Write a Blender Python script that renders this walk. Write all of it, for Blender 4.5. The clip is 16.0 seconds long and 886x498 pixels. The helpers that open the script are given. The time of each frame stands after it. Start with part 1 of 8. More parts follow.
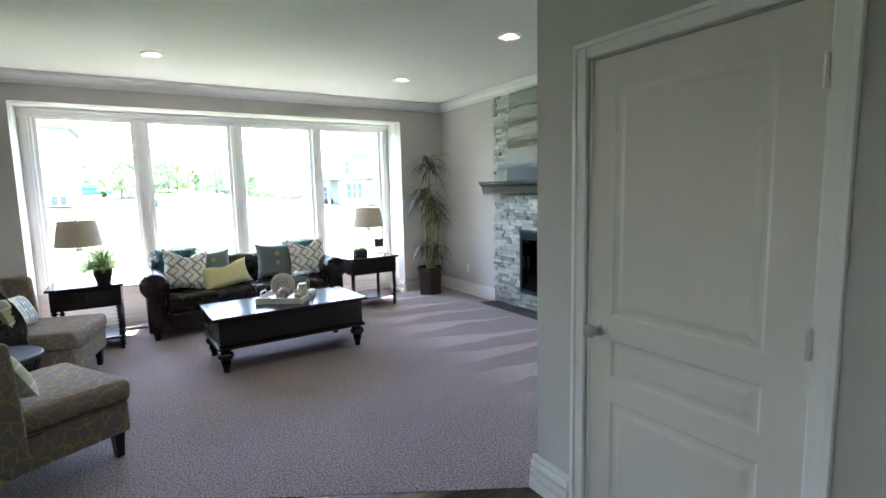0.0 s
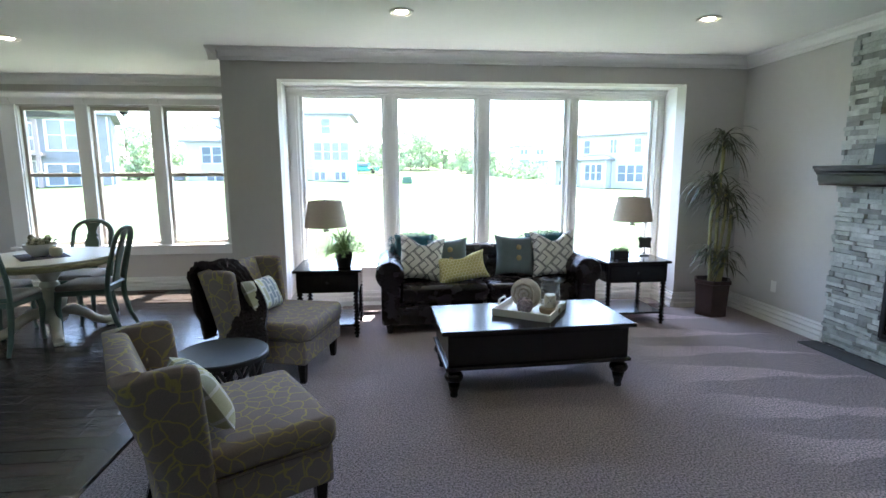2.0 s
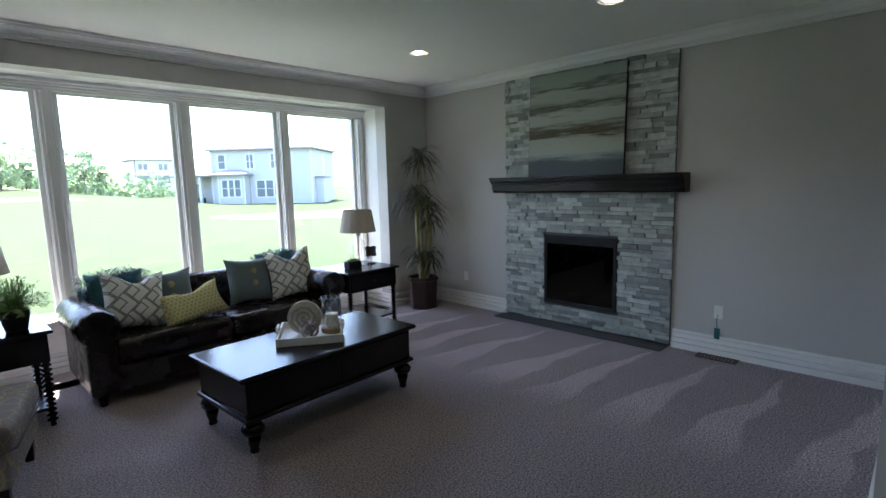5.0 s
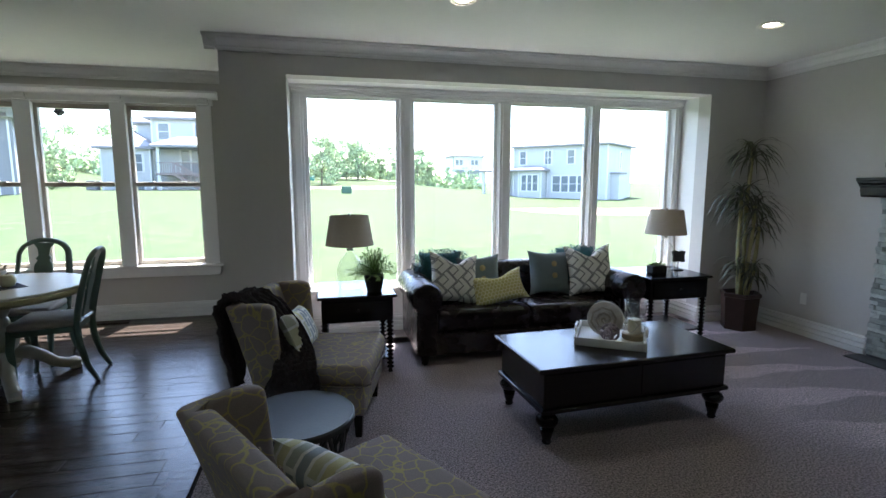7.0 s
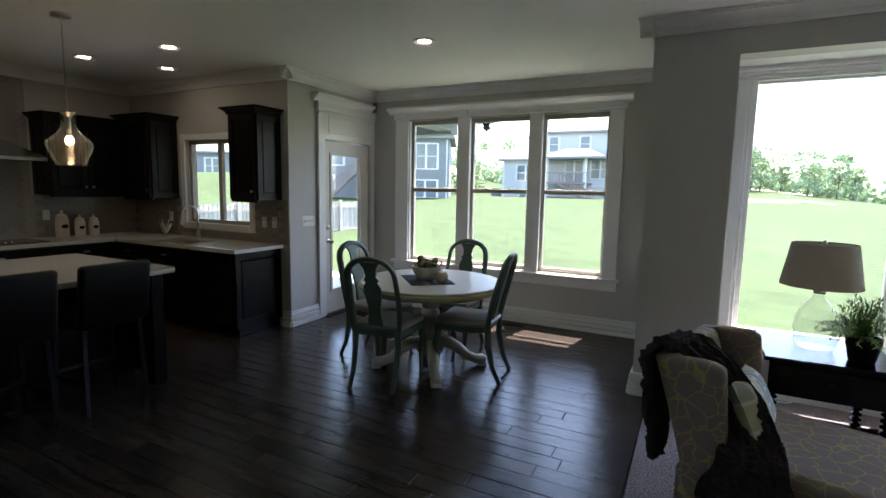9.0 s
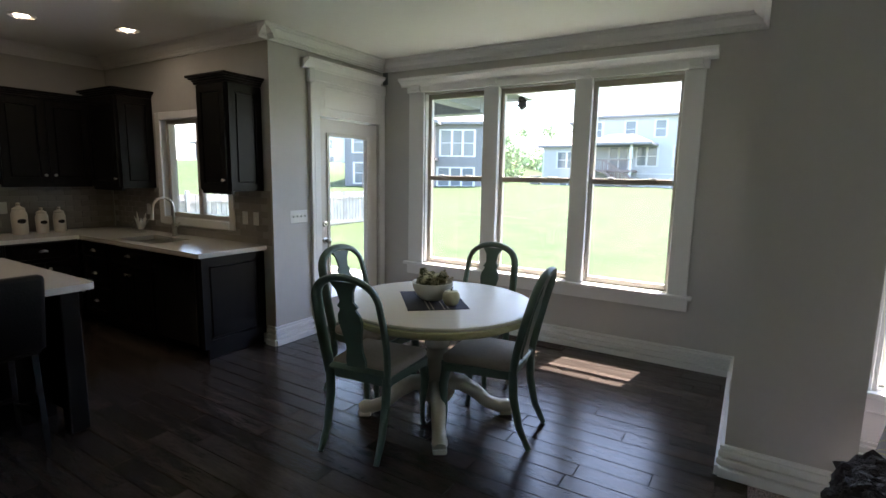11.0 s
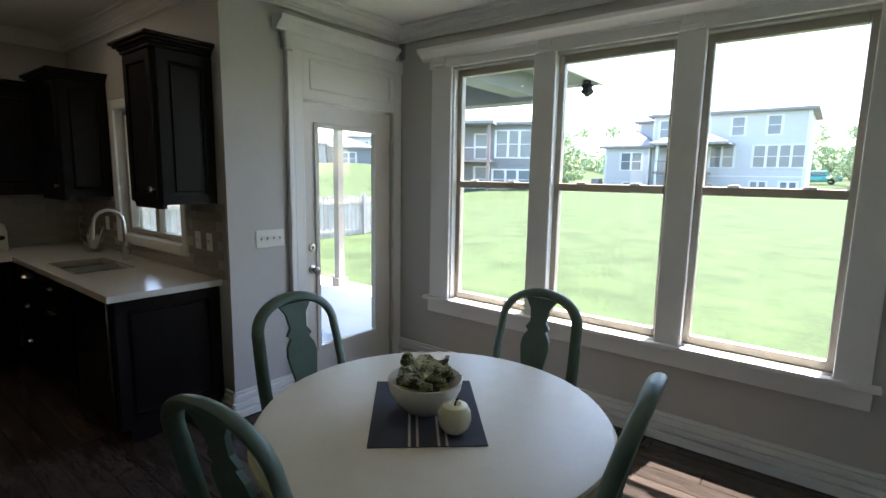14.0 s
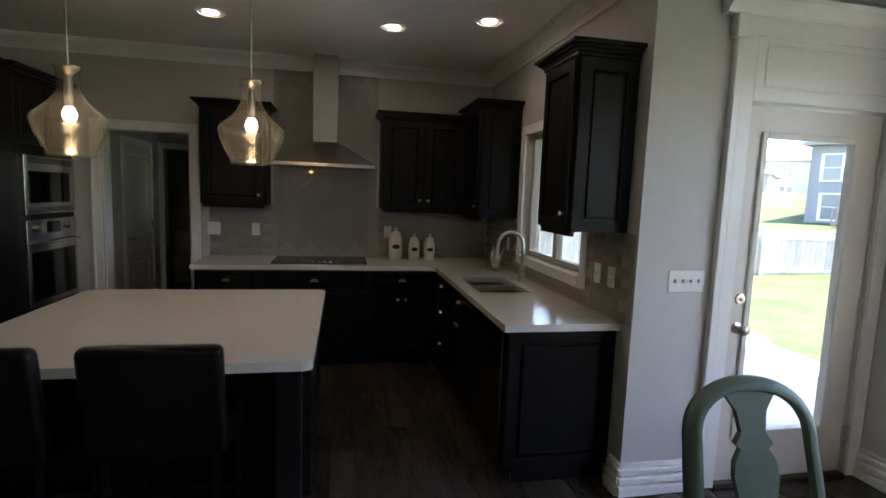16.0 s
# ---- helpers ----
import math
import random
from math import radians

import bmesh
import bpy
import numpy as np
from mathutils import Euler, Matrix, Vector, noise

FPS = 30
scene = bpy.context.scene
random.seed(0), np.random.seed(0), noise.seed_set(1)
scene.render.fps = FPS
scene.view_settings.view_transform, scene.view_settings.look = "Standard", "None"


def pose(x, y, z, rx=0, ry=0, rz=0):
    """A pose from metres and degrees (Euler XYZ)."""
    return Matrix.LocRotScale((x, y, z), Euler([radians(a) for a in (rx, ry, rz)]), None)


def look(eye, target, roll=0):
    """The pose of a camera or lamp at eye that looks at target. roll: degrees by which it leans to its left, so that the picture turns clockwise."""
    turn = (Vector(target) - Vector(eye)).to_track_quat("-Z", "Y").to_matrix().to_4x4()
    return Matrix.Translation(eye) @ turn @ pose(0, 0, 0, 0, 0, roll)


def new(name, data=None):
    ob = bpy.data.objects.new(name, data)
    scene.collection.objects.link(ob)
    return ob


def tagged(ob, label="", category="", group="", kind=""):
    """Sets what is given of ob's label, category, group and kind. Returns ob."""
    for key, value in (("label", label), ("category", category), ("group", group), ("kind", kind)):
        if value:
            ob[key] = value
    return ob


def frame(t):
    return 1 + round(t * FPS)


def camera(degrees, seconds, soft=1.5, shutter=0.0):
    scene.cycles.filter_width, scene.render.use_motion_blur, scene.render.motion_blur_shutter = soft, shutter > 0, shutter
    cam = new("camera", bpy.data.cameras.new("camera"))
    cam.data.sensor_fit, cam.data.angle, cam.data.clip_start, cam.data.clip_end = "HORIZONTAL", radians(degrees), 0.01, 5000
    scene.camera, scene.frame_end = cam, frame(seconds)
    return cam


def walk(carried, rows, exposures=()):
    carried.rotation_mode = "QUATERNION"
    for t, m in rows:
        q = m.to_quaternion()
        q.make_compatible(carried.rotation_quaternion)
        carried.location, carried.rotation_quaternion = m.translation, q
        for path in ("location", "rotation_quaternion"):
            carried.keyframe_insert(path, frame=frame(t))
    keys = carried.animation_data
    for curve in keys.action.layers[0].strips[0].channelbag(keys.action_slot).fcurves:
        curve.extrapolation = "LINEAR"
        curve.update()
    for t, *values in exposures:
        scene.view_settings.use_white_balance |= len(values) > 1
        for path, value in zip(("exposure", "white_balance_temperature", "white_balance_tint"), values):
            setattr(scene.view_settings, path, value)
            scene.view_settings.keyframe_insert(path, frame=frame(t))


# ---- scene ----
cam = camera(83.2, 16.0)
PATH = [
    (0, (0.381, 0.341, 1.502), (1.424, 2.031, 1.262), -1.3),
    (0.5, (0.466, 0.652, 1.485), (1.199, 2.493, 1.213), -0.8),
    (1, (0.509, 0.963, 1.506), (0.984, 2.883, 1.207), -0.5),
    (1.5, (0.564, 1.282, 1.525), (0.826, 3.242, 1.225), -0.3),
    (2, (0.56, 1.539, 1.531), (0.75, 3.506, 1.228), -0.2),
    (2.5, (0.413, 1.763, 1.549), (0.609, 3.733, 1.263), -0.2),
    (3, (0.311, 1.961, 1.53), (0.679, 3.911, 1.282), -0.4),
    (3.5, (0.187, 2.114, 1.529), (0.946, 3.949, 1.287), -0.9),
    (4, (0.01, 2.107, 1.553), (1.107, 3.763, 1.314), -1.4),
    (4.2, (-0.078, 2.084, 1.552), (1.129, 3.66, 1.312), -1.4),
    (5.25, (-0.24, 2.04, 1.53), (1.2, 3.43, 1.26), -1.4),
    (6.3, (-0.313, 2.07, 1.487), (0.952, 3.593, 1.203), -1.1),
    (6.5, (-0.298, 2.091, 1.491), (0.787, 3.747, 1.208), -0.9),
    (7, (-0.294, 2.198, 1.538), (0.162, 4.127, 1.273), -0.0),
    (7.5, (-0.313, 2.34, 1.533), (-0.397, 4.318, 1.251), 0.7),
    (8, (-0.46, 2.502, 1.581), (-0.893, 4.428, 1.259), 0.9),
    (8.5, (-0.654, 2.644, 1.555), (-1.316, 4.51, 1.275), 1.0),
    (9, (-0.738, 2.88, 1.536), (-1.648, 4.645, 1.295), 1.1),
    (9.2, (-0.74, 3.002, 1.532), (-1.757, 4.708, 1.294), 1.4),
    (11.3, (-1.21, 4.131, 1.54), (-2.247, 5.816, 1.244), 1.0),
    (11.5, (-1.279, 4.251, 1.528), (-2.249, 5.978, 1.247), 0.9),
    (12, (-1.447, 4.498, 1.54), (-2.257, 6.307, 1.272), 0.6),
    (12.5, (-1.518, 4.789, 1.533), (-2.272, 6.625, 1.286), 0.5),
    (13, (-1.587, 5.016, 1.529), (-2.329, 6.853, 1.249), 0.5),
    (13.5, (-1.66, 5.177, 1.556), (-2.436, 6.995, 1.252), 0.4),
    (14, (-1.718, 5.281, 1.568), (-2.941, 6.838, 1.282), 1.0),
    (14.5, (-1.798, 5.358, 1.556), (-3.39, 6.541, 1.3), 1.4),
    (15, (-1.914, 5.396, 1.535), (-3.716, 6.23, 1.299), 1.9),
    (15.5, (-2.144, 5.397, 1.529), (-4.05, 5.96, 1.307), 2.1),
    (16, (-2.386, 5.403, 1.548), (-4.334, 5.798, 1.328), 2.2),
]
walk(cam, [(t, look(eye, target, roll)) for t, eye, target, roll in PATH],
     exposures=[(0, 4.45, 6550, 14), (1.5, 4.12, 6300, 13), (2.5, 3.65, 6230, 12), (4, 3.22, 6250, 13), (6.5, 3.05, 6280, 13), (7, 3.1, 6300, 13), (8, 3.0, 6400, 13), (9, 2.9, 6600, 14),
                (11.5, 3.25, 6720, 16), (12.5, 3.2, 6620, 15), (13, 3.15, 6620, 15), (14, 2.95, 6600, 14), (15, 3.0, 6700, 18), (16, 3.42, 6650, 18)])

# ---- light ----
SUN = Vector((0.19, 1.0, 2.35)).normalized()
world = bpy.data.worlds.new("sky")
scene.world = world
world.use_nodes = True
wn = world.node_tree
sky = wn.nodes.new("ShaderNodeTexSky")
sky.sky_type, sky.sun_disc = "NISHITA", False
sky.sun_elevation = math.asin(SUN.z)
sky.sun_rotation = math.atan2(SUN.x, SUN.y)
wn.links.new(sky.outputs[0], wn.nodes["Background"].inputs[0])
wn.nodes["Background"].inputs[1].default_value = 0.15
sun = new("sun", bpy.data.lights.new("sun", "SUN"))
sun.data.energy, sun.data.angle, sun.data.color = 4.6, radians(0.6), (1.0, 0.95, 0.87)
sun.matrix_world = look((0, 0, 30), Vector((0, 0, 30)) - SUN)


# ---- helpers of this scene ----
def thing(name, label, category, x, y, z=0.0, turn=0.0, group="", kind=""):
    ob = new(name)
    ob.empty_display_size = 0.1
    ob.matrix_world = pose(x, y, z, 0, 0, turn)
    return tagged(ob, label, category, group, kind)


def part(name, bm, material, parent=None, label="", smooth=False, weld=False):
    if weld:
        bmesh.ops.remove_doubles(bm, verts=bm.verts, dist=0.0003)
    me = bpy.data.meshes.new(name)
    if smooth:
        for f in bm.faces:
            f.smooth = True
    bm.to_mesh(me)
    bm.free()
    me.materials.append(material)
    if smooth:
        me.set_sharp_from_angle(angle=radians(40))
    ob = new(name, me)
    if parent:
        ob.parent = parent
    if label:
        tagged(ob, label)
    return ob


def solid(name, bm, material, label, category, kind="structure", smooth=False, group=""):
    return tagged(part(name, bm, material, None, "", smooth), label, category, group, kind)


def box(bm, x0, y0, z0, x1, y1, z1, bevel=0.0, seg=2, m=None):
    made = bmesh.ops.create_cube(bm, size=1.0, matrix=Matrix.Translation(((x0 + x1) / 2, (y0 + y1) / 2, (z0 + z1) / 2)) @ Matrix.Diagonal((abs(x1 - x0), abs(y1 - y0), abs(z1 - z0), 1)))
    vs = made["verts"]
    if bevel > 0:
        es = list({e for v in vs for e in v.link_edges})
        r = bmesh.ops.bevel(bm, geom=es, offset=bevel, segments=seg, affect="EDGES", profile=0.5)
        vs = list({v for f in r["faces"] for v in f.verts} | {v for v in vs if v.is_valid})
    if m:
        bmesh.ops.transform(bm, matrix=m, verts=vs)
    return vs


def boxes(*rows, bevel=0.0, seg=2):
    bm = bmesh.new()
    for r in rows:
        box(bm, *r, bevel=bevel, seg=seg)
    return bm


def lathe(bm, profile, x=0.0, y=0.0, z=0.0, seg=20, m=None):
    """A turned solid: profile rows are radius and height, from below."""
    rings, vs = [], []
    for r, h in profile:
        ring = [bm.verts.new((x + max(r, 0.0004) * math.cos(2 * math.pi * k / seg), y + max(r, 0.0004) * math.sin(2 * math.pi * k / seg), z + h)) for k in range(seg)]
        rings.append(ring)
        vs += ring
    for a, b in zip(rings, rings[1:]):
        for k in range(seg):
            bm.faces.new((a[k], a[(k + 1) % seg], b[(k + 1) % seg], b[k]))
    bm.faces.new(rings[0][::-1])
    bm.faces.new(rings[-1])
    if m:
        bmesh.ops.transform(bm, matrix=m, verts=vs)
    return vs


def tube(bm, points, radius, seg=8, closed=False, flat=1.0):
    """A round bar along points; radius may be a list; flat squeezes it across."""
    pts = [Vector(p) for p in points]
    n = len(pts)
    rad = radius if isinstance(radius, (list, tuple)) else [radius] * n
    rings = []
    side = None
    for i, p in enumerate(pts):
        a = pts[(i - 1) % n] if (closed or i) else p
        b = pts[(i + 1) % n] if (closed or i < n - 1) else p
        d = (b - a).normalized()
        if side is None:
            side = d.orthogonal().normalized()
        side = (side - d * side.dot(d)).normalized()
        up = d.cross(side)
        rings.append([bm.verts.new(p + (side * math.cos(2 * math.pi * k / seg) + up * math.sin(2 * math.pi * k / seg) * flat) * rad[i]) for k in range(seg)])
    pairs = list(zip(rings, rings[1:])) + ([(rings[-1], rings[0])] if closed else [])
    for a, b in pairs:
        for k in range(seg):
            bm.faces.new((a[k], a[(k + 1) % seg], b[(k + 1) % seg], b[k]))
    if not closed:
        bm.faces.new(rings[0][::-1])
        bm.faces.new(rings[-1])


def slab(bm, outline, z0, z1, m=None):
    """An upright prism over an outline of x, y."""
    lo = [bm.verts.new((x, y, z0)) for x, y in outline]
    hi = [bm.verts.new((x, y, z1)) for x, y in outline]
    n = len(outline)
    for k in range(n):
        bm.faces.new((lo[k], lo[(k + 1) % n], hi[(k + 1) % n], hi[k]))
    bm.faces.new(lo[::-1])
    bm.faces.new(hi)
    if m:
        bmesh.ops.transform(bm, matrix=m, verts=lo + hi)
    return lo + hi


def ring_frame(bm, x0, z0, x1, z1, f, y0, y1):
    """One closed frame in the xz plane, f wide, from y0 to y1."""
    rows = []
    for y in (y0, y1):
        rows.append([bm.verts.new((x, y, z)) for x, z in ((x0, z0), (x1, z0), (x1, z1), (x0, z1))])
        rows.append([bm.verts.new((x, y, z)) for x, z in ((x0 + f, z0 + f), (x1 - f, z0 + f), (x1 - f, z1 - f), (x0 + f, z1 - f))])
    fo, fi, bo, bi = rows
    for q in range(4):
        n = (q + 1) % 4
        bm.faces.new((fo[q], fo[n], fi[n], fi[q]))
        bm.faces.new((bo[n], bo[q], bi[q], bi[n]))
        bm.faces.new((fo[n], fo[q], bo[q], bo[n]))
        bm.faces.new((fi[q], fi[n], bi[n], bi[q]))
    es = [e for e in bm.edges if e.calc_face_angle(0) > 1 and all(abs(v.co.y - y0) < 1e-5 for v in e.verts)]
    bmesh.ops.bevel(bm, geom=es, offset=0.004, segments=1, affect="EDGES")
    return bm


def moulding(bm, profile, a, b, inward):
    """A strip of profile (out from the wall, height) from a to b (x, y), on a wall whose room side is inward."""
    (ax, ay), (bx, by) = a, b
    ix, iy = inward
    ends = []
    for x, y in (a, b):
        ends.append([bm.verts.new((x + ix * o, y + iy * o, h)) for o, h in profile])
    n = len(profile)
    for k in range(n):
        bm.faces.new((ends[0][k], ends[0][(k + 1) % n], ends[1][(k + 1) % n], ends[1][k]))
    bm.faces.new(ends[0][::-1])
    bm.faces.new(ends[1])
    bmesh.ops.recalc_face_normals(bm, faces=bm.faces)


# ---- materials ----
def mat(name, col, rough=0.5, var=0.1, scale=8.0, bump=0.0, bscale=150.0, metal=0.0, coat=0.0, rand=0.0, stretch=(1, 1, 1), sheen=0.0, island=False, spec=0.5):
    m = bpy.data.materials.new(name)
    m.use_nodes = True
    t = m.node_tree
    p = t.nodes["Principled BSDF"]
    N, K = t.nodes.new, t.links.new
    geo = N("ShaderNodeTexCoord")
    mp = N("ShaderNodeMapping")
    mp.inputs["Scale"].default_value = stretch
    K(geo.outputs["Object"], mp.inputs[0])
    n1 = N("ShaderNodeTexNoise")
    n1.inputs["Scale"].default_value, n1.inputs["Detail"].default_value = scale, 6
    n2 = N("ShaderNodeTexNoise")
    n2.inputs["Scale"].default_value, n2.inputs["Detail"].default_value = scale * 9, 3
    K(mp.outputs[0], n1.inputs["Vector"])
    K(mp.outputs[0], n2.inputs["Vector"])
    mix = N("ShaderNodeMix")
    mix.data_type = "FLOAT"
    mix.inputs[0].default_value = 0.4
    K(n1.outputs[0], mix.inputs[2])
    K(n2.outputs[0], mix.inputs[3])
    ramp = N("ShaderNodeValToRGB")
    ramp.color_ramp.elements[0].position, ramp.color_ramp.elements[1].position = 0.3, 0.7
    ramp.color_ramp.elements[0].color = tuple(c * (1 - var) for c in col) + (1,)
    ramp.color_ramp.elements[1].color = tuple(min(1, c * (1 + var)) for c in col) + (1,)
    K(mix.outputs[0], ramp.inputs[0])
    out = ramp.outputs[0]
    if rand:
        src = N("ShaderNodeNewGeometry") if island else N("ShaderNodeObjectInfo")
        mr = N("ShaderNodeMapRange")
        mr.inputs[3].default_value, mr.inputs[4].default_value = 1 - rand, 1 + rand
        K(src.outputs["Random Per Island" if island else "Random"], mr.inputs[0])
        mul = N("ShaderNodeVectorMath")
        mul.operation = "SCALE"
        K(out, mul.inputs[0])
        K(mr.outputs[0], mul.inputs["Scale"])
        out = mul.outputs[0]
    K(out, p.inputs["Base Color"])
    rr = N("ShaderNodeMapRange")
    rr.inputs[3].default_value, rr.inputs[4].default_value = max(0.02, rough * 0.85), min(1, rough * 1.15)
    K(n1.outputs[0], rr.inputs[0])
    K(rr.outputs[0], p.inputs["Roughness"])
    p.inputs["Metallic"].default_value = metal
    p.inputs["Coat Weight"].default_value = coat
    p.inputs["Sheen Weight"].default_value = sheen
    p.inputs["Specular IOR Level"].default_value = spec
    if bump:
        n3 = N("ShaderNodeTexNoise")
        n3.inputs["Scale"].default_value, n3.inputs["Detail"].default_value = bscale, 4
        K(mp.outputs[0], n3.inputs["Vector"])
        b = N("ShaderNodeBump")
        b.inputs["Strength"].default_value, b.inputs["Distance"].default_value = bump, 0.01
        K(n3.outputs[0], b.inputs["Height"])
        K(b.outputs[0], p.inputs["Normal"])
    return m


def glow(name, col, strength):
    m = bpy.data.materials.new(name)
    m.use_nodes = True
    p = m.node_tree.nodes["Principled BSDF"]
    p.inputs["Base Color"].default_value = (*col, 1)
    p.inputs["Emission Color"].default_value = (*col, 1)
    p.inputs["Emission Strength"].default_value = strength
    return m


def glass(name, tint=(1, 1, 1), rough=0.0, bump=0.0, gloss=1.0, haze=0.0):
    """Thin clear glass: mostly see-through, with a Fresnel gloss."""
    m = bpy.data.materials.new(name)
    m.use_nodes = True
    t = m.node_tree
    N, K = t.nodes.new, t.links.new
    t.nodes.remove(t.nodes["Principled BSDF"])
    tr, gl, fr, mx = N("ShaderNodeBsdfTransparent"), N("ShaderNodeBsdfGlossy"), N("ShaderNodeLayerWeight"), N("ShaderNodeMixShader")
    tr.inputs[0].default_value = (*tint, 1)
    gl.inputs["Roughness"].default_value = rough
    pw, sc = N("ShaderNodeMath"), N("ShaderNodeMath")
    pw.operation, sc.operation = "POWER", "MULTIPLY_ADD"
    pw.inputs[1].default_value = 4.0
    sc.inputs[1].default_value, sc.inputs[2].default_value = 0.6 * gloss, 0.05 * gloss
    K(fr.outputs["Facing"], pw.inputs[0])
    K(pw.outputs[0], sc.inputs[0])
    K(sc.outputs[0], mx.inputs[0])
    K(tr.outputs[0], mx.inputs[1])
    K(gl.outputs[0], mx.inputs[2])
    if bump:
        n = N("ShaderNodeTexNoise")
        n.inputs["Scale"].default_value = 60
        b = N("ShaderNodeBump")
        b.inputs["Strength"].default_value = bump
        K(n.outputs[0], b.inputs["Height"])
        K(b.outputs[0], gl.inputs["Normal"])
        K(b.outputs[0], fr.inputs["Normal"])
    end = mx.outputs[0]
    if haze:
        df, m2 = N("ShaderNodeBsdfDiffuse"), N("ShaderNodeMixShader")
        m2.inputs[0].default_value = haze
        K(end, m2.inputs[1])
        K(df.outputs[0], m2.inputs[2])
        end = m2.outputs[0]
    K(end, t.nodes["Material Output"].inputs[0])
    return m


M_WALL = mat("wall paint", (0.52, 0.505, 0.485), 0.6, 0.03, 2.0, 0.06, 260)
M_CEIL = mat("ceiling paint", (0.80, 0.80, 0.78), 0.9, 0.02, 2.0, 0.15, 180)
M_TRIM = mat("white trim paint", (0.80, 0.80, 0.79), 0.35, 0.02, 3.0)
M_CARPET = mat("carpet pile", (0.45, 0.378, 0.40), 1.0, 0.7, 92.0, 2.6, 110, sheen=0.2)
# brushed wedges left by the vacuum cleaner: the pile leans one way or the other, in a zigzag along the hearth
t = M_CARPET.node_tree
for n in t.nodes:
    if n.bl_idname == "ShaderNodeValToRGB":
        n.color_ramp.elements[0].position, n.color_ramp.elements[1].position = 0.42, 0.58
N, K = t.nodes.new, t.links.new


def sum_(what, a, b=None, c=None):
    n = N("ShaderNodeMath")
    n.operation = what
    for i, v in enumerate((a, b, c)):
        if isinstance(v, (int, float)):
            n.inputs[i].default_value = v
        elif v is not None:
            K(v, n.inputs[i])
    return n.outputs[0]


co, sx, wob = N("ShaderNodeTexCoord"), N("ShaderNodeSeparateXYZ"), N("ShaderNodeTexNoise")
wob.inputs["Scale"].default_value = 1.3
K(co.outputs["Object"], wob.inputs["Vector"])
K(co.outputs["Object"], sx.inputs[0])
far = sum_("SUBTRACT", 4.15, sx.outputs[0])
ph = sum_("ADD", sum_("MULTIPLY_ADD", far, -0.32, sum_("MULTIPLY", sx.outputs[1], 1.0 / 0.52)), sum_("MULTIPLY", wob.outputs[0], 0.7))
tri = sum_("MULTIPLY", sum_("ABSOLUTE", sum_("SUBTRACT", sum_("FRACT", ph), 0.5)), 2.0)
lean, fade, tone = N("ShaderNodeMapRange"), N("ShaderNodeMapRange"), N("ShaderNodeVectorMath")
lean.inputs[1].default_value, lean.inputs[2].default_value, lean.inputs[3].default_value, lean.inputs[4].default_value = -0.05, 0.05, 0.0, 1.0
K(sum_("SUBTRACT", sum_("MULTIPLY", far, 0.42), tri), lean.inputs[0])
fade.inputs[1].default_value, fade.inputs[2].default_value, fade.inputs[3].default_value, fade.inputs[4].default_value = 1.15, 1.6, 1.0, 0.0
K(far, fade.inputs[0])
tone.operation = "SCALE"
pr = t.nodes["Principled BSDF"]
K(pr.inputs["Base Color"].links[0].from_socket, tone.inputs[0])
K(sum_("MULTIPLY_ADD", sum_("MULTIPLY", lean.outputs[0], fade.outputs[0]), 0.55, sum_("MULTIPLY_ADD", wob.outputs[0], 0.34, 0.72)), tone.inputs["Scale"])
K(tone.outputs[0], pr.inputs["Base Color"])
M_PLANK = mat("dark hardwood", (0.046, 0.036, 0.031), 0.21, 0.45, 3.0, 0.16, 16, rand=0.35, stretch=(1, 6, 6), spec=0.42)
M_CAB = mat("dark stained cabinet", (0.0065, 0.0055, 0.006), 0.34, 0.35, 4.0, 0.05, 60, stretch=(6, 6, 1), spec=0.2)
M_BLACKWOOD = mat("black wood", (0.006, 0.0055, 0.0065), 0.2, 0.3, 5.0, 0.04, 80, spec=0.36)
M_QUARTZ = mat("pale quartz", (0.62, 0.60, 0.56), 0.18, 0.05, 40.0)
M_LEATHER = mat("dark leather", (0.009, 0.006, 0.0065), 0.27, 0.35, 9.0, 0.5, 30)
M_STEEL = mat("brushed steel", (0.55, 0.54, 0.52), 0.24, 0.05, 30.0, metal=1.0, stretch=(20, 20, 1))
M_GLASS = glass("window glass", gloss=0.6)
M_GRASS = mat("mown grass", (0.044, 0.066, 0.029), 0.9, 0.45, 1.2, 0.5, 8, spec=0.1)

# ---- the large structure ----
H = 2.74
NORTH, EAST, NOOK_E, NOOK_N, NOOK_W, KIT_N, KIT_W = 6.83, 4.40, -1.12, 8.39, -4.64, 6.86, -7.35


def wall(name, axis, at, deep, a0, a1, openings=(), z1=H, label="warm grey painted plaster wall", material=None):
    """A wall along axis, its room face at `at`, deep metres thick away from the room, with openings (a, b, low, high)."""
    bm = bmesh.new()
    cuts = sorted({a0, a1, *[o[0] for o in openings], *[o[1] for o in openings]})
    for a, b in zip(cuts, cuts[1:]):
        holes = sorted((o[2], o[3]) for o in openings if o[0] < b - 1e-6 and o[1] > a + 1e-6)
        z = -0.12
        for lo, hi in holes + [(z1, z1)]:
            if lo > z + 1e-6:
                p, q = sorted((at, at + deep))
                box(bm, *((a, p, z, b, q, lo) if axis == "x" else (p, a, z, q, b, lo)))
            z = hi
    bmesh.ops.remove_doubles(bm, verts=bm.verts, dist=0.0005)
    return solid(name, bm, material or M_WALL, label, "wall")


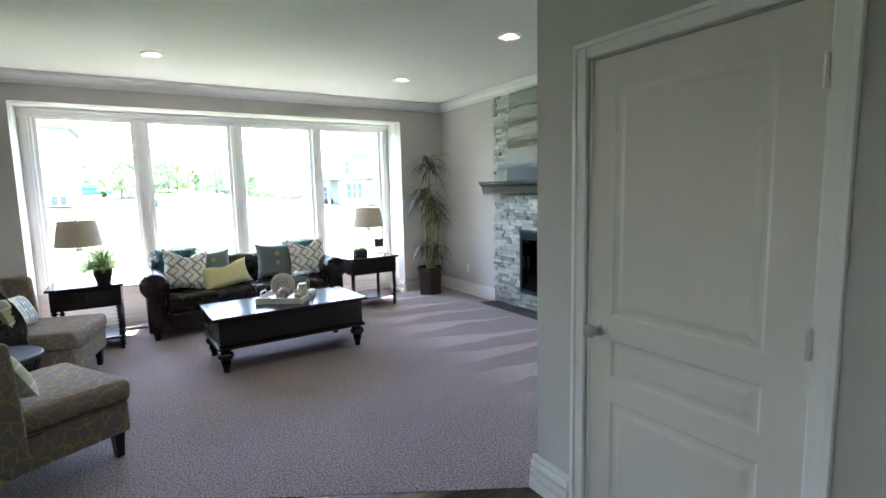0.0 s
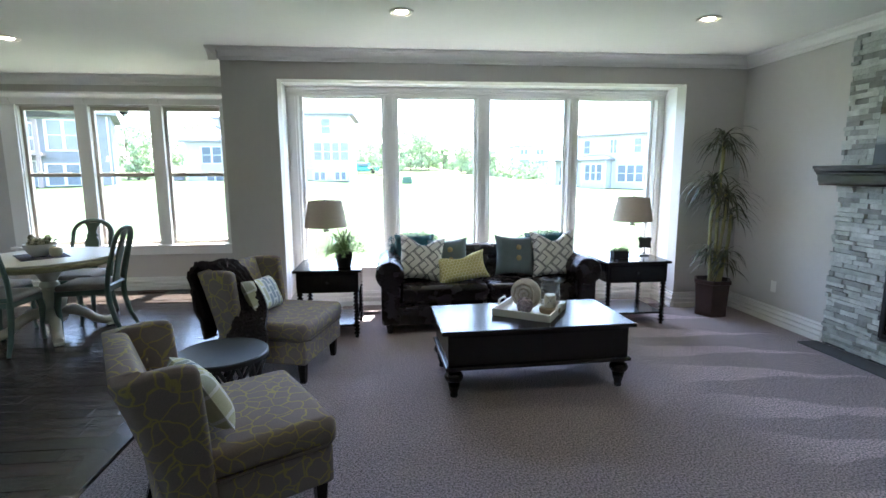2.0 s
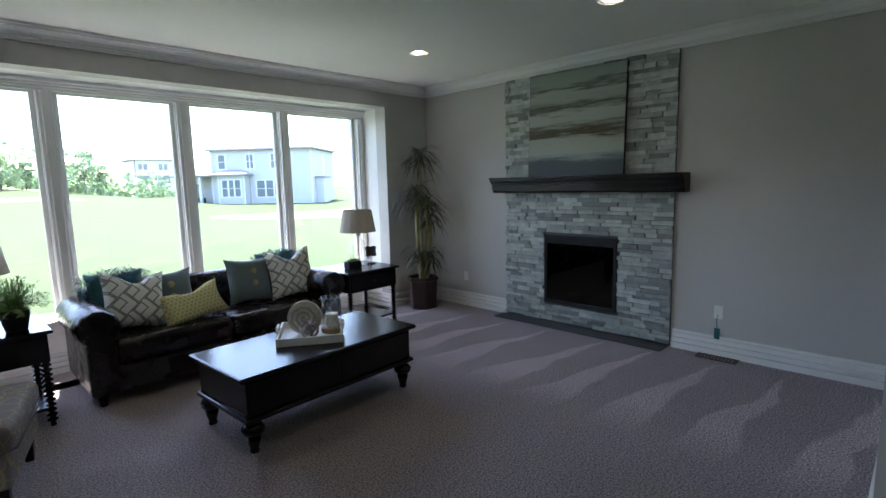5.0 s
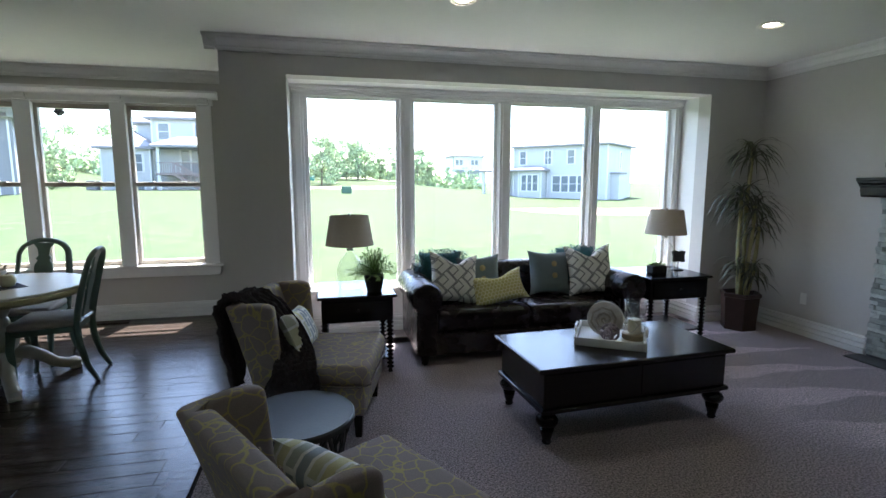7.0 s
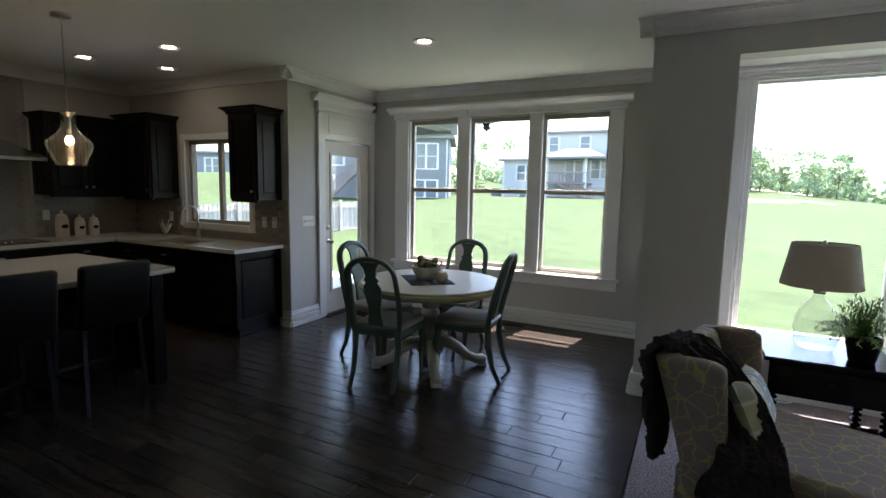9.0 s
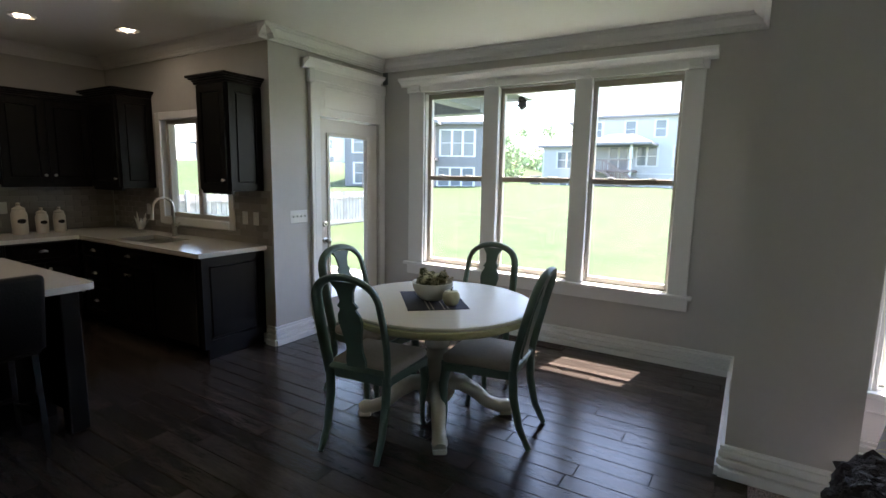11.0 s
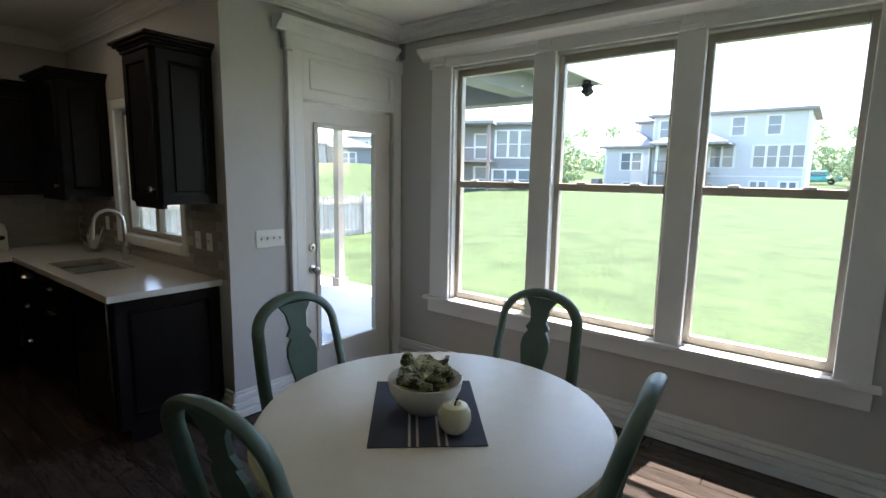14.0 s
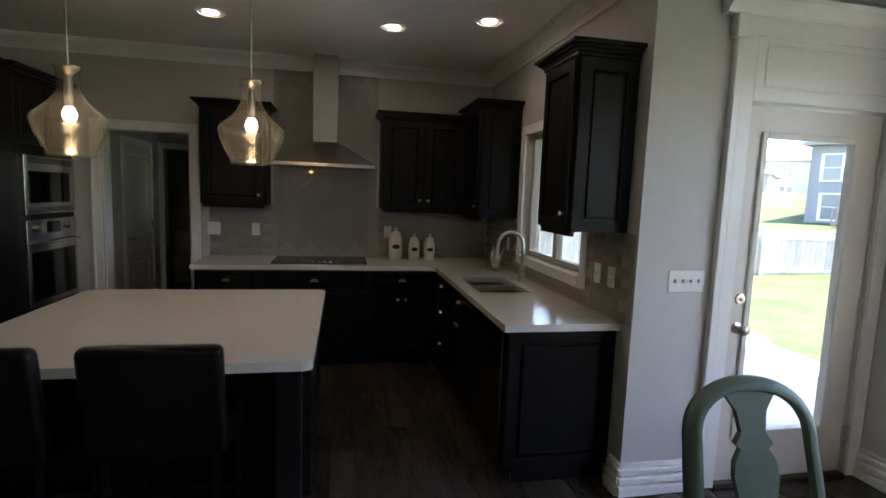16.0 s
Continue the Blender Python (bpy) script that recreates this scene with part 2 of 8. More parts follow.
wall("wall_north_living", "x", NORTH, 0.18, NOOK_E, EAST, [(-0.585, 3.714, 0.0, 2.457)])
wall("wall_nook_east", "y", NOOK_E, 0.15, NORTH + 0.18, NOOK_N + 0.15)
G_NOOK = [(-4.09, -3.38), (-3.26, -2.49), (-2.38, -1.63)]
wall("wall_nook_north", "x", NOOK_N, 0.15, NOOK_W - 0.15, NOOK_E, [(a, b, 0.61, 2.37) for a, b in G_NOOK])
wall("wall_nook_west", "y", NOOK_W, -0.15, KIT_N, NOOK_N, [(7.42, 8.29, 0.0, 2.075)])
wall("wall_kitchen_north", "x", KIT_N, 0.15, KIT_W - 0.15, NOOK_W - 0.15, [(-6.3, -5.22, 1.07, 2.05)])
wall("wall_kitchen_west", "y", KIT_W, -0.15, 2.3, KIT_N, [(3.31, 4.03, 0.0, 2.0)])
wall("wall_east", "y", EAST, 0.15, 1.96, NORTH + 0.18)
wall("wall_living_south", "x", 2.11, -0.15, 2.0, EAST)
wall("wall_hall_east", "y", 2.0, 0.15, -1.5, 1.96, [(0.965, 1.795, 0.0, 2.0)])
wall("wall_hall_south", "x", -1.5, -0.15, -5.2, 2.15)
# the opening is made up: it lets daylight onto the hall door
wall("wall_hall_west", "y", -5.2, -0.15, -1.5, 2.3, [(-0.7, 0.9, 0.3, 2.2)])
wall("wall_kitchen_south", "x", 2.45, -0.15, KIT_W, -5.2)
# the recess of the bay
BAY = [(-0.465, 0.465), (0.585, 1.515), (1.635, 2.575), (2.685, 3.625)]
wall("wall_bay_window", "x", 7.30, 0.15, -0.735, 3.864, [(a, b, 0.47, 2.385) for a, b in BAY], label="white painted window wall of the bay", material=M_TRIM)
wall("wall_bay_west", "y", -0.585, -0.15, NORTH + 0.18, 7.30, label="white painted return of the bay", material=M_TRIM)
wall("wall_bay_east", "y", 3.714, 0.15, NORTH + 0.18, 7.30, label="white painted return of the bay", material=M_TRIM)
solid("ceiling_bay", boxes((-0.735, NORTH + 0.18, 2.457, 3.864, 7.45, 2.7)), M_TRIM, "white soffit over the bay window", "ceiling")
solid("ceiling", boxes((KIT_W - 2.6, -1.65, H, EAST + 0.15, NORTH + 0.18, H + 0.2), (NOOK_W - 0.15, NORTH + 0.18, H, NOOK_E + 0.15, NOOK_N + 0.15, H + 0.2)), M_CEIL, "smooth white painted ceiling", "ceiling")
bm = bmesh.new()
slab(bm, [(-1.0, NORTH), (-0.97, 3.82), (2.0, 2.11), (EAST, 2.11), (EAST, NORTH), (3.714, NORTH), (3.714, 7.30), (-0.585, 7.30), (-0.585, NORTH)], -0.1, 0.0)
solid("floor_carpet", bm, M_CARPET, "grey taupe cut pile carpet with vacuum tracks", "carpet")
solid("floor", boxes((KIT_W - 2.6, -1.5, -0.15, 2.15, NOOK_N, -0.02)), mat("floor joints", (0.008, 0.006, 0.005), 0.7), "dark brown hardwood plank floor", "floor")
CROWN = [(0, H), (0.105, H), (0.105, H - 0.018), (0.092, H - 0.021), (0.092, H - 0.03), (0.074, H - 0.036), (0.05, H - 0.058), (0.04, H - 0.075), (0.028, H - 0.079), (0.028, H - 0.092), (0.018, H - 0.096), (0.018, H - 0.115), (0, H - 0.115)]
BASE = [(0, 0), (0.038, 0), (0.038, 0.046), (0.034, 0.051), (0.009, 0.053), (0.009, 0.063), (0.031, 0.066), (0.031, 0.094), (0.027, 0.098), (0.007, 0.1), (0.007, 0.11), (0.025, 0.113), (0.025, 0.14), (0.021, 0.144), (0.005, 0.146), (0.005, 0.153), (0.016, 0.156), (0.014, 0.168), (0, 0.17)]
RUNS = [("crown", (NOOK_E - 0.1, NORTH), (EAST, NORTH), (0, -1)), ("crown", (EAST, 2.11), (EAST, NORTH), (-1, 0)), ("crown", (NOOK_E, NORTH - 0.1), (NOOK_E, NOOK_N), (-1, 0)),
        ("crown", (NOOK_W, NOOK_N), (NOOK_E, NOOK_N), (0, -1)), ("crown", (NOOK_W, KIT_N - 0.1), (NOOK_W, NOOK_N), (1, 0)), ("crown", (KIT_W, KIT_N), (NOOK_W + 0.1, KIT_N), (0, -1)),
        ("crown", (KIT_W, 2.45), (KIT_W, KIT_N), (1, 0)), ("crown", (2.0, 2.11), (EAST, 2.11), (0, 1)),
        ("base", (NOOK_E - 0.02, NORTH), (-0.585, NORTH), (0, -1)), ("base", (3.714, NORTH), (EAST, NORTH), (0, -1)), ("base", (EAST, 5.53), (EAST, NORTH), (-1, 0)), ("base", (EAST, 2.11), (EAST, 3.65), (-1, 0)),
        ("base", (NOOK_E, NORTH - 0.02), (NOOK_E, NOOK_N), (-1, 0)), ("base", (NOOK_W, NOOK_N), (NOOK_E, NOOK_N), (0, -1)), ("base", (NOOK_W, KIT_N - 0.02), (NOOK_W, 7.29), (1, 0)), ("base", (NOOK_W - 0.1, KIT_N), (NOOK_W + 0.02, KIT_N), (0, -1)),
        ("base", (2.0, 1.885), (2.0, 2.13), (-1, 0)), ("base", (1.98, 2.11), (EAST, 2.11), (0, 1)), ("base", (2.0, -1.5), (2.0, 0.87), (-1, 0)),
        ("base", (-0.585, 7.30), (3.714, 7.30), (0, -1)), ("base", (-0.585, NORTH - 0.02), (-0.585, 7.30), (1, 0)), ("base", (3.714, NORTH - 0.02), (3.714, 7.30), (-1, 0))]
for what, a, b, inward in RUNS:
    bm = bmesh.new()
    moulding(bm, CROWN if what == "crown" else BASE, a, b, inward)
    solid("trim" if what == "crown" else "baseboard", bm, M_TRIM, "white crown moulding under the ceiling" if what == "crown" else "tall white ribbed baseboard", "moulding" if what == "crown" else "baseboard")


def ground_height(x, y):
    """The lawn: a slope to the north, a fall towards the east, a hill in the far west."""
    east = min(1, max(0, (x - 8) / 16))
    rise = max(1.25 * min(1, max(0, (y - 14) / 32)) * min(1, max(0, (6 - x) / 14)), 2.5 * min(1.2, max(0, (y - 35) / 55)) * (1 - 0.6 * east))
    hill = 2.3 * min(1, max(0, (-x - 34) / 12)) * min(1, max(0, (y - 18) / 16))
    return -0.45 + rise + hill - 0.4 * east * min(1, max(0, (y - 12) / 20)) + 0.12 * noise.noise((x * 0.05, y * 0.05, 0))


bm = bmesh.new()
xs = [-900, -300, -120] + [-72 + 3 * i for i in range(49)] + [120, 300, 900]
ys = [-600, -100, -20] + [2 + 3 * i for i in range(30)] + [120, 200, 400, 1200]
grid = [[bm.verts.new((x, y, ground_height(x, y))) for x in xs] for y in ys]
for r0, r1 in zip(grid, grid[1:]):
    for k in range(len(xs) - 1):
        bm.faces.new((r0[k], r0[k + 1], r1[k + 1], r1[k]))
solid("ground", bm, M_GRASS, "bright green mown lawn, sloping up gently", "lawn", smooth=True)


def pattern(name, kind, base, line, scale, rough=0.85, bump=0.3):
    """Woven cloth with a drawn pattern, in metres of the thing's own space."""
    m = bpy.data.materials.new(name)
    m.use_nodes = True
    t = m.node_tree
    p = t.nodes["Principled BSDF"]
    N, K = t.nodes.new, t.links.new

    def op(what, a, b=None):
        n = N("ShaderNodeMath")
        n.operation = what
        for i, v in enumerate((a, b)):
            if v is None:
                continue
            if isinstance(v, (int, float)):
                n.inputs[i].default_value = v
            else:
                K(v, n.inputs[i])
        return n.outputs[0]

    co = N("ShaderNodeTexCoord")
    sep = N("ShaderNodeSeparateXYZ")
    K(co.outputs["Object"], sep.inputs[0])
    x, y, z = sep.outputs
    if kind == "trellis":
        wob = N("ShaderNodeTexNoise")
        wob.inputs["Scale"].default_value = 9
        add = N("ShaderNodeMix")
        add.data_type = "VECTOR"
        add.inputs[0].default_value = 0.09
        K(co.outputs["Object"], add.inputs[4])
        K(wob.outputs["Color"], add.inputs[5])
        v = N("ShaderNodeTexVoronoi")
        v.feature = "DISTANCE_TO_EDGE"
        v.inputs["Scale"].default_value = scale
        K(co.outputs["Object"], wob.inputs["Vector"])
        K(add.outputs[1], v.inputs["Vector"])
        mr = N("ShaderNodeMapRange")
        mr.inputs[1].default_value, mr.inputs[2].default_value, mr.inputs[3].default_value, mr.inputs[4].default_value = 0.02, 0.05, 1.0, 0.0
        K(v.outputs["Distance"], mr.inputs[0])
        mask = mr.outputs[0]
    elif kind == "key":
        a = op("MULTIPLY", op("ADD", x, z), scale * 0.7071)
        b = op("MULTIPLY", op("SUBTRACT", x, z), scale * 0.7071)
        row = op("FLOOR", b)
        a2 = op("ADD", a, op("MULTIPLY", row, 0.5))
        fa, fb = op("FRACT", a2), op("FRACT", b)
        da, db = op("ABSOLUTE", op("SUBTRACT", fa, 0.5)), op("ABSOLUTE", op("SUBTRACT", fb, 0.5))
        d = op("MAXIMUM", da, db)
        ring = op("LESS_THAN", op("ABSOLUTE", op("SUBTRACT", d, 0.46)), 0.034)
        gap = op("LESS_THAN", op("ABSOLUTE", op("SUBTRACT", fa, 0.74)), 0.13)
        bar = op("MULTIPLY", op("LESS_THAN", db, 0.04), op("LESS_THAN", op("SUBTRACT", fa, 0.1), 0.55))
        bar2 = op("MULTIPLY", op("LESS_THAN", op("ABSOLUTE", op("SUBTRACT", fa, 0.62)), 0.037), op("LESS_THAN", fb, 0.55))
        mask = op("MAXIMUM", op("MULTIPLY", ring, op("SUBTRACT", 1.0, op("MULTIPLY", gap, op("LESS_THAN", fb, 0.5)))), op("MAXIMUM", bar, bar2))
    elif kind == "hex":
        def lattice(sx, sz):
            a = op("ABSOLUTE", op("SUBTRACT", op("FRACT", op("ADD", op("MULTIPLY", x, scale), sx)), 0.5))
            b = op("MULTIPLY", op("ABSOLUTE", op("SUBTRACT", op("FRACT", op("ADD", op("MULTIPLY", z, scale / 1.732), sz)), 0.5)), 1.732)
            return op("MAXIMUM", a, op("ADD", op("MULTIPLY", a, 0.5), op("MULTIPLY", b, 0.866)))

        mask = op("GREATER_THAN", op("MINIMUM", lattice(0, 0), lattice(0.5, 0.5)), 0.40)
    else:
        mask = op("LESS_THAN", op("FRACT", op("MULTIPLY", x, scale)), 0.5)
    n = N("ShaderNodeTexNoise")
    n.inputs["Scale"].default_value = 260
    n.inputs["Detail"].default_value = 3
    K(co.outputs["Object"], n.inputs["Vector"])
    if kind == "patch":
        v = N("ShaderNodeTexBrick")
        v.inputs["Color1"].default_value, v.inputs["Color2"].default_value, v.inputs["Mortar"].default_value = (*base, 1), (*line, 1), (0.62, 0.63, 0.6, 1)
        v.inputs["Scale"].default_value = scale
        v.inputs["Mortar Size"].default_value, v.inputs["Bias"].default_value = 0.035, -0.05
        v.offset = 0.5
        cx = N("ShaderNodeCombineXYZ")
        K(op("MULTIPLY", z, 1.0), cx.inputs[0])
        K(x, cx.inputs[1])
        K(cx.outputs[0], v.inputs["Vector"])
        col = v.outputs["Color"]
    else:
        mx = N("ShaderNodeMix")
        mx.data_type = "RGBA"
        mx.inputs[6].default_value, mx.inputs[7].default_value = (*base, 1), (*line, 1)
        K(mask, mx.inputs[0])
        col = mx.outputs[2]
    sc = N("ShaderNodeMapRange")
    sc.inputs[3].default_value, sc.inputs[4].default_value = 0.75, 1.25
    K(n.outputs[0], sc.inputs[0])
    mul = N("ShaderNodeVectorMath")
    mul.operation = "SCALE"
    K(col, mul.inputs[0])
    K(sc.outputs[0], mul.inputs["Scale"])
    K(mul.outputs[0], p.inputs["Base Color"])
    p.inputs["Roughness"].default_value = rough
    p.inputs["Sheen Weight"].default_value, p.inputs["Specular IOR Level"].default_value = 0.0, 0.2
    b = N("ShaderNodeBump")
    b.inputs["Strength"].default_value, b.inputs["Distance"].default_value = bump, 0.004
    K(n.outputs[0], b.inputs["Height"])
    K(b.outputs[0], p.inputs["Normal"])
    return m


M_CHAIRCLOTH = pattern("trellis upholstery", "trellis", (0.23, 0.192, 0.175), (0.37, 0.315, 0.13), 13.5)
M_TAUPE = mat("plain taupe upholstery", (0.15, 0.125, 0.11), 0.9, 0.15, 14, 0.35, 260, spec=0.2)
M_KEY = pattern("fretwork cloth", "key", (0.68, 0.67, 0.62), (0.2, 0.2, 0.205), 7.5)
M_HEX = pattern("yellow honeycomb cloth", "hex", (0.46, 0.42, 0.17), (0.66, 0.63, 0.42), 30.0)
M_PATCH = pattern("blocked cloth", "patch", (0.26, 0.31, 0.35), (0.56, 0.54, 0.30), 4.2)
M_TEALGREY = mat("grey teal cloth", (0.115, 0.155, 0.17), 0.9, 0.12, 20, 0.3, 300, sheen=0.3)
M_TEAL = mat("teal shag", (0.02, 0.12, 0.14), 0.9, 0.4, 30, sheen=0.3)
M_SHAG = mat("teal shag strands", (0.02, 0.12, 0.135), 0.7, 0.3, 30, rand=0.6, island=True)
M_HORN = mat("horn button", (0.34, 0.27, 0.13), 0.4, 0.3, 40)
M_BRASS = mat("brass", (0.55, 0.42, 0.18), 0.35, 0.1, metal=1.0)
M_SHADE = mat("linen shade", (0.50, 0.44, 0.37), 0.9, 0.06, 60, 0.25, 400)
M_CLEAR = glass("clear glass", tint=(0.955, 0.965, 0.96), gloss=1.4, haze=0.01)
M_WHITE = mat("white paint", (0.72, 0.71, 0.67), 0.45, 0.05, 12)
M_STONE = mat("ledge stone", (0.36, 0.385, 0.37), 0.6, 0.3, 14, 0.9, 45, rand=0.48)
M_STONE2 = mat("ledge stone joined", (0.36, 0.385, 0.37), 0.6, 0.3, 14, 0.9, 45, rand=0.48, island=True)
M_SLATE = mat("slate hearth", (0.05, 0.055, 0.06), 0.5, 0.25, 10, 0.3, 60)
M_BLACK = mat("black metal", (0.006, 0.006, 0.006), 0.75, 0.2)
M_SOOT = mat("firebox black", (0.01, 0.01, 0.01), 0.8, 0.3, 8, 0.4, 30)
M_THROW = mat("chunky charcoal yarn", (0.022, 0.018, 0.021), 0.95, 0.6, 45, 1.2, 90)
M_POT = mat("dark glazed pot", (0.035, 0.018, 0.014), 0.35, 0.3, 8, 0.15, 30)
M_BARK = mat("pale cane stem", (0.30, 0.28, 0.12), 0.6, 0.3, 12, 0.3, 60)
M_LEAF = mat("dark strap leaf", (0.06, 0.068, 0.038), 0.5, 0.5, 5, rand=0.5, island=True)
M_FERN = mat("fern green", (0.23, 0.37, 0.11), 0.6, 0.3, 10, rand=0.4, island=True)
M_SOIL = mat("moss and soil", (0.06, 0.05, 0.03), 0.95, 0.4, 30, 0.6, 80)
M_DOORWHITE = mat("white door paint", (0.68, 0.65, 0.60), 0.4, 0.02, 3.0, 0.05, 90, stretch=(8, 8, 1))
M_NICKEL = mat("satin nickel", (0.55, 0.53, 0.5), 0.3, 0.05, metal=1.0)
M_PLATE = mat("white plastic plate", (0.75, 0.75, 0.72), 0.35, 0.02)


# ---- ceiling lights ----
M_LAMP = glow("lamp face", (1.0, 0.86, 0.66), 5.0)
M_RIM = mat("white lamp rim", (0.78, 0.77, 0.74), 0.4, 0.02)


def can_light(x, y, watts):
    c = thing("ceiling_light", "round recessed ceiling light, switched on, white rim", "ceiling light", x, y, H, group="recessed ceiling lights")
    bm = bmesh.new()
    tube(bm, [(0.088 * math.cos(a * math.pi / 14), 0.088 * math.sin(a * math.pi / 14), -0.004) for a in range(28)], 0.009, 6, closed=True)
    part("rim", bm, M_RIM, c, smooth=True)
    bm = bmesh.new()
    n = 28
    rows = [[bm.verts.new((r * math.cos(2 * math.pi * k / n), r * math.sin(2 * math.pi * k / n), z)) for k in range(n)] for r, z in ((0.086, -0.006), (0.07, -0.005), (0.05, -0.0015))]
    for p0, p1 in zip(rows, rows[1:]):
        for k in range(n):
            bm.faces.new((p0[k], p1[k], p1[(k + 1) % n], p0[(k + 1) % n]))
    part("baffle", bm, M_RIM, c, smooth=True)
    bm = bmesh.new()
    lathe(bm, [(0.05, -0.0035), (0.05, -0.002)], seg=24)
    part("diffuser", bm, M_LAMP, c, "glowing warm white diffuser")
    if watts:
        lamp = new("downlight", bpy.data.lights.new("downlight", "SPOT"))
        lamp.data.energy, lamp.data.spot_size, lamp.data.spot_blend, lamp.data.shadow_soft_size, lamp.data.color = watts, radians(130), 0.9, 0.07, (1.0, 0.84, 0.62)
        lamp.matrix_world = pose(x, y, H - 0.02)


for x, y in [(3.09, 5.54), (0.64, 5.57), (3.14, 3.69), (0.66, 3.7), (-2.87, 6.61), (-5.85, 6.37), (-6.175, 5.74), (-6.26, 4.48), (-5.05, 5.85)]:
    can_light(x, y, 0.7 if x > -4 else 0.1)


# ---- bay window ----
def sash_window(name, x0, x1, z0, z1, y, rail=None, cat="window", lab="white framed fixed window pane in the bay"):
    w = thing(name, lab, cat, (x0 + x1) / 2, y, z0, kind="structure")
    h, half = z1 - z0, (x1 - x0) / 2
    bm = bmesh.new()
    f = 0.05 if rail else 0.035
    for r in [(-half, -0.02, 0, -half + f, 0.03, h), (half - f, -0.02, 0, half, 0.03, h), (-half + f, -0.02, 0, half - f, 0.03, f), (-half + f, -0.02, h - f, half - f, 0.03, h)]:
        box(bm, *r, bevel=0.004, seg=1)
    if rail:
        box(bm, -half + f, -0.028, rail - z0 - 0.025, half - f, 0.012, rail - z0 + 0.025, bevel=0.004, seg=1)
    part("window_frame", bm, M_FRAME if rail else M_TRIM, w)
    spans = [(f, h - f)] if not rail else [(f, rail - z0 - 0.025), (rail - z0 + 0.025, h - f)]
    for a, b in spans:
        g = part("pane", boxes((-half + f, 0.004, a, half - f, 0.007, b)), M_GLASS, w, "clear window glass")
        g.visible_shadow = False
    if rail:
        for sx in (-half * 0.45, half * 0.45):
            part("sash_lock", boxes((sx - 0.03, -0.045, rail - z0 + 0.02, sx + 0.03, -0.02, rail - z0 + 0.035), bevel=0.004), M_TRIM, w)
    return w


M_FRAME = mat("almond window frame", (0.42, 0.39, 0.33), 0.45, 0.04)
for a, b in BAY:
    sash_window("window_1", a, b, 0.47, 2.383, 7.36)
bm = bmesh.new()
for x0, x1 in [(-0.585, -0.468), (0.468, 0.582), (1.518, 1.632), (2.578, 2.682), (3.628, 3.714)]:
    box(bm, x0, 7.262, 0.45, x1, 7.298, 2.36, bevel=0.004, seg=1)
    box(bm, x0 + 0.025, 7.248, 0.45, x1 - 0.025, 7.262, 2.36, bevel=0.004, seg=1)
moulding(bm, [(0, 2.36), (0.035, 2.36), (0.035, 2.378), (0.045, 2.385), (0.045, 2.4), (0.062, 2.407), (0.062, 2.42), (0.082, 2.43), (0.085, 2.453), (0, 2.453)], (-0.583, 7.297), (3.712, 7.297), (0, -1))
box(bm, -0.583, 7.22, 0.43, 3.712, 7.298, 0.465, bevel=0.006)
box(bm, -0.583, 7.275, 0.34, 3.712, 7.298, 0.43, bevel=0.004, seg=1)
solid("trim", bm, M_TRIM, "white casing, posts and sill of the bay window", "trim")


# ---- fireplace ----
fp = thing("fireplace", "grey ledge stone fireplace with a black firebox and mantel", "fireplace", EAST, 4.595, 0)
R = random.Random(4)


def ledge_rows():
    z = 0.02
    while z < H - 0.12:
        h = R.choice((0.03, 0.036, 0.04, 0.046))
        y = -0.925 + R.uniform(-0.1, 0)
        while y < 0.925:
            w = R.uniform(0.08, 0.24)
            a, b = max(y, -0.925), min(y + w, 0.925)
            y += w
            if b - a < 0.03:
                continue
            if z + h > 0.225 and z < 0.955:
                for p, q in ((a, min(b, -0.415)), (max(a, 0.415), b)):
                    if q - p > 0.03:
                        yield p, q, z, h
            else:
                yield a, b, z, h
        z += h


pieces = sorted(ledge_rows(), key=lambda r: r[2])
part("backing", boxes((-0.012, -0.925, 0, 0.0, -0.41, H - 0.1), (-0.012, 0.41, 0, 0.0, 0.925, H - 0.1), (-0.012, -0.41, 0.96, 0.0, 0.41, H - 0.1), (-0.012, -0.41, 0, 0.0, 0.41, 0.22)), M_SLATE, fp, "dark mortar bed")
rest = bmesh.new()
for i, (a, b, z, h) in enumerate(pieces):
    d = R.choice((0.02, 0.026, 0.032, 0.04, 0.048))
    if i < 290:
        bm = boxes((-d, a + 0.0008, z + 0.0008, -0.012, b - 0.0008, z + h - 0.0008), bevel=0.003, seg=1)
        for v in bm.verts:
            v.co += Vector((R.uniform(-0.003, 0.003), R.uniform(-0.001, 0.001), R.uniform(-0.0015, 0.0015)))
        part("stone", bm, M_STONE, fp)
    else:
        vs = box(rest, -d, a + 0.0008, z + 0.0008, -0.012, b - 0.0008, z + h - 0.0008)
        for v in vs:
            v.co += Vector((R.uniform(-0.003, 0.003), R.uniform(-0.001, 0.001), R.uniform(-0.0015, 0.0015)))
tagged(part("ledge_stone", rest, M_STONE2, fp, "grey ledge stones above the mantel"), kind="stuff")
bm = boxes((-0.04, -0.41, 0.222, -0.002, -0.375, 0.962), (-0.04, 0.375, 0.222, -0.002, 0.41, 0.962), (-0.04, -0.375, 0.92, -0.002, 0.375, 0.962), (-0.04, -0.375, 0.222, -0.002, 0.375, 0.26), bevel=0.004, seg=1)
for k in range(4):
    box(bm, -0.046, -0.37, 0.905 - 0.011 * k, -0.03, 0.37, 0.911 - 0.011 * k)
part("firebox_frame", bm, M_BLACK, fp, "black metal frame")
part("firebox", boxes((-0.006, -0.375, 0.26, 0.14, 0.375, 0.92)), M_SOOT, fp, "sooty black inside")
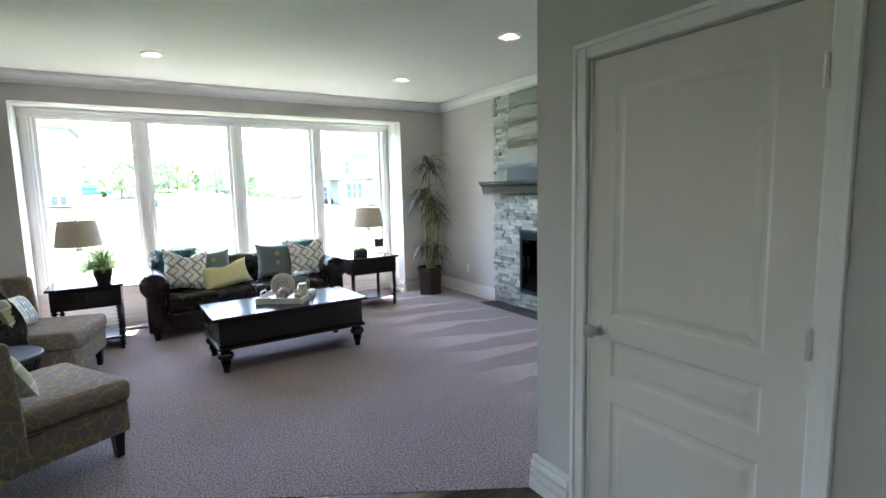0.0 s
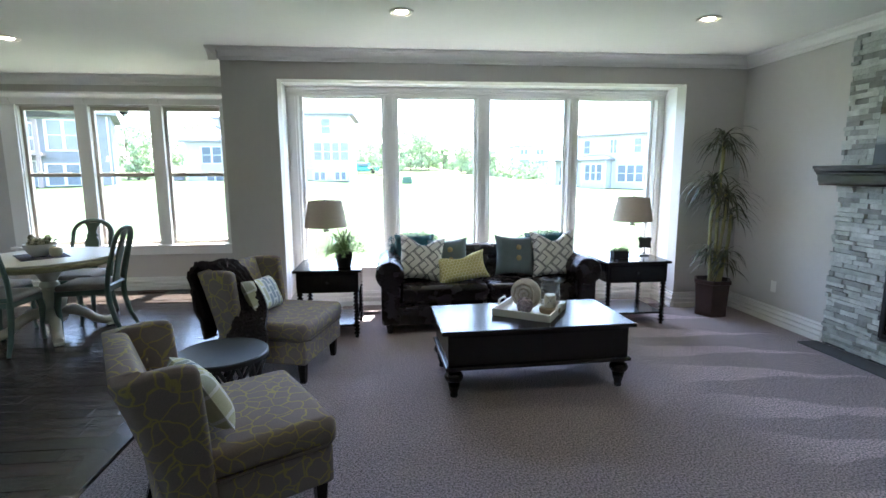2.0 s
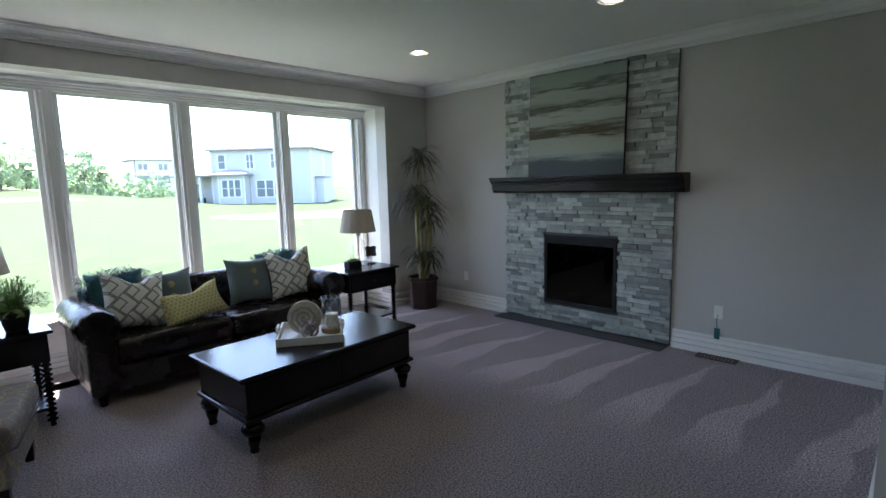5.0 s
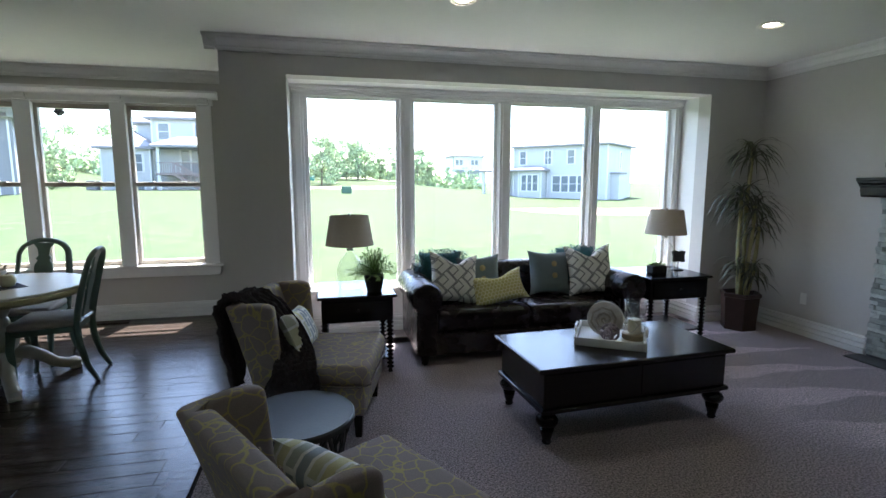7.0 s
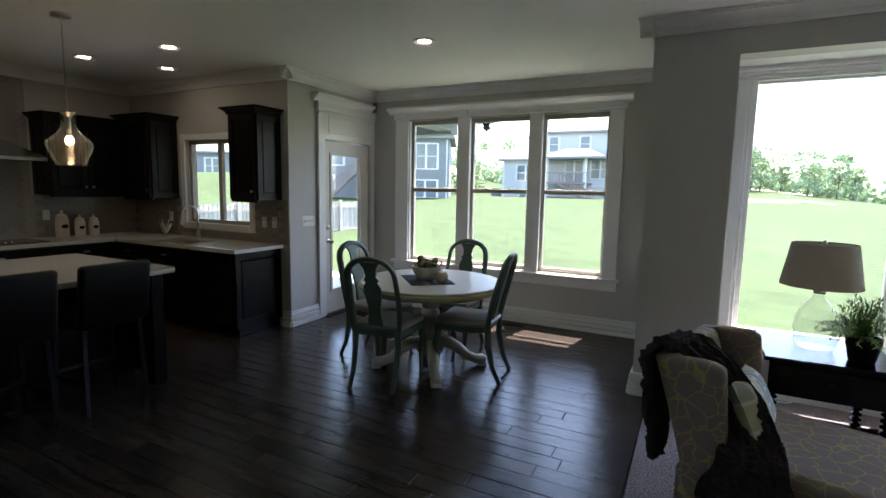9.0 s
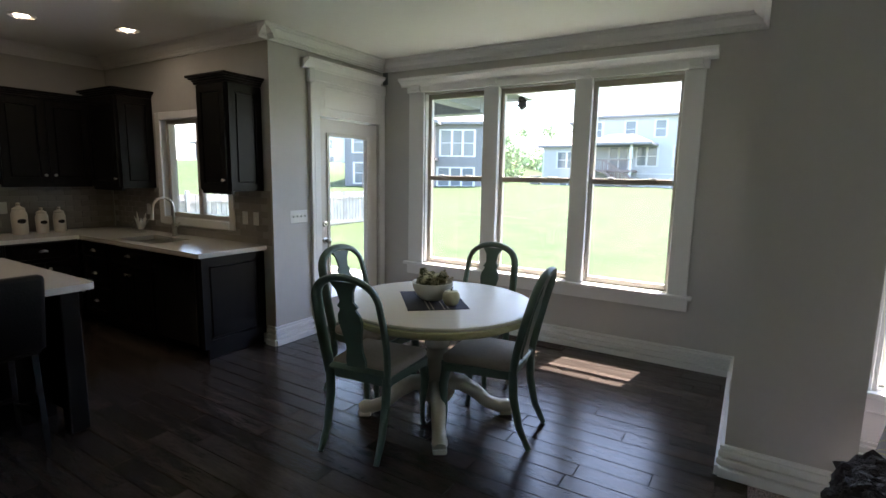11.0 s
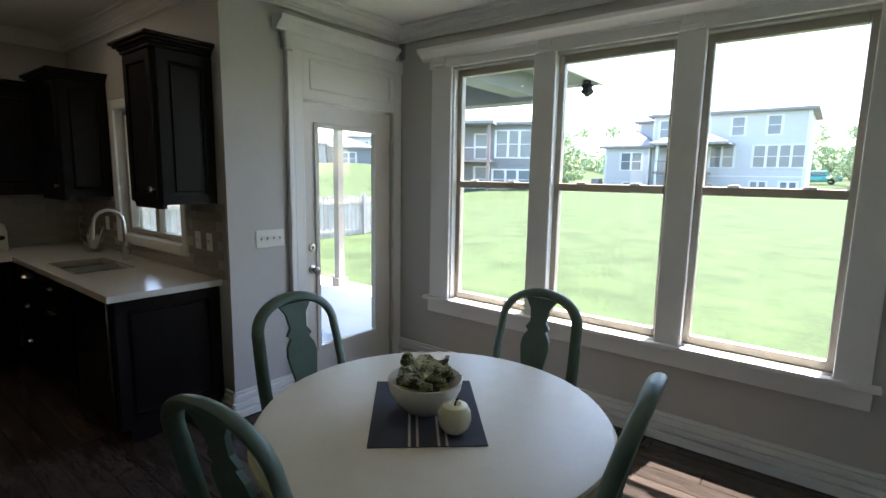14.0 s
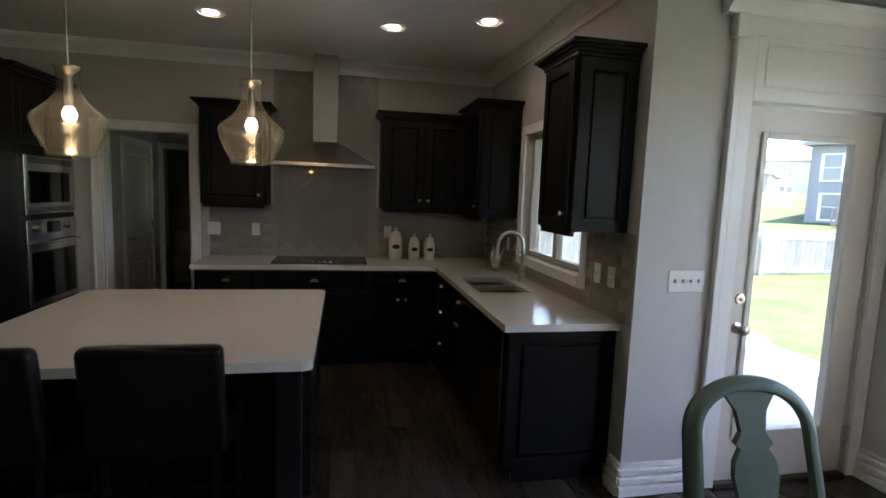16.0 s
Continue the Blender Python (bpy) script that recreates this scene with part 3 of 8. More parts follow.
gg = part("glass_front", boxes((-0.026, -0.375, 0.26, -0.022, 0.375, 0.87)), glass("dark fire glass", tint=(0.25, 0.25, 0.25)), fp, "dark fire glass")
bm = bmesh.new()
for k, (yy, zz, ln) in enumerate([(-0.12, 0.31, 0.22), (0.1, 0.33, 0.26), (0.0, 0.37, 0.3)]):
    tube(bm, [(-0.012, yy - ln / 2, zz), (-0.013, yy, zz + 0.015), (-0.012, yy + ln / 2, zz - 0.01)], 0.006, 8)
part("log", bm, M_SOOT, fp, smooth=True)
bm = bmesh.new()
moulding(bm, [(0.004, 1.41), (0.11, 1.41), (0.118, 1.43), (0.118, 1.445), (0.128, 1.45), (0.13, 1.495), (0.145, 1.505), (0.145, 1.515), (0.155, 1.52), (0.168, 1.535), (0.168, 1.545), (0.182, 1.55), (0.185, 1.557), (0.185, 1.578), (0.004, 1.578)], (0, -1.045), (0, 1.045), (-1, 0))
part("mantel", bm, M_BLACKWOOD, fp, "black stepped wooden mantel shelf")
part("hearth", boxes((-0.235, -0.92, 0.0, -0.045, 0.955, 0.012), bevel=0.003), M_SLATE, fp, "flush dark slate hearth")
# the picture on the mantel
m = bpy.data.materials.new("abstract landscape")
m.use_nodes = True
t = m.node_tree
co, mp, nz, rp, sp = t.nodes.new("ShaderNodeTexCoord"), t.nodes.new("ShaderNodeMapping"), t.nodes.new("ShaderNodeTexNoise"), t.nodes.new("ShaderNodeValToRGB"), t.nodes.new("ShaderNodeSeparateXYZ")
mp.inputs["Scale"].default_value = (1, 0.9, 9)
nz.inputs["Scale"].default_value, nz.inputs["Detail"].default_value, nz.inputs["Roughness"].default_value = 1.6, 8, 0.65
t.links.new(co.outputs["Object"], mp.inputs[0])
t.links.new(mp.outputs[0], nz.inputs["Vector"])
t.links.new(co.outputs["Object"], sp.inputs[0])
ad, mu = t.nodes.new("ShaderNodeMath"), t.nodes.new("ShaderNodeMath")
mu.operation, ad.operation = "MULTIPLY_ADD", "ADD"
mu.inputs[1].default_value, mu.inputs[2].default_value = 0.32, -0.16
t.links.new(nz.outputs[0], mu.inputs[0])
t.links.new(mu.outputs[0], ad.inputs[0])
t.links.new(sp.outputs[2], ad.inputs[1])
bands = [(0.02, (0.06, 0.08, 0.10)), (0.13, (0.13, 0.17, 0.20)), (0.18, (0.30, 0.35, 0.36)), (0.24, (0.46, 0.50, 0.48)), (0.37, (0.44, 0.46, 0.41)), (0.42, (0.14, 0.12, 0.07)), (0.47, (0.24, 0.24, 0.18)), (0.52, (0.44, 0.48, 0.45)), (0.62, (0.48, 0.51, 0.48)), (0.68, (0.18, 0.19, 0.15)), (0.73, (0.36, 0.40, 0.37)), (0.82, (0.46, 0.49, 0.45)), (0.86, (0.22, 0.24, 0.20)), (0.90, (0.34, 0.39, 0.35)), (0.99, (0.28, 0.33, 0.29))]
el = rp.color_ramp.elements
el[0].position, el[0].color = bands[0][0], (*bands[0][1], 1)
el[1].position, el[1].color = bands[-1][0], (*bands[-1][1], 1)
for pos, col in bands[1:-1]:
    e = el.new(pos)
    e.color = (*[v * (0.85 if sum(col) > 0.9 else 0.5) for v in col], 1)
t.links.new(ad.outputs[0], rp.inputs[0])
t.links.new(rp.outputs[0], t.nodes["Principled BSDF"].inputs["Base Color"])
t.nodes["Principled BSDF"].inputs["Roughness"].default_value = 0.6
art = new("painting")
art.matrix_world = pose(4.29, 4.635, 1.58, 0, 2.6, 0)
tagged(art, "abstract grey, ochre and slate blue canvas leaning on the mantel", "painting")
part("canvas", boxes((0, -0.525, 0, 0.03, 0.525, 1.03), bevel=0.003, seg=1), m, art)
part("edge", boxes((0.003, -0.527, -0.0, 0.036, -0.5252, 1.032), (0.003, 0.5252, 0.0, 0.036, 0.527, 1.032), (0.003, -0.5252, 1.0302, 0.036, 0.5252, 1.032)), M_BLACK, art, "black canvas edge")


# ---- tables ----
def turned_leg(bm, x, y, top, r=0.045, seg=16):
    prof = [(0.010, 0.0), (r * 0.42, 0.004), (r * 0.5, 0.012), (r * 0.42, 0.022), (r * 0.45, 0.03), (r * 0.62, 0.055), (r * 0.7, 0.07), (r * 0.5, 0.076), (r * 0.75, 0.082), (r * 0.55, 0.09), (r * 0.95, 0.1), (r * 1.12, 0.115), (r * 1.15, 0.128), (r * 0.95, 0.142), (r * 0.7, 0.15), (r * 0.8, top)]
    lathe(bm, prof, x, y, 0, seg)


ct = thing("coffee_table", "large black wooden coffee table with turned bun legs", "coffee table", 1.53, 5.07, 0, 2.7)
bm = bmesh.new()
box(bm, -0.69, -0.35, 0.456, 0.69, 0.35, 0.486, bevel=0.012, seg=3)
part("tabletop", bm, M_BLACKWOOD, ct, "polished black top with rounded edges")
part("body", boxes((-0.645, -0.315, 0.235, 0.645, 0.315, 0.456), bevel=0.006), M_BLACKWOOD, ct)
part("base_moulding", boxes((-0.665, -0.335, 0.205, 0.665, 0.335, 0.235), bevel=0.009), M_BLACKWOOD, ct)
for sx in (-0.325, 0.325):
    part("drawer_front", boxes((sx - 0.31, -0.321, 0.25, sx + 0.31, -0.314, 0.44), bevel=0.003, seg=1), M_BLACKWOOD, ct)
for sx in (-0.6, 0.6):
    for sy in (-0.275, 0.275):
        bm = bmesh.new()
        turned_leg(bm, sx, sy, 0.168, 0.058)
        bmesh.ops.scale(bm, vec=(1, 1, 1.23), verts=bm.verts)
        part("leg", bm, M_BLACKWOOD, ct, smooth=True)

tray = thing("serving_tray", "square cream wooden tray on the coffee table", "tray", 1.565, 5.125, 0.486, -33)
bm = boxes((-0.19, -0.19, 0.0, 0.19, 0.19, 0.012), (-0.2, -0.2, 0, -0.185, 0.2, 0.055), (0.185, -0.2, 0, 0.2, 0.2, 0.055), (-0.185, -0.2, 0, 0.185, -0.185, 0.055), (-0.185, 0.185, 0, 0.185, 0.2, 0.055), bevel=0.003, seg=1)
tray.matrix_world = tray.matrix_world @ Matrix.Diagonal((1.1, 1.1, 1, 1))
part("tray_body", bm, M_WHITE, tray)
for sx in (-0.2, 0.2):
    bm = bmesh.new()
    s = 1 if sx > 0 else -1
    tube(bm, [(sx, -0.07, 0.05), (sx + 0.004 * s, -0.05, 0.082), (sx + 0.004 * s, 0.05, 0.082), (sx, 0.07, 0.05)], 0.009, 8)
    part("handle", bm, M_WHITE, tray, smooth=True)
disc = thing("swirl_sculpture", "round whitewashed wooden disc carved with a spiral", "sculpture", 1.545, 5.165, 0.498, -38)
bm = bmesh.new()
lathe(bm, [(0.098, -0.022), (0.108, -0.014), (0.108, 0.014), (0.098, 0.022)], seg=32, m=pose(0, 0, 0.108, 90, 0, 0))
part("disc", bm, mat("whitewashed wood", (0.50, 0.46, 0.40), 0.85, 0.25, 30, 0.5, 90), disc, smooth=True)
bm = bmesh.new()
tube(bm, [(0.0042 * a * math.cos(a * 0.8), -0.024, 0.108 + 0.0042 * a * math.sin(a * 0.8)) for a in range(1, 24)], 0.007, 6)
part("spiral", bm, mat("carved edge", (0.36, 0.32, 0.27), 0.9, 0.2, 30), disc, "raised carved spiral", smooth=True)
disc.matrix_world = disc.matrix_world @ Matrix.Scale(1.1, 4)
hur = thing("hurricane_candle", "glass hurricane on a wooden foot with a white candle", "candle holder", 1.70, 5.06, 0.498)
bm = bmesh.new()
lathe(bm, [(0.062, 0), (0.066, 0.006), (0.066, 0.03), (0.055, 0.036)], seg=24)
part("foot", bm, mat("tan wood", (0.30, 0.23, 0.14), 0.6, 0.2, 20), hur, "tan wooden foot", smooth=True)
bm = bmesh.new()
lathe(bm, [(0.035, 0.036), (0.036, 0.11), (0.03, 0.115)], seg=20)
part("candle", bm, mat("ivory wax", (0.72, 0.66, 0.50), 0.5, 0.03), hur, "ivory pillar candle", smooth=True)
bm = bmesh.new()
for k in range(24):
    a0, a1 = 2 * math.pi * k / 24, 2 * math.pi * (k + 1) / 24
    bm.faces.new([bm.verts.new((r * math.cos(a), r * math.sin(a), z)) for r, a, z in ((0.055, a0, 0.036), (0.055, a1, 0.036), (0.058, a1, 0.215), (0.058, a0, 0.215))])
tube(bm, [(0.058 * math.cos(a * math.pi / 12), 0.058 * math.sin(a * math.pi / 12), 0.215) for a in range(24)], 0.0022, 6, closed=True)
part("glass_cylinder", bm, M_CLEAR, hur, "clear glass cylinder")
bm = bmesh.new()
for s in (1, -1):
    for o in range(5):
        tube(bm, [(0.0585 * math.cos(s * u * 0.22 + o * 1.257), 0.0585 * math.sin(s * u * 0.22 + o * 1.257), 0.04 + 0.0165 * u) for u in range(11)], 0.0013, 4)
part("wire_net", bm, M_STEEL, hur, "fine wire net")
hur.matrix_world = hur.matrix_world @ Matrix.Scale(1.18, 4)

knot = thing("knot_ball", "small woven silver and plum knot ball on the tray", "ornament", 1.50, 5.03, 0.498)
bm = bmesh.new()
for k in range(7):
    rot = Euler((k * 0.9, k * 1.7, k * 0.5)).to_matrix()
    tube(bm, [rot @ Vector((0.042 * math.cos(a * math.pi / 10), 0.042 * math.sin(a * math.pi / 10), 0.008 * math.sin(a * 0.9))) + Vector((0, 0, 0.05)) for a in range(20)], 0.006, 6, closed=True)
knot.matrix_world = knot.matrix_world @ Matrix.Scale(1.3, 4)
part("knot", bm, mat("silver plum cord", (0.32, 0.26, 0.28), 0.4, 0.4, 40, metal=0.4), knot, smooth=True)


def end_table(x, y, w, d):
    e = thing("end_table", "black wooden end table with spool turned legs and a low shelf", "end table", x, y, group="end tables beside the sofa")
    part("tabletop", boxes((-w / 2, -d / 2, 0.63, w / 2, d / 2, 0.655), bevel=0.008), M_BLACKWOOD, e)
    part("apron", boxes((-w / 2 + 0.03, -d / 2 + 0.03, 0.44, w / 2 - 0.03, d / 2 - 0.03, 0.63), bevel=0.004), M_BLACKWOOD, e)
    dr = part("drawer", boxes((-w / 2 + 0.06, -d / 2 + 0.022, 0.465, w / 2 - 0.06, -d / 2 + 0.031, 0.61), bevel=0.003, seg=1), M_BLACKWOOD, e)
    bm = bmesh.new()
    lathe(bm, [(0.008, 0), (0.013, 0.012), (0.008, 0.02)], m=pose(0, -d / 2 + 0.022, 0.54, 90, 0, 0), seg=12)
    part("knob", bm, M_BLACK, dr, smooth=True)
    part("shelf", boxes((-w / 2 + 0.05, -d / 2 + 0.05, 0.11, w / 2 - 0.05, d / 2 - 0.05, 0.13), bevel=0.004), M_BLACKWOOD, e)
    for sx in (-1, 1):
        for sy in (-1, 1):
            bm = bmesh.new()
            prof = [(0.014, 0), (0.02, 0.01), (0.013, 0.025)]
            z = 0.03
            while z < 0.42:
                prof += [(0.015, z), (0.03, z + 0.01), (0.031, z + 0.018), (0.015, z + 0.029)]
                z += 0.034
            prof += [(0.02, 0.425), (0.022, 0.445)]
            lathe(bm, prof, sx * (w / 2 - 0.055), sy * (d / 2 - 0.055), 0, 12)
            part("leg", bm, M_BLACKWOOD, e, "spool turned leg", smooth=True)
    return e


end_table(-0.065, 6.38, 0.62, 0.64)
end_table(2.95, 6.47, 0.68, 0.62)


def table_lamp(x, y):
    l = thing("table_lamp", "clear glass jug table lamp with a tan linen drum shade", "table lamp", x, y, 0.655, group="glass table lamps")
    bm = bmesh.new()
    prof = [(0.085, 0.004), (0.105, 0.03), (0.112, 0.09), (0.11, 0.15), (0.095, 0.21), (0.065, 0.26), (0.04, 0.285), (0.03, 0.3), (0.03, 0.325)]
    n = 28
    rings = [[bm.verts.new((r * math.cos(2 * math.pi * k / n), r * math.sin(2 * math.pi * k / n), z)) for k in range(n)] for r, z in [(0.002, 0.002)] + prof]
    for a, b in zip(rings, rings[1:]):
        for k in range(n):
            bm.faces.new((a[k], a[(k + 1) % n], b[(k + 1) % n], b[k]))
    part("glass_base", bm, M_CLEAR, l, "clear glass jug base", smooth=True)
    bm = bmesh.new()
    lathe(bm, [(0.028, 0.32), (0.03, 0.33), (0.014, 0.345), (0.008, 0.36), (0.006, 0.6), (0.012, 0.605), (0.014, 0.615), (0.006, 0.63)], seg=12)
    part("stem", bm, M_NICKEL, l, "nickel neck and finial", smooth=True)
    bm = bmesh.new()
    n = 40
    rows = [(0.2, 0.365), (0.158, 0.61), (0.154, 0.61), (0.196, 0.365)]
    rings = [[bm.verts.new((r * math.cos(2 * math.pi * k / n), r * math.sin(2 * math.pi * k / n), z)) for k in range(n)] for r, z in rows]
    for a, b in zip(rings, rings[1:] + rings[:1]):
        for k in range(n):
            bm.faces.new((a[k], a[(k + 1) % n], b[(k + 1) % n], b[k]))
    part("shade", bm, M_SHADE, l, "tan linen drum shade", smooth=True)
    bm = bmesh.new()
    for a in range(3):
        tube(bm, [(0, 0, 0.6), (0.157 * math.cos(a * 2.094), 0.157 * math.sin(a * 2.094), 0.605)], 0.002, 5)
    part("shade_ring", bm, M_NICKEL, l)


table_lamp(-0.1, 6.40)
table_lamp(3.06, 6.58)


def blade(bm, root, way, length, width, droop, n=6):
    """One strap leaf that leaves root along way and bends down."""
    way = Vector(way).normalized()
    side = way.cross(Vector((0, 0, 1)))
    side = side.normalized() if side.length > 0.01 else Vector((1, 0, 0))
    p, d, prev = Vector(root), way.copy(), None
    for k in range(n + 1):
        u = k / n
        w = width * (0.35 + 0.65 * math.sin(math.pi * min(1, u * 0.85 + 0.15))) * (1 - u ** 3)
        pair = (bm.verts.new(p - side * w / 2), bm.verts.new(p + side * w / 2 + Vector((0, 0, 0.001))))
        if prev:
            bm.faces.new((prev[0], prev[1], pair[1], pair[0]))
        prev = pair
        p = p + d * (length / n)
        d = (d + Vector((0, 0, -droop / n))).normalized()


fern = thing("potted_fern", "small green asparagus fern in a dark ribbed pot", "potted plant", 0.08, 6.22, 0.655)
bm = bmesh.new()
lathe(bm, [(0.055, 0), (0.06, 0.01), (0.078, 0.1), (0.08, 0.135), (0.072, 0.14), (0.068, 0.125)], seg=20)
part("pot", bm, M_BLACK, fern, "dark ribbed pot", smooth=True)
bm = bmesh.new()
R = random.Random(8)
for k in range(115):
    a, el_, ln = R.uniform(0, 6.283), R.uniform(0.35, 1.45), R.uniform(0.13, 0.21)
    way = Vector((math.cos(a) * math.cos(el_), math.sin(a) * math.cos(el_), math.sin(el_)))
    p, d = Vector((0, 0, 0.13)) + way * 0.02, way.copy()
    for s in range(9):
        p = p + d * ln / 9
        d = (d + Vector((0, 0, -0.11))).normalized()
        for q in range(4):
            b2 = (d + Vector((R.uniform(-1, 1), R.uniform(-1, 1), R.uniform(-0.6, 0.8)))).normalized()
            blade(bm, p, b2, R.uniform(0.018, 0.038), 0.006, 0.3, 2)
part("fronds", bm, M_FERN, fern, "feathery light green fronds")

plb = thing("succulent_planter", "low dark square planter with small green succulents", "planter", 2.86, 6.42, 0.655)
part("planter_box", boxes((-0.08, -0.05, 0, 0.08, 0.05, 0.075), bevel=0.006), M_BLACK, plb)
bm = bmesh.new()
R = random.Random(2)
for k in range(16):
    cx, cy = R.uniform(-0.065, 0.065), R.uniform(-0.035, 0.035)
    for q in range(9):
        a, e_ = R.uniform(0, 6.28), R.uniform(0.3, 1.4)
        blade(bm, (cx, cy, 0.072), (math.cos(a) * math.cos(e_), math.sin(a) * math.cos(e_), math.sin(e_)), R.uniform(0.02, 0.045), 0.012, 0.2, 3)
part("succulents", bm, M_FERN, plb, "green succulent leaves")
sign = thing("tabletop_chalkboard", "small dark scalloped chalkboard on a wire easel", "chalkboard", 3.17, 6.5, 0.655, -20)
bm = bmesh.new()
slab(bm, [(-0.062, 0), (-0.055, 0.05), (-0.068, 0.1), (-0.03, 0.112), (0, 0.1), (0.03, 0.112), (0.068, 0.1), (0.055, 0.05), (0.062, 0), (0.03, -0.008), (0, 0.004), (-0.03, -0.008)], -0.005, 0.005, m=pose(0, 0, 0.09, 80, 0, 0))
part("board", bm, M_SLATE, sign)
bm = bmesh.new()
tube(bm, [(0, 0.01, 0.1), (0, 0.01, 0.01)], 0.004, 6)
box(bm, -0.045, -0.02, 0, 0.045, 0.035, 0.01, bevel=0.002, seg=1)
part("stand", bm, M_BLACK, sign)

# ---- tall plant ----
pl = thing("potted_tree", "tall cane plant with drooping strap leaves in a dark hexagonal pot", "potted plant", 3.96, 6.51)
bm = bmesh.new()
prof = [(0.165, 0), (0.172, 0.008), (0.172, 0.03), (0.168, 0.04), (0.185, 0.345), (0.2, 0.355), (0.2, 0.39), (0.176, 0.39), (0.17, 0.33)]
lathe(bm, prof, seg=6)
part("pot", bm, M_POT, pl, "dark brown hexagonal pot")
bm = bmesh.new()
lathe(bm, [(0.155, 0.33), (0.14, 0.352), (0.06, 0.36)], seg=16)
part("soil", bm, M_SOIL, pl, "mossy soil")
R = random.Random(5)
heads = [(0.02, 0.02, 1.84), (-0.06, 0.03, 1.42), (0.05, -0.05, 1.30), (0.14, -0.04, 1.08), (-0.09, -0.05, 0.66), (0.09, -0.06, 0.62)]
for i, (hx, hy, hz) in enumerate(heads):
    bm = bmesh.new()
    pts = [(hx * (0.5 + 0.5 * u / 8) + 0.008 * math.sin(u + i), hy * (0.5 + 0.5 * u / 8), 0.33 + (hz - 0.33) * u / 8) for u in range(9)]
    tube(bm, pts, [0.016 + (0.003 if u % 2 else 0) for u in range(9)], 8)
    part("stem", bm, M_BARK, pl, "pale green cane stem", smooth=True)
    bm = bmesh.new()
    for k in range(72 if hz > 1.2 else 46):
        a, e_ = R.uniform(0, 6.283), R.uniform(-0.15, 0.95)
        blade(bm, (hx, hy, hz + R.uniform(-0.1, 0.07)), (math.cos(a) * math.cos(e_), math.sin(a) * math.cos(e_), math.sin(e_)), R.uniform(0.30, 0.50) * (1 if hz > 1.2 else 0.72), R.uniform(0.014, 0.026), R.uniform(1.3, 3.2), 8)
    part("leaf_head", bm, M_LEAF, pl, "drooping dark green strap leaves")


# ---- sofa ----
def cushion(bm, w, h, t, ears=0.05, n=16, m=None, dent=0.0):
    """A stuffed cushion in the xz plane, t thick, with pulled corners."""
    vs = []
    for s in (1, -1):
        g = []
        for i in range(n + 1):
            row = []
            for j in range(n + 1):
                u, v = 2 * i / n - 1, 2 * j / n - 1
                fx = 1 - ears * (1 - v * v) ** 1 * abs(u) ** 3
                fz = 1 - ears * (1 - u * u) ** 1 * abs(v) ** 3
                b = ((1 - u ** 4) * (1 - v ** 4)) ** 0.55
                chop = dent * h * math.exp(-(u / 0.42) ** 2) * max(0, v) ** 2
                row.append(bm.verts.new((u * w / 2 * fx, s * t / 2 * b, h / 2 + v * h / 2 * fz - chop)))
            g.append(row)
        for i in range(n):
            for j in range(n):
                q = (g[i][j], g[i + 1][j], g[i + 1][j + 1], g[i][j + 1])
                bm.faces.new(q if s < 0 else q[::-1])
        vs += [v for r in g for v in r]
    bmesh.ops.remove_doubles(bm, verts=vs, dist=0.0006)
    if m:
        bmesh.ops.transform(bm, matrix=m, verts=[v for v in vs if v.is_valid])


sofa = thing("sofa", "dark brown leather chesterfield sofa with rolled arms and tufted back", "sofa", 1.465, 6.12)
W = 1.085
part("base", boxes((-W + 0.06, 0.03, 0.09, W - 0.06, 0.82, 0.27), bevel=0.015), M_LEATHER, sofa)
for s in (-1, 1):
    bm = bmesh.new()
    box(bm, -0.44, 0.07, 0.265, 0.44, 0.62, 0.455, bevel=0.05, seg=4)
    for v in bm.verts:
        v.co.z += 0.02 * (1 - (v.co.x / 0.44) ** 2) if v.co.z > 0.4 else 0
        v.co.x += s * 0.44
    part("seat_cushion", bm, M_LEATHER, sofa, "plump leather seat cushion", smooth=True)
    bm = bmesh.new()
    box(bm, s * W - s * 0.04, 0.02, 0.09, s * W - s * 0.22, 0.84, 0.6, bevel=0.02)
    part("arm_panel", bm, M_LEATHER, sofa)
    bm = bmesh.new()
    lathe(bm, [(0.09, 0), (0.125, 0.012), (0.135, 0.03), (0.135, 0.8), (0.12, 0.83)], seg=28, m=Matrix.Translation((s * (W - 0.125), 0.0, 0.575)) @ pose(0, 0, 0, -90, 0, 0))
    part("arm_roll", bm, M_LEATHER, sofa, "rolled leather arm", smooth=True)
bm = bmesh.new()
nx, nz = 44, 12
g = []
for i in range(nx + 1):
    row = []
    for j in range(nz + 1):
        x = -W + 0.2 + (2 * W - 0.4) * i / nx
        z = 0.42 + 0.3 * j / nz
        dx, dz = (x / 0.16 + (round((z - 0.42) / 0.1) % 2) * 0.5), (z - 0.42) / 0.1
        tuft = math.exp(-(((dx - round(dx)) * 0.16) ** 2 + ((dz - round(dz)) * 0.1) ** 2) / 0.0009)
        row.append(bm.verts.new((x, 0.62 + 0.035 * tuft + 0.05 * (j / nz), z)))
    g.append(row)
for i in range(nx):
    for j in range(nz):
        bm.faces.new((g[i][j], g[i + 1][j], g[i + 1][j + 1], g[i][j + 1]))
part("tufted_back", bm, M_LEATHER, sofa, "button tufted leather back", smooth=True)
part("back_panel", boxes((-W + 0.1, 0.7, 0.09, W - 0.1, 0.85, 0.62), bevel=0.02), M_LEATHER, sofa)
bm = bmesh.new()
tube(bm, [(-W + 0.13, 0.76, 0.67), (W - 0.13, 0.76, 0.67)], 0.1, 24)
part("back_roll", bm, M_LEATHER, sofa, "rolled top of the back", smooth=True)
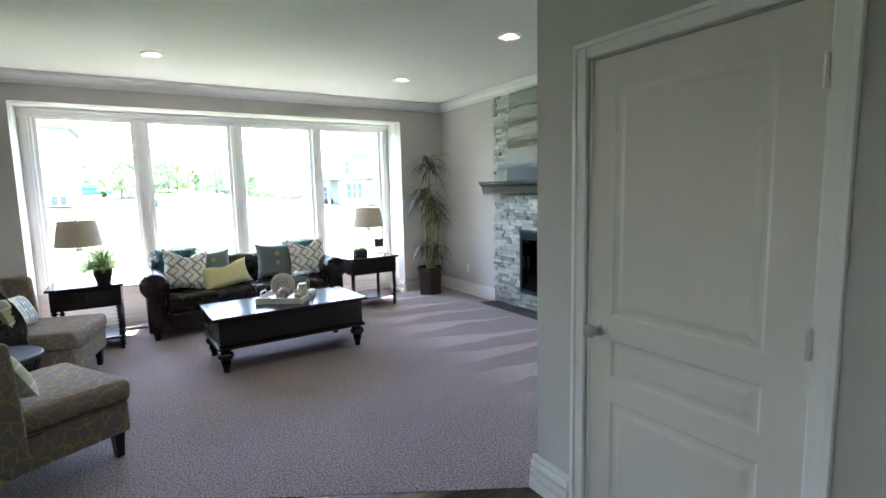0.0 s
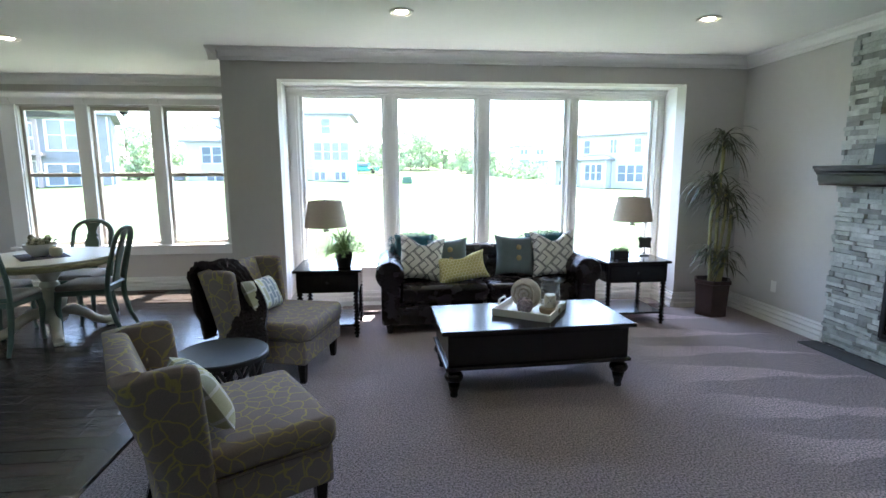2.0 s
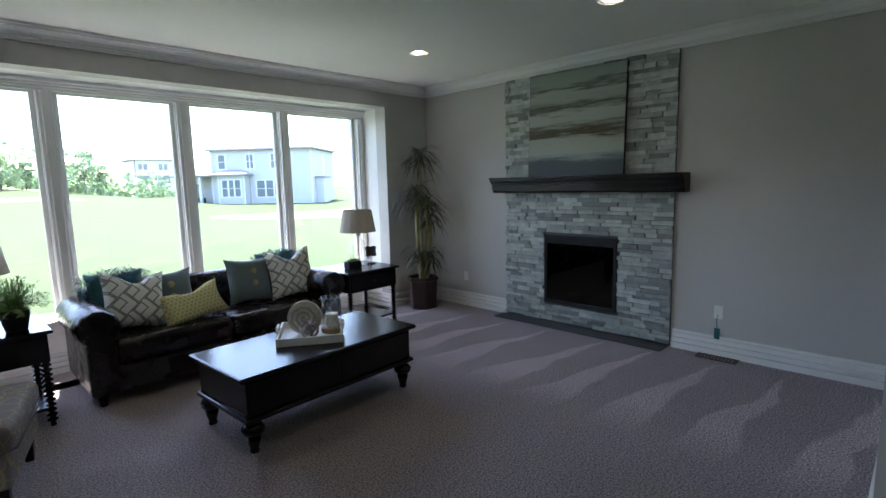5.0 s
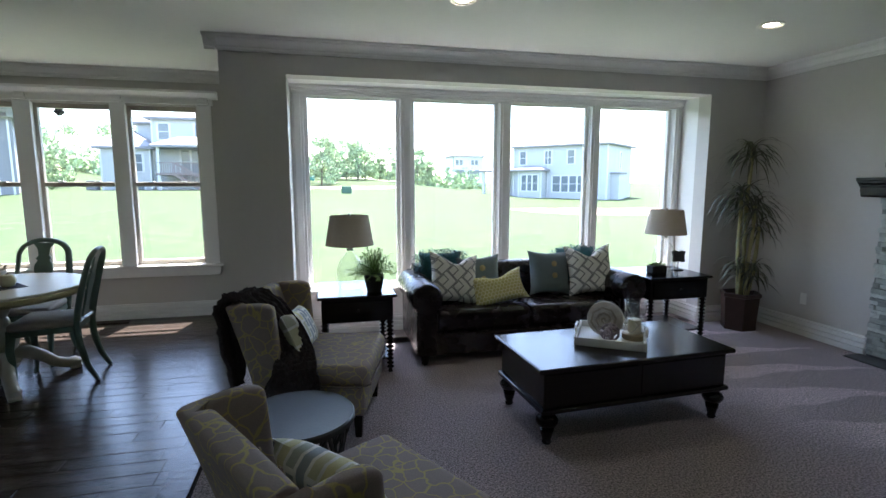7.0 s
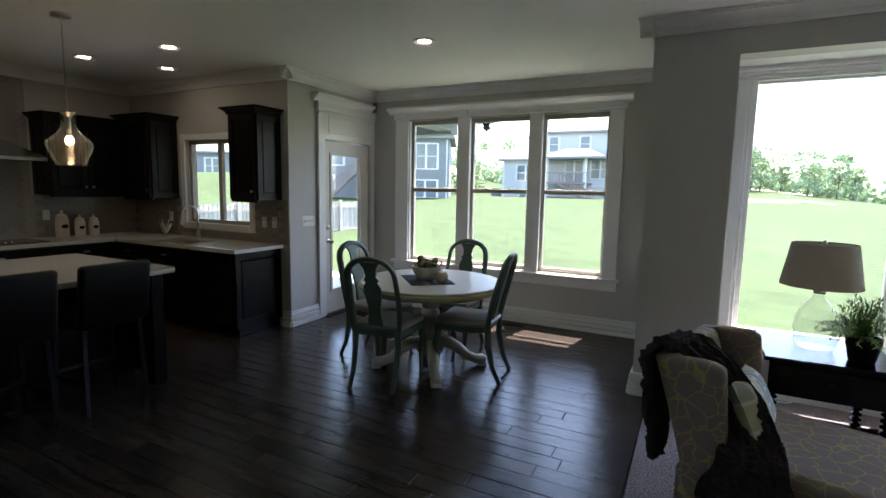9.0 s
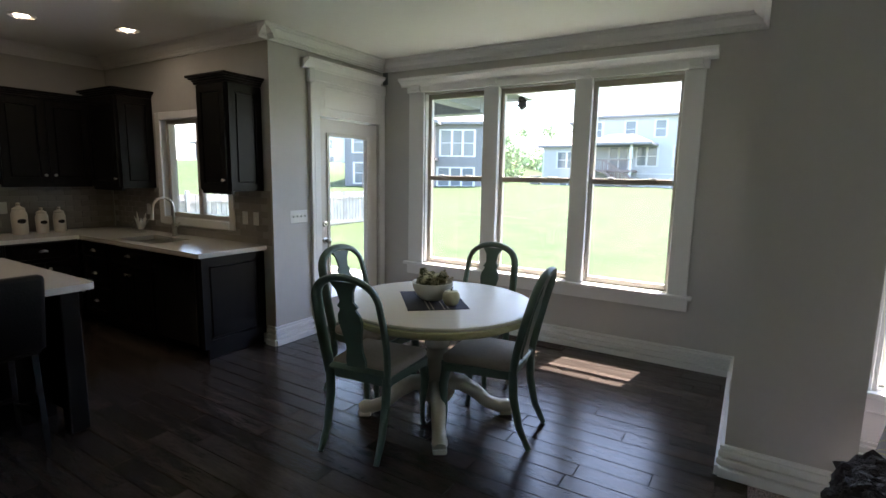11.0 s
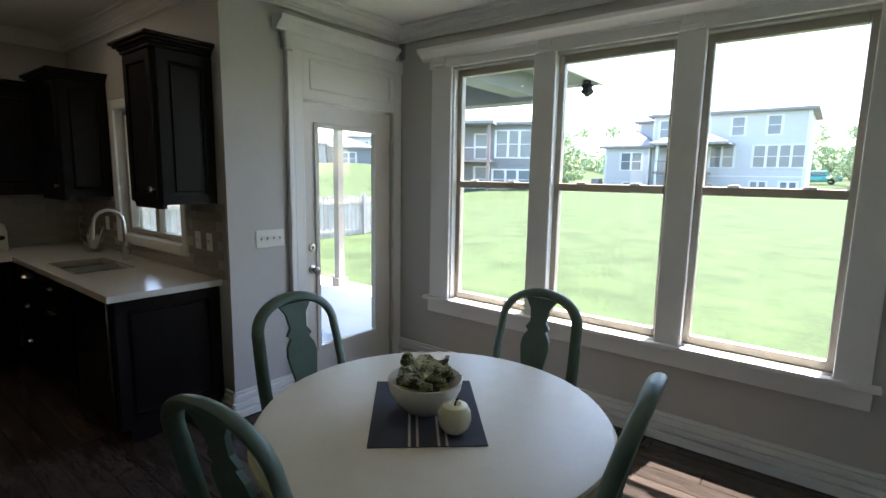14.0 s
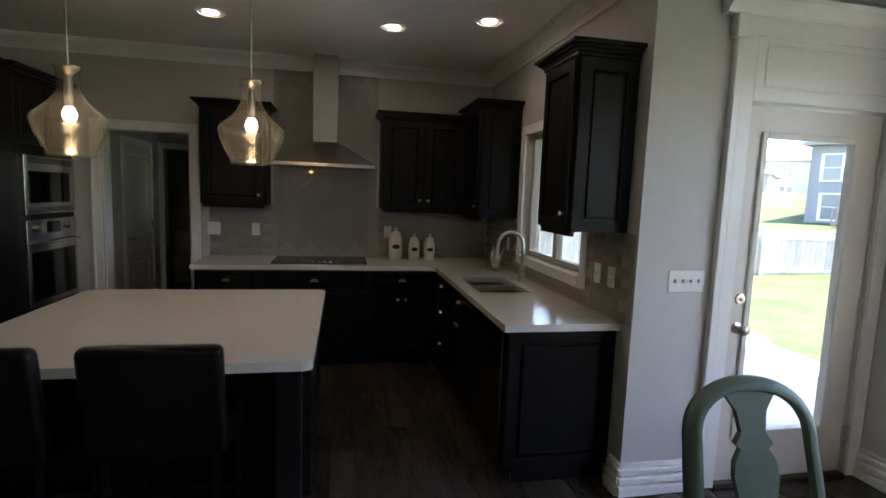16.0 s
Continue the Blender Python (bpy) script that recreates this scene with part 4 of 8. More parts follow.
for sx in (-0.97, 0.97):
    for sy in (0.08, 0.76):
        bm = bmesh.new()
        lathe(bm, [(0.02, 0), (0.03, 0.012), (0.026, 0.03), (0.036, 0.06), (0.036, 0.095)], sx, sy, 0, 14)
        part("foot", bm, M_BLACKWOOD, sofa, smooth=True)


def pillow(label, x, y, z, w, h, t, material, turn=0, lean=18, roll=0, buttons=0, dent=0.0):
    p = thing("throw_pillow", label, "pillow", x, y, z)
    p.matrix_world = pose(x, y, z) @ pose(0, 0, 0, 0, 0, turn) @ pose(0, 0, 0, -lean, 0, 0) @ pose(0, 0, 0, 0, roll, 0)
    bm = bmesh.new()
    cushion(bm, w, h, t, 0.12, dent=dent)
    part("cover", bm, material, p, smooth=True)
    for k in range(buttons):
        bm = bmesh.new()
        lathe(bm, [(0.026, 0), (0.028, 0.006), (0.02, 0.01)], seg=16, m=Matrix.Translation((0.02, -t / 2 + 0.002, h * (0.42 + 0.26 * k))) @ pose(0, 0, 0, 90, 0, 0))
        part("button", bm, M_HORN, p, "large horn coloured button", smooth=True)
    return p


SEAT = 0.462
pillow("white throw pillow with a grey fretwork pattern on the sofa", 0.80, 6.40, SEAT, 0.47, 0.47, 0.18, M_KEY, 8, 22, 8, dent=0.2)
pillow("grey teal throw pillow with horn buttons on the sofa", 1.12, 6.58, SEAT, 0.42, 0.40, 0.15, M_TEALGREY, -4, 16, -4, 2)
pillow("pale yellow honeycomb lumbar pillow on the sofa", 1.24, 6.33, SEAT, 0.52, 0.30, 0.15, M_HEX, -6, 30, -12, dent=0.2)
pillow("grey teal throw pillow with horn buttons on the sofa", 1.80, 6.55, SEAT, 0.44, 0.43, 0.15, M_TEALGREY, 4, 16, 3, 2)
pillow("white throw pillow with a grey fretwork pattern on the sofa", 2.20, 6.46, SEAT, 0.47, 0.49, 0.17, M_KEY, -8, 18, -3, dent=0.2)
R = random.Random(3)
for x in (0.76, 2.16):
    sh = thing("shag_pillow", "dark teal shag pillow behind the patterned ones", "pillow", x, 6.70, SEAT + 0.075)
    bm = bmesh.new()
    cushion(bm, 0.42, 0.36, 0.13, 0.1, m=pose(0, 0, 0, -14, 0, 0))
    part("cover", bm, M_TEAL, sh, smooth=True)
    bm = bmesh.new()
    for k in range(1500):
        u = R.uniform(-0.25, 0.25)
        v = R.uniform(0.16, 0.37) - 0.05 * (u / 0.25) ** 2
        blade(bm, (u, 0.06 + R.uniform(-0.07, 0.07), v), (R.uniform(-1, 1), R.uniform(-1, 0.7), R.uniform(-0.1, 0.9)), R.uniform(0.04, 0.085), R.uniform(0.005, 0.009), 2.2, 4)
    part("shag", bm, M_SHAG, sh, "long teal shag strands")


# ---- armchairs ----
def armchair(x, y, turn, label):
    c = thing("armchair", label, "armchair", x, y, 0, turn, group="armchairs facing the coffee table")
    bm = bmesh.new()
    box(bm, -0.33, -0.35, 0.15, 0.36, 0.35, 0.34, bevel=0.02, seg=2)
    part("seat_frame", bm, M_CHAIRCLOTH, c)
    bm = bmesh.new()
    box(bm, -0.30, -0.355, 0.33, 0.385, 0.355, 0.46, bevel=0.045, seg=4)
    for v in bm.verts:
        if v.co.z > 0.38:
            v.co.z += 0.03 * max(0, 1 - (v.co.y / 0.36) ** 2) * max(0, 1 - ((v.co.x - 0.05) / 0.36) ** 2)
    part("seat", bm, M_CHAIRCLOTH, c, "domed seat cushion", smooth=True)
    bm = bmesh.new()
    tube(bm, [(-0.28, -0.352, 0.335), (0.33, -0.357, 0.335), (0.386, -0.3, 0.335), (0.386, 0.3, 0.335), (0.33, 0.357, 0.335), (-0.28, 0.352, 0.335)], 0.006, 6)
    part("piping", bm, M_TAUPE, c, smooth=True)
    # the back, a curved shell with wings
    bm = bmesh.new()
    n, k = 26, 12
    outer, inner = [], []
    for i in range(n + 1):
        u = i / n * 2 - 1
        wing = max(0, abs(u) - 0.5) / 0.5
        base_x = -0.28 if abs(u) < 0.5 else -0.28 + 0.34 * wing
        base_y = 0.36 * (u / 0.5 if abs(u) < 0.5 else math.copysign(1, u))
        topz = 0.83 - 0.01 * (u * 2) ** 2 if abs(u) < 0.5 else 0.82 + 0.03 * wing - 0.03 * wing ** 6
        o = []
        for j in range(k + 1):
            v = j / k
            z = 0.16 + (topz - 0.16) * v
            lean = -0.17 * v ** 1.3
            fwd = 0.0
            if abs(u) >= 0.5:
                fwd = -0.36 * wing * (0.5 - 0.36 * v ** 1.3)
            flare = 1 + 0.06 * v
            o.append((base_x + fwd + lean, base_y * flare, z))
        outer.append(o)
    th = 0.07
    vo = [[bm.verts.new(p) for p in o] for o in outer]
    vi = []
    for i, o in enumerate(outer):
        u = i / n * 2 - 1
        row = []
        for p in o:
            if abs(u) < 0.46:
                off = Vector((th + 0.03, 0, 0))
            elif abs(u) < 0.54:
                off = Vector((th * 0.8, -math.copysign(th * 0.8, u), 0))
            else:
                off = Vector((0, -math.copysign(th, u), 0))
            row.append(bm.verts.new(Vector(p) + off))
        vi.append(row)
    for i in range(n):
        for j in range(k):
            bm.faces.new((vo[i][j], vo[i + 1][j], vo[i + 1][j + 1], vo[i][j + 1]))
            bm.faces.new((vi[i][j], vi[i][j + 1], vi[i + 1][j + 1], vi[i + 1][j]))
        bm.faces.new((vo[i][k], vo[i + 1][k], vi[i + 1][k], vi[i][k]))
        bm.faces.new((vo[i][0], vi[i][0], vi[i + 1][0], vo[i + 1][0]))
    for i in (0, n):
        for j in range(k):
            q = (vo[i][j], vo[i][j + 1], vi[i][j + 1], vi[i][j])
            bm.faces.new(q if i else q[::-1])
    bmesh.ops.recalc_face_normals(bm, faces=bm.faces)
    rim = [e for e in bm.edges if e.calc_face_angle(0) > 0.9]
    bmesh.ops.bevel(bm, geom=rim, offset=0.022, segments=3, affect="EDGES", profile=0.5)
    part("backrest", bm, M_CHAIRCLOTH, c, "winged button back", smooth=True)
    bm = bmesh.new()
    for yy, zz in [(-0.14, 0.62), (0.0, 0.62), (0.14, 0.62), (-0.07, 0.74), (0.07, 0.74)]:
        lathe(bm, [(0.014, 0), (0.012, 0.006), (0.004, 0.009)], seg=10, m=Matrix.Translation((-0.28 + 0.105 - 0.17 * ((zz - 0.16) / 0.74) ** 1.3, yy, zz)) @ pose(0, 0, 0, 0, 90, 0))
    part("buttons", bm, M_CHAIRCLOTH, c, smooth=True)
    for sx, sy, kick in [(0.31, -0.29, 0.0), (0.31, 0.29, 0.0), (-0.27, -0.27, -0.05), (-0.27, 0.27, -0.05)]:
        bm = bmesh.new()
        a, b = 0.028, 0.019
        lo = [(sx + kick + dx * b, sy + dy * b, 0.0) for dx, dy in ((-1, -1), (1, -1), (1, 1), (-1, 1))]
        hi = [(sx + dx * a, sy + dy * a, 0.16) for dx, dy in ((-1, -1), (1, -1), (1, 1), (-1, 1))]
        L, T = [bm.verts.new(p) for p in lo], [bm.verts.new(p) for p in hi]
        for q in range(4):
            bm.faces.new((L[q], L[(q + 1) % 4], T[(q + 1) % 4], T[q]))
        bm.faces.new(L[::-1])
        bm.faces.new(T)
        part("leg", bm, M_BLACKWOOD, c, "tapered black wooden leg")
    return c


armchair(-0.215, 3.775, 30, "taupe wing armchair with muted yellow trellis beside the drum table")
armchair(-0.355, 5.475, -15, "taupe wing armchair with yellow trellis pattern under a dark throw")


def chair_pillow(cx, cy, turn, out=0.0):
    p = thing("throw_pillow", "white lumbar pillow blocked in grey, blue and yellow on the armchair", "pillow", cx, cy)
    p.matrix_world = pose(cx, cy, 0, 0, 0, turn) @ pose(-0.12 + out, -0.03 - 0.4 * out, 0.478, 0, 0, 90 + 8) @ pose(0, 0, 0, -26, 0, 0) @ pose(0, 0, 0, 0, 6, 0)
    bm = bmesh.new()
    cushion(bm, 0.48, 0.27, 0.14, 0.05)
    part("cover", bm, M_PATCH, p, smooth=True)


chair_pillow(-0.215, 3.775, 30, 0.06)
chair_pillow(-0.355, 5.475, -15, 0.07)

# the throw over the far armchair
thr = thing("throw_blanket", "chunky charcoal knitted throw draped over the armchair", "blanket", -0.37, 5.475, 0, -15)
# centre line and half width of the cloth: up the back, over the top, down beside the wing, across the seat, over its side
drape = [((-0.43, -0.26, 0.30), (0.01, 0.05, 0)), ((-0.435, -0.26, 0.48), (0.01, 0.10, 0)), ((-0.455, -0.25, 0.70), (0.01, 0.14, 0)), ((-0.475, -0.24, 0.82), (0.0, 0.155, 0)),
         ((-0.42, -0.22, 0.872), (0.0, 0.16, -0.01)), ((-0.33, -0.20, 0.865), (0.03, 0.13, 0)), ((-0.23, -0.205, 0.78), (0.09, 0.06, 0)), ((-0.14, -0.23, 0.68), (0.11, 0.03, 0)),
         ((-0.10, -0.245, 0.60), (0.12, 0.02, 0)), ((-0.06, -0.28, 0.535), (0.12, 0.01, 0)), ((-0.03, -0.34, 0.505), (0.12, 0, 0)), ((-0.02, -0.405, 0.46), (0.13, 0, 0)), ((-0.02, -0.43, 0.38), (0.16, 0, 0)), ((-0.03, -0.43, 0.28), (0.17, 0, 0)), ((-0.03, -0.43, 0.2), (0.14, 0, 0))]
bm = bmesh.new()
nu, nv = 130, 26
g = []
for i in range(nu + 1):
    s_ = i / nu * (len(drape) - 1)
    k = min(int(s_), len(drape) - 2)
    f = s_ - k
    f = f * f * (3 - 2 * f) * 0.4 + f * 0.6
    c0, w0 = Vector(drape[k][0]).lerp(Vector(drape[k + 1][0]), f), Vector(drape[k][1]).lerp(Vector(drape[k + 1][1]), f)
    row = []
    for j in range(nv + 1):
        v = 2 * j / nv - 1
        wav = 1 + 0.10 * noise.noise((i * 0.09, 3 if v > 0 else 9, 0))
        row.append(bm.verts.new(c0 + w0 * v * wav))
    g.append(row)
for i in range(nu):
    for j in range(nv):
        bm.faces.new((g[i][j], g[i + 1][j], g[i + 1][j + 1], g[i][j + 1]))
bm.normal_update()
# rows of thick yarn with loops, and soft folds
move = {}
for i in range(nu + 1):
    for j in range(nv + 1):
        rib = abs(math.sin(j * math.pi / 4 + 0.35 * math.sin(i * 0.8))) * (0.75 + 0.25 * math.sin(i * 1.6 + 2 * (j // 4)))
        move[g[i][j]] = g[i][j].normal * (0.014 * rib + 0.02 * noise.noise((i * 0.12, j * 0.22, 4)) + 0.016 * noise.noise((i * 0.55, j * 0.7, 7)))
up = 1 if g[nu // 3][nv // 2].normal.z > 0 else -1
for v, d in move.items():
    v.co += d * up
bmesh.ops.solidify(bm, geom=bm.faces[:], thickness=0.024 * up)
part("knit", bm, M_THROW, thr, smooth=True)

# ---- drum table ----
dt = thing("drum_table", "round dark metal drum side table with a pierced lattice body", "side table", -0.44, 4.395)
bm = bmesh.new()
lathe(bm, [(0.24, 0.485), (0.252, 0.49), (0.252, 0.512), (0.245, 0.52), (0.232, 0.516)], seg=40)
M_DRUM = mat("blue black metal", (0.015, 0.019, 0.022), 0.45, 0.2, 6, 0.05, 80)
part("tabletop", bm, M_DRUM, dt, smooth=True)
bm = bmesh.new()
for s in (1, -1):
    for o in range(16):
        pts = []
        for u in range(9):
            z = 0.02 + 0.465 * u / 8
            r = 0.235 - 0.05 * math.sin(math.pi * u / 8)
            a = o * math.pi / 8 + s * u * 0.12
            pts.append((r * math.cos(a), r * math.sin(a), z))
        tube(bm, pts, 0.011, 6, flat=0.5)
part("lattice", bm, M_DRUM, dt, "pierced metal lattice", smooth=True)
bm = bmesh.new()
lathe(bm, [(0.225, 0), (0.24, 0.004), (0.24, 0.022), (0.225, 0.026)], seg=40)
part("base_ring", bm, M_DRUM, dt, smooth=True)


# ---- hall door ----
def panel_door(name, label, w, h, panels, axis_m, knob_side=1, kind="structure", hinges=True):
    """A leaf in the xz plane, room face towards -y; panels: x0, z0, x1, z1."""
    d = new(name)
    d.matrix_world = axis_m
    tagged(d, label, "door", kind=kind)
    bm = bmesh.new()
    xs = sorted({0, w, *[p[0] for p in panels], *[p[2] for p in panels]})
    box(bm, 0, 0.006, 0, w, 0.035, h)
    zs = sorted({0, h, *[p[1] for p in panels], *[p[3] for p in panels]})
    for xa, xb in zip(xs, xs[1:]):
        for za, zb in zip(zs, zs[1:]):
            if not any(p[0] <= xa and p[2] >= xb and p[1] <= za and p[3] >= zb for p in panels):
                box(bm, xa, -0.004, za, xb, 0.006, zb)
    part("leaf", bm, M_DOORWHITE, d, weld=True)
    for x0, z0, x1, z1 in panels:
        bm = bmesh.new()
        rows = [(0.0, -0.003), (0.012, 0.004), (0.028, 0.004), (0.05, -0.003)]
        prev = None
        for o, yy in rows:
            ring = [bm.verts.new(p) for p in ((x0 + o, yy, z0 + o), (x1 - o, yy, z0 + o), (x1 - o, yy, z1 - o), (x0 + o, yy, z1 - o))]
            if prev:
                for q in range(4):
                    bm.faces.new((prev[q], prev[(q + 1) % 4], ring[(q + 1) % 4], ring[q]))
            prev = ring
        bm.faces.new(prev)
        part("panel", bm, M_DOORWHITE, d, "raised moulded panel")
    kx = w - 0.06 if knob_side > 0 else 0.06
    bm = bmesh.new()
    lathe(bm, [(0.03, 0), (0.03, 0.006), (0.012, 0.012), (0.011, 0.03), (0.026, 0.045), (0.03, 0.06), (0.022, 0.072), (0.006, 0.075)], seg=20, m=Matrix.Translation((kx, -0.004, 0.895)) @ pose(0, 0, 0, 90, 0, 0))
    part("door_knob", bm, M_NICKEL, d, "satin nickel round knob", smooth=True)
    hx = -0.006 if knob_side > 0 else w + 0.006
    for z in ((0.22, 1.03, 1.78) if hinges else ()):
        bm = bmesh.new()
        tube(bm, [(hx, -0.034, z - 0.045), (hx, -0.034, z + 0.045)], 0.008, 8)
        box(bm, hx - 0.003, -0.033, z - 0.045, hx + 0.003, -0.002, z + 0.045)
        part("hinge", bm, M_NICKEL, d, "satin nickel hinge")
    return d


def casing(bm, w, h, wide, m):
    for r in [(-wide, -0.02, 0, -0.005, 0.0, h + wide), (w + 0.005, -0.02, 0, w + wide, 0.0, h + wide), (-0.005, -0.02, h + 0.005, w + 0.005, 0.0, h + wide)]:
        box(bm, *r, bevel=0.006, m=m)
    for r in [(-wide, -0.028, 0, -wide + 0.022, -0.018, h + wide), (w + wide - 0.022, -0.028, 0, w + wide, -0.018, h + wide), (-wide + 0.022, -0.028, h + wide - 0.022, w + wide - 0.022, -0.018, h + wide)]:
        box(bm, *r, bevel=0.004, m=m)


# local x runs towards -y of the room, so that the leaf faces the hall
mm = Matrix.Translation((2.008, 1.794, 0.01)) @ pose(0, 0, 0, 0, 0, -90)
panel_door("door_1", "white three panel interior door, closed, nickel knob and hinges", 0.824, 1.985, [(0.12, 0.13, 0.70, 0.60), (0.12, 0.70, 0.70, 0.86), (0.12, 0.96, 0.70, 1.87)], mm, knob_side=-1)
bm = bmesh.new()
casing(bm, 0.83, 2.0, 0.072, Matrix.Translation((1.998, 1.795, 0.0)) @ pose(0, 0, 0, 0, 0, -90))
box(bm, 2.0, 1.785, 0, 2.15, 1.797, 2.0)
box(bm, 2.0, 0.963, 0, 2.15, 0.968, 2.0)
solid("trim", bm, M_TRIM, "white moulded door casing", "trim")


# ---- plates, vents ----
def plate(x, y, z, turn, wide=0.072, slots="outlet", name="wall_outlet"):
    p = thing(name, "white plastic wall outlet" if slots == "outlet" else "white plastic switch plate with toggles", "outlet" if slots == "outlet" else "light switch", x, y, z, turn)
    part("cover_plate", boxes((-wide / 2, -0.006, -0.058, wide / 2, 0.0, 0.058), bevel=0.003, seg=1), M_PLATE, p)
    if slots == "outlet":
        for dz in (-0.022, 0.022):
            part("socket", boxes((-0.016, -0.008, dz - 0.013, 0.016, -0.006, dz + 0.013), bevel=0.001, seg=1), M_PLATE, p)
    else:
        n = max(1, round(wide / 0.048))
        for k in range(n):
            cx = (k - (n - 1) / 2) * 0.046
            part("toggle", boxes((cx - 0.005, -0.02, -0.006, cx + 0.005, -0.004, 0.012), bevel=0.002, seg=1), M_PLATE, p)


plate(EAST, 6.17, 0.37, -90)
plate(EAST, 3.28, 0.38, -90)
tag = thing("cord_tag", "teal green tag hanging from the wall outlet", "tag", EAST - 0.012, 3.28, 0.36)
bm = bmesh.new()
tube(bm, [(0, 0, 0), (-0.008, 0.006, -0.06), (-0.004, 0.0, -0.12)], 0.003, 6)
part("cord", bm, M_TEAL, tag)
part("card", boxes((-0.006, -0.022, -0.25, -0.002, 0.022, -0.12), bevel=0.001, seg=1), M_TEAL, tag)
plate(NOOK_E, 7.17, 0.36, -90)


def floor_vent(x, y, turn):
    v = thing("floor_vent", "dark metal floor vent grille", "vent", x, y, 0.0, turn)
    part("frame", boxes((-0.16, -0.06, 0, 0.16, -0.045, 0.006), (-0.16, 0.045, 0, 0.16, 0.06, 0.006), (-0.16, -0.045, 0, -0.145, 0.045, 0.006), (0.145, -0.045, 0, 0.16, 0.045, 0.006)), M_POT, v)
    for k in range(11):
        part("slat", boxes((-0.14 + 0.0265 * k, -0.045, 0.0, -0.125 + 0.0265 * k, 0.045, 0.004)), M_POT, v)


floor_vent(4.3, 3.25, 90)
floor_vent(-2.62, 8.27, 0)

# lamp cord behind the end table
cord = thing("lamp_cord", "white lamp cord curled on the carpet under the table", "cord", -0.22, 7.17, 0.0)
bm = bmesh.new()
tube(bm, [(0.0, 0.16, 0.03), (-0.04, 0.06, 0.008), (-0.02, -0.02, 0.008), (0.05, -0.03, 0.008), (0.09, 0.03, 0.008), (0.14, 0.02, 0.008), (0.2, 0.1, 0.01), (0.2, 0.2, 0.06)], 0.006, 8)
part("cable", bm, M_PLATE, cord, smooth=True)


# ---- nook windows and door ----
for a, b in G_NOOK:
    sash_window("window_2", a, b, 0.612, 2.368, NOOK_N + 0.07, rail=1.515, lab="double hung window with an almond sash and white casing")
bm = bmesh.new()
for x0, x1 in [(-4.28, -4.09), (-3.40, -3.24), (-2.51, -2.36), (-1.65, -1.50)]:
    box(bm, x0, NOOK_N - 0.024, 0.60, x1, NOOK_N - 0.001, 2.385, bevel=0.004, seg=1)
    c = (x0 + x1) / 2
    box(bm, c - 0.062, NOOK_N - 0.05, 2.385, c + 0.062, NOOK_N - 0.002, 2.41, bevel=0.008)
    box(bm, c - 0.05, NOOK_N - 0.048, 2.41, c + 0.05, NOOK_N - 0.002, 2.465, bevel=0.008)
box(bm, -4.30, NOOK_N - 0.032, 2.385, -1.48, NOOK_N - 0.001, 2.455, bevel=0.003, seg=1)
moulding(bm, [(0, 2.45), (0.04, 2.45), (0.045, 2.465), (0.055, 2.475), (0.08, 2.495), (0.10, 2.505), (0.105, 2.53), (0, 2.53)], (-4.37, NOOK_N - 0.002), (-1.425, NOOK_N - 0.002), (0, -1))
box(bm, -4.33, NOOK_N - 0.055, 0.575, -1.46, NOOK_N + 0.05, 0.605, bevel=0.006)
box(bm, -4.29, NOOK_N - 0.03, 0.475, -1.49, NOOK_N - 0.001, 0.575, bevel=0.005)
solid("trim", bm, M_TRIM, "white window casing with corniced head, posts and sill", "trim")
for a, b in G_NOOK:
    bm = boxes((a - 0.002, NOOK_N + 0.001, 0.6, a + 0.012, NOOK_N + 0.06, 2.37), (b - 0.012, NOOK_N + 0.001, 0.6, b + 0.002, NOOK_N + 0.06, 2.37))
    solid("trim", bm, M_TRIM, "white window jamb", "trim")

gd = thing("door_2", "white exterior door with one tall glass pane, closed", "door", NOOK_W + 0.0, 7.43, 0.0, 90, kind="structure")
# local x runs along the wall to the north, local -y into the room
W2, H2 = 0.85, 2.055
g0, g1, gz0, gz1 = 0.12, 0.68, 0.30, 1.90
bm = bmesh.new()
for r in [(0, 0.01, 0.02, g0, 0.05, H2), (g1, 0.01, 0.02, W2, 0.05, H2), (g0, 0.01, 0.02, g1, 0.05, gz0), (g0, 0.01, gz1, g1, 0.05, H2)]:
    box(bm, *r)
part("leaf", bm, M_DOORWHITE, gd, weld=True)
bm = boxes((g0 - 0.03, -0.004, gz0 - 0.03, g0 + 0.004, 0.012, gz1 + 0.03), (g1 - 0.004, -0.004, gz0 - 0.03, g1 + 0.03, 0.012, gz1 + 0.03), (g0 + 0.004, -0.004, gz0 - 0.03, g1 - 0.004, 0.012, gz0 + 0.004), (g0 + 0.004, -0.004, gz1 - 0.004, g1 - 0.004, 0.012, gz1 + 0.03), bevel=0.005)
part("glazing_bead", bm, M_DOORWHITE, gd)
g = part("pane", boxes((g0, 0.025, gz0, g1, 0.03, gz1)), M_GLASS, gd, "clear door glass")
g.visible_shadow = False
for z, nm in ((0.89, "door_knob"), (1.05, "deadbolt")):
    bm = bmesh.new()
    if nm == "door_knob":
        lathe(bm, [(0.032, 0), (0.032, 0.006), (0.013, 0.012), (0.011, 0.03), (0.026, 0.045), (0.03, 0.06), (0.02, 0.072), (0.006, 0.075)], seg=20, m=Matrix.Translation((0.06, 0.01, z)) @ pose(0, 0, 0, 90, 0, 0))
    else:
        lathe(bm, [(0.03, 0), (0.028, 0.012), (0.01, 0.014), (0.01, 0.03)], seg=20, m=Matrix.Translation((0.06, 0.01, z)) @ pose(0, 0, 0, 90, 0, 0))
    part(nm, bm, M_NICKEL, gd, "satin nickel hardware", smooth=True)
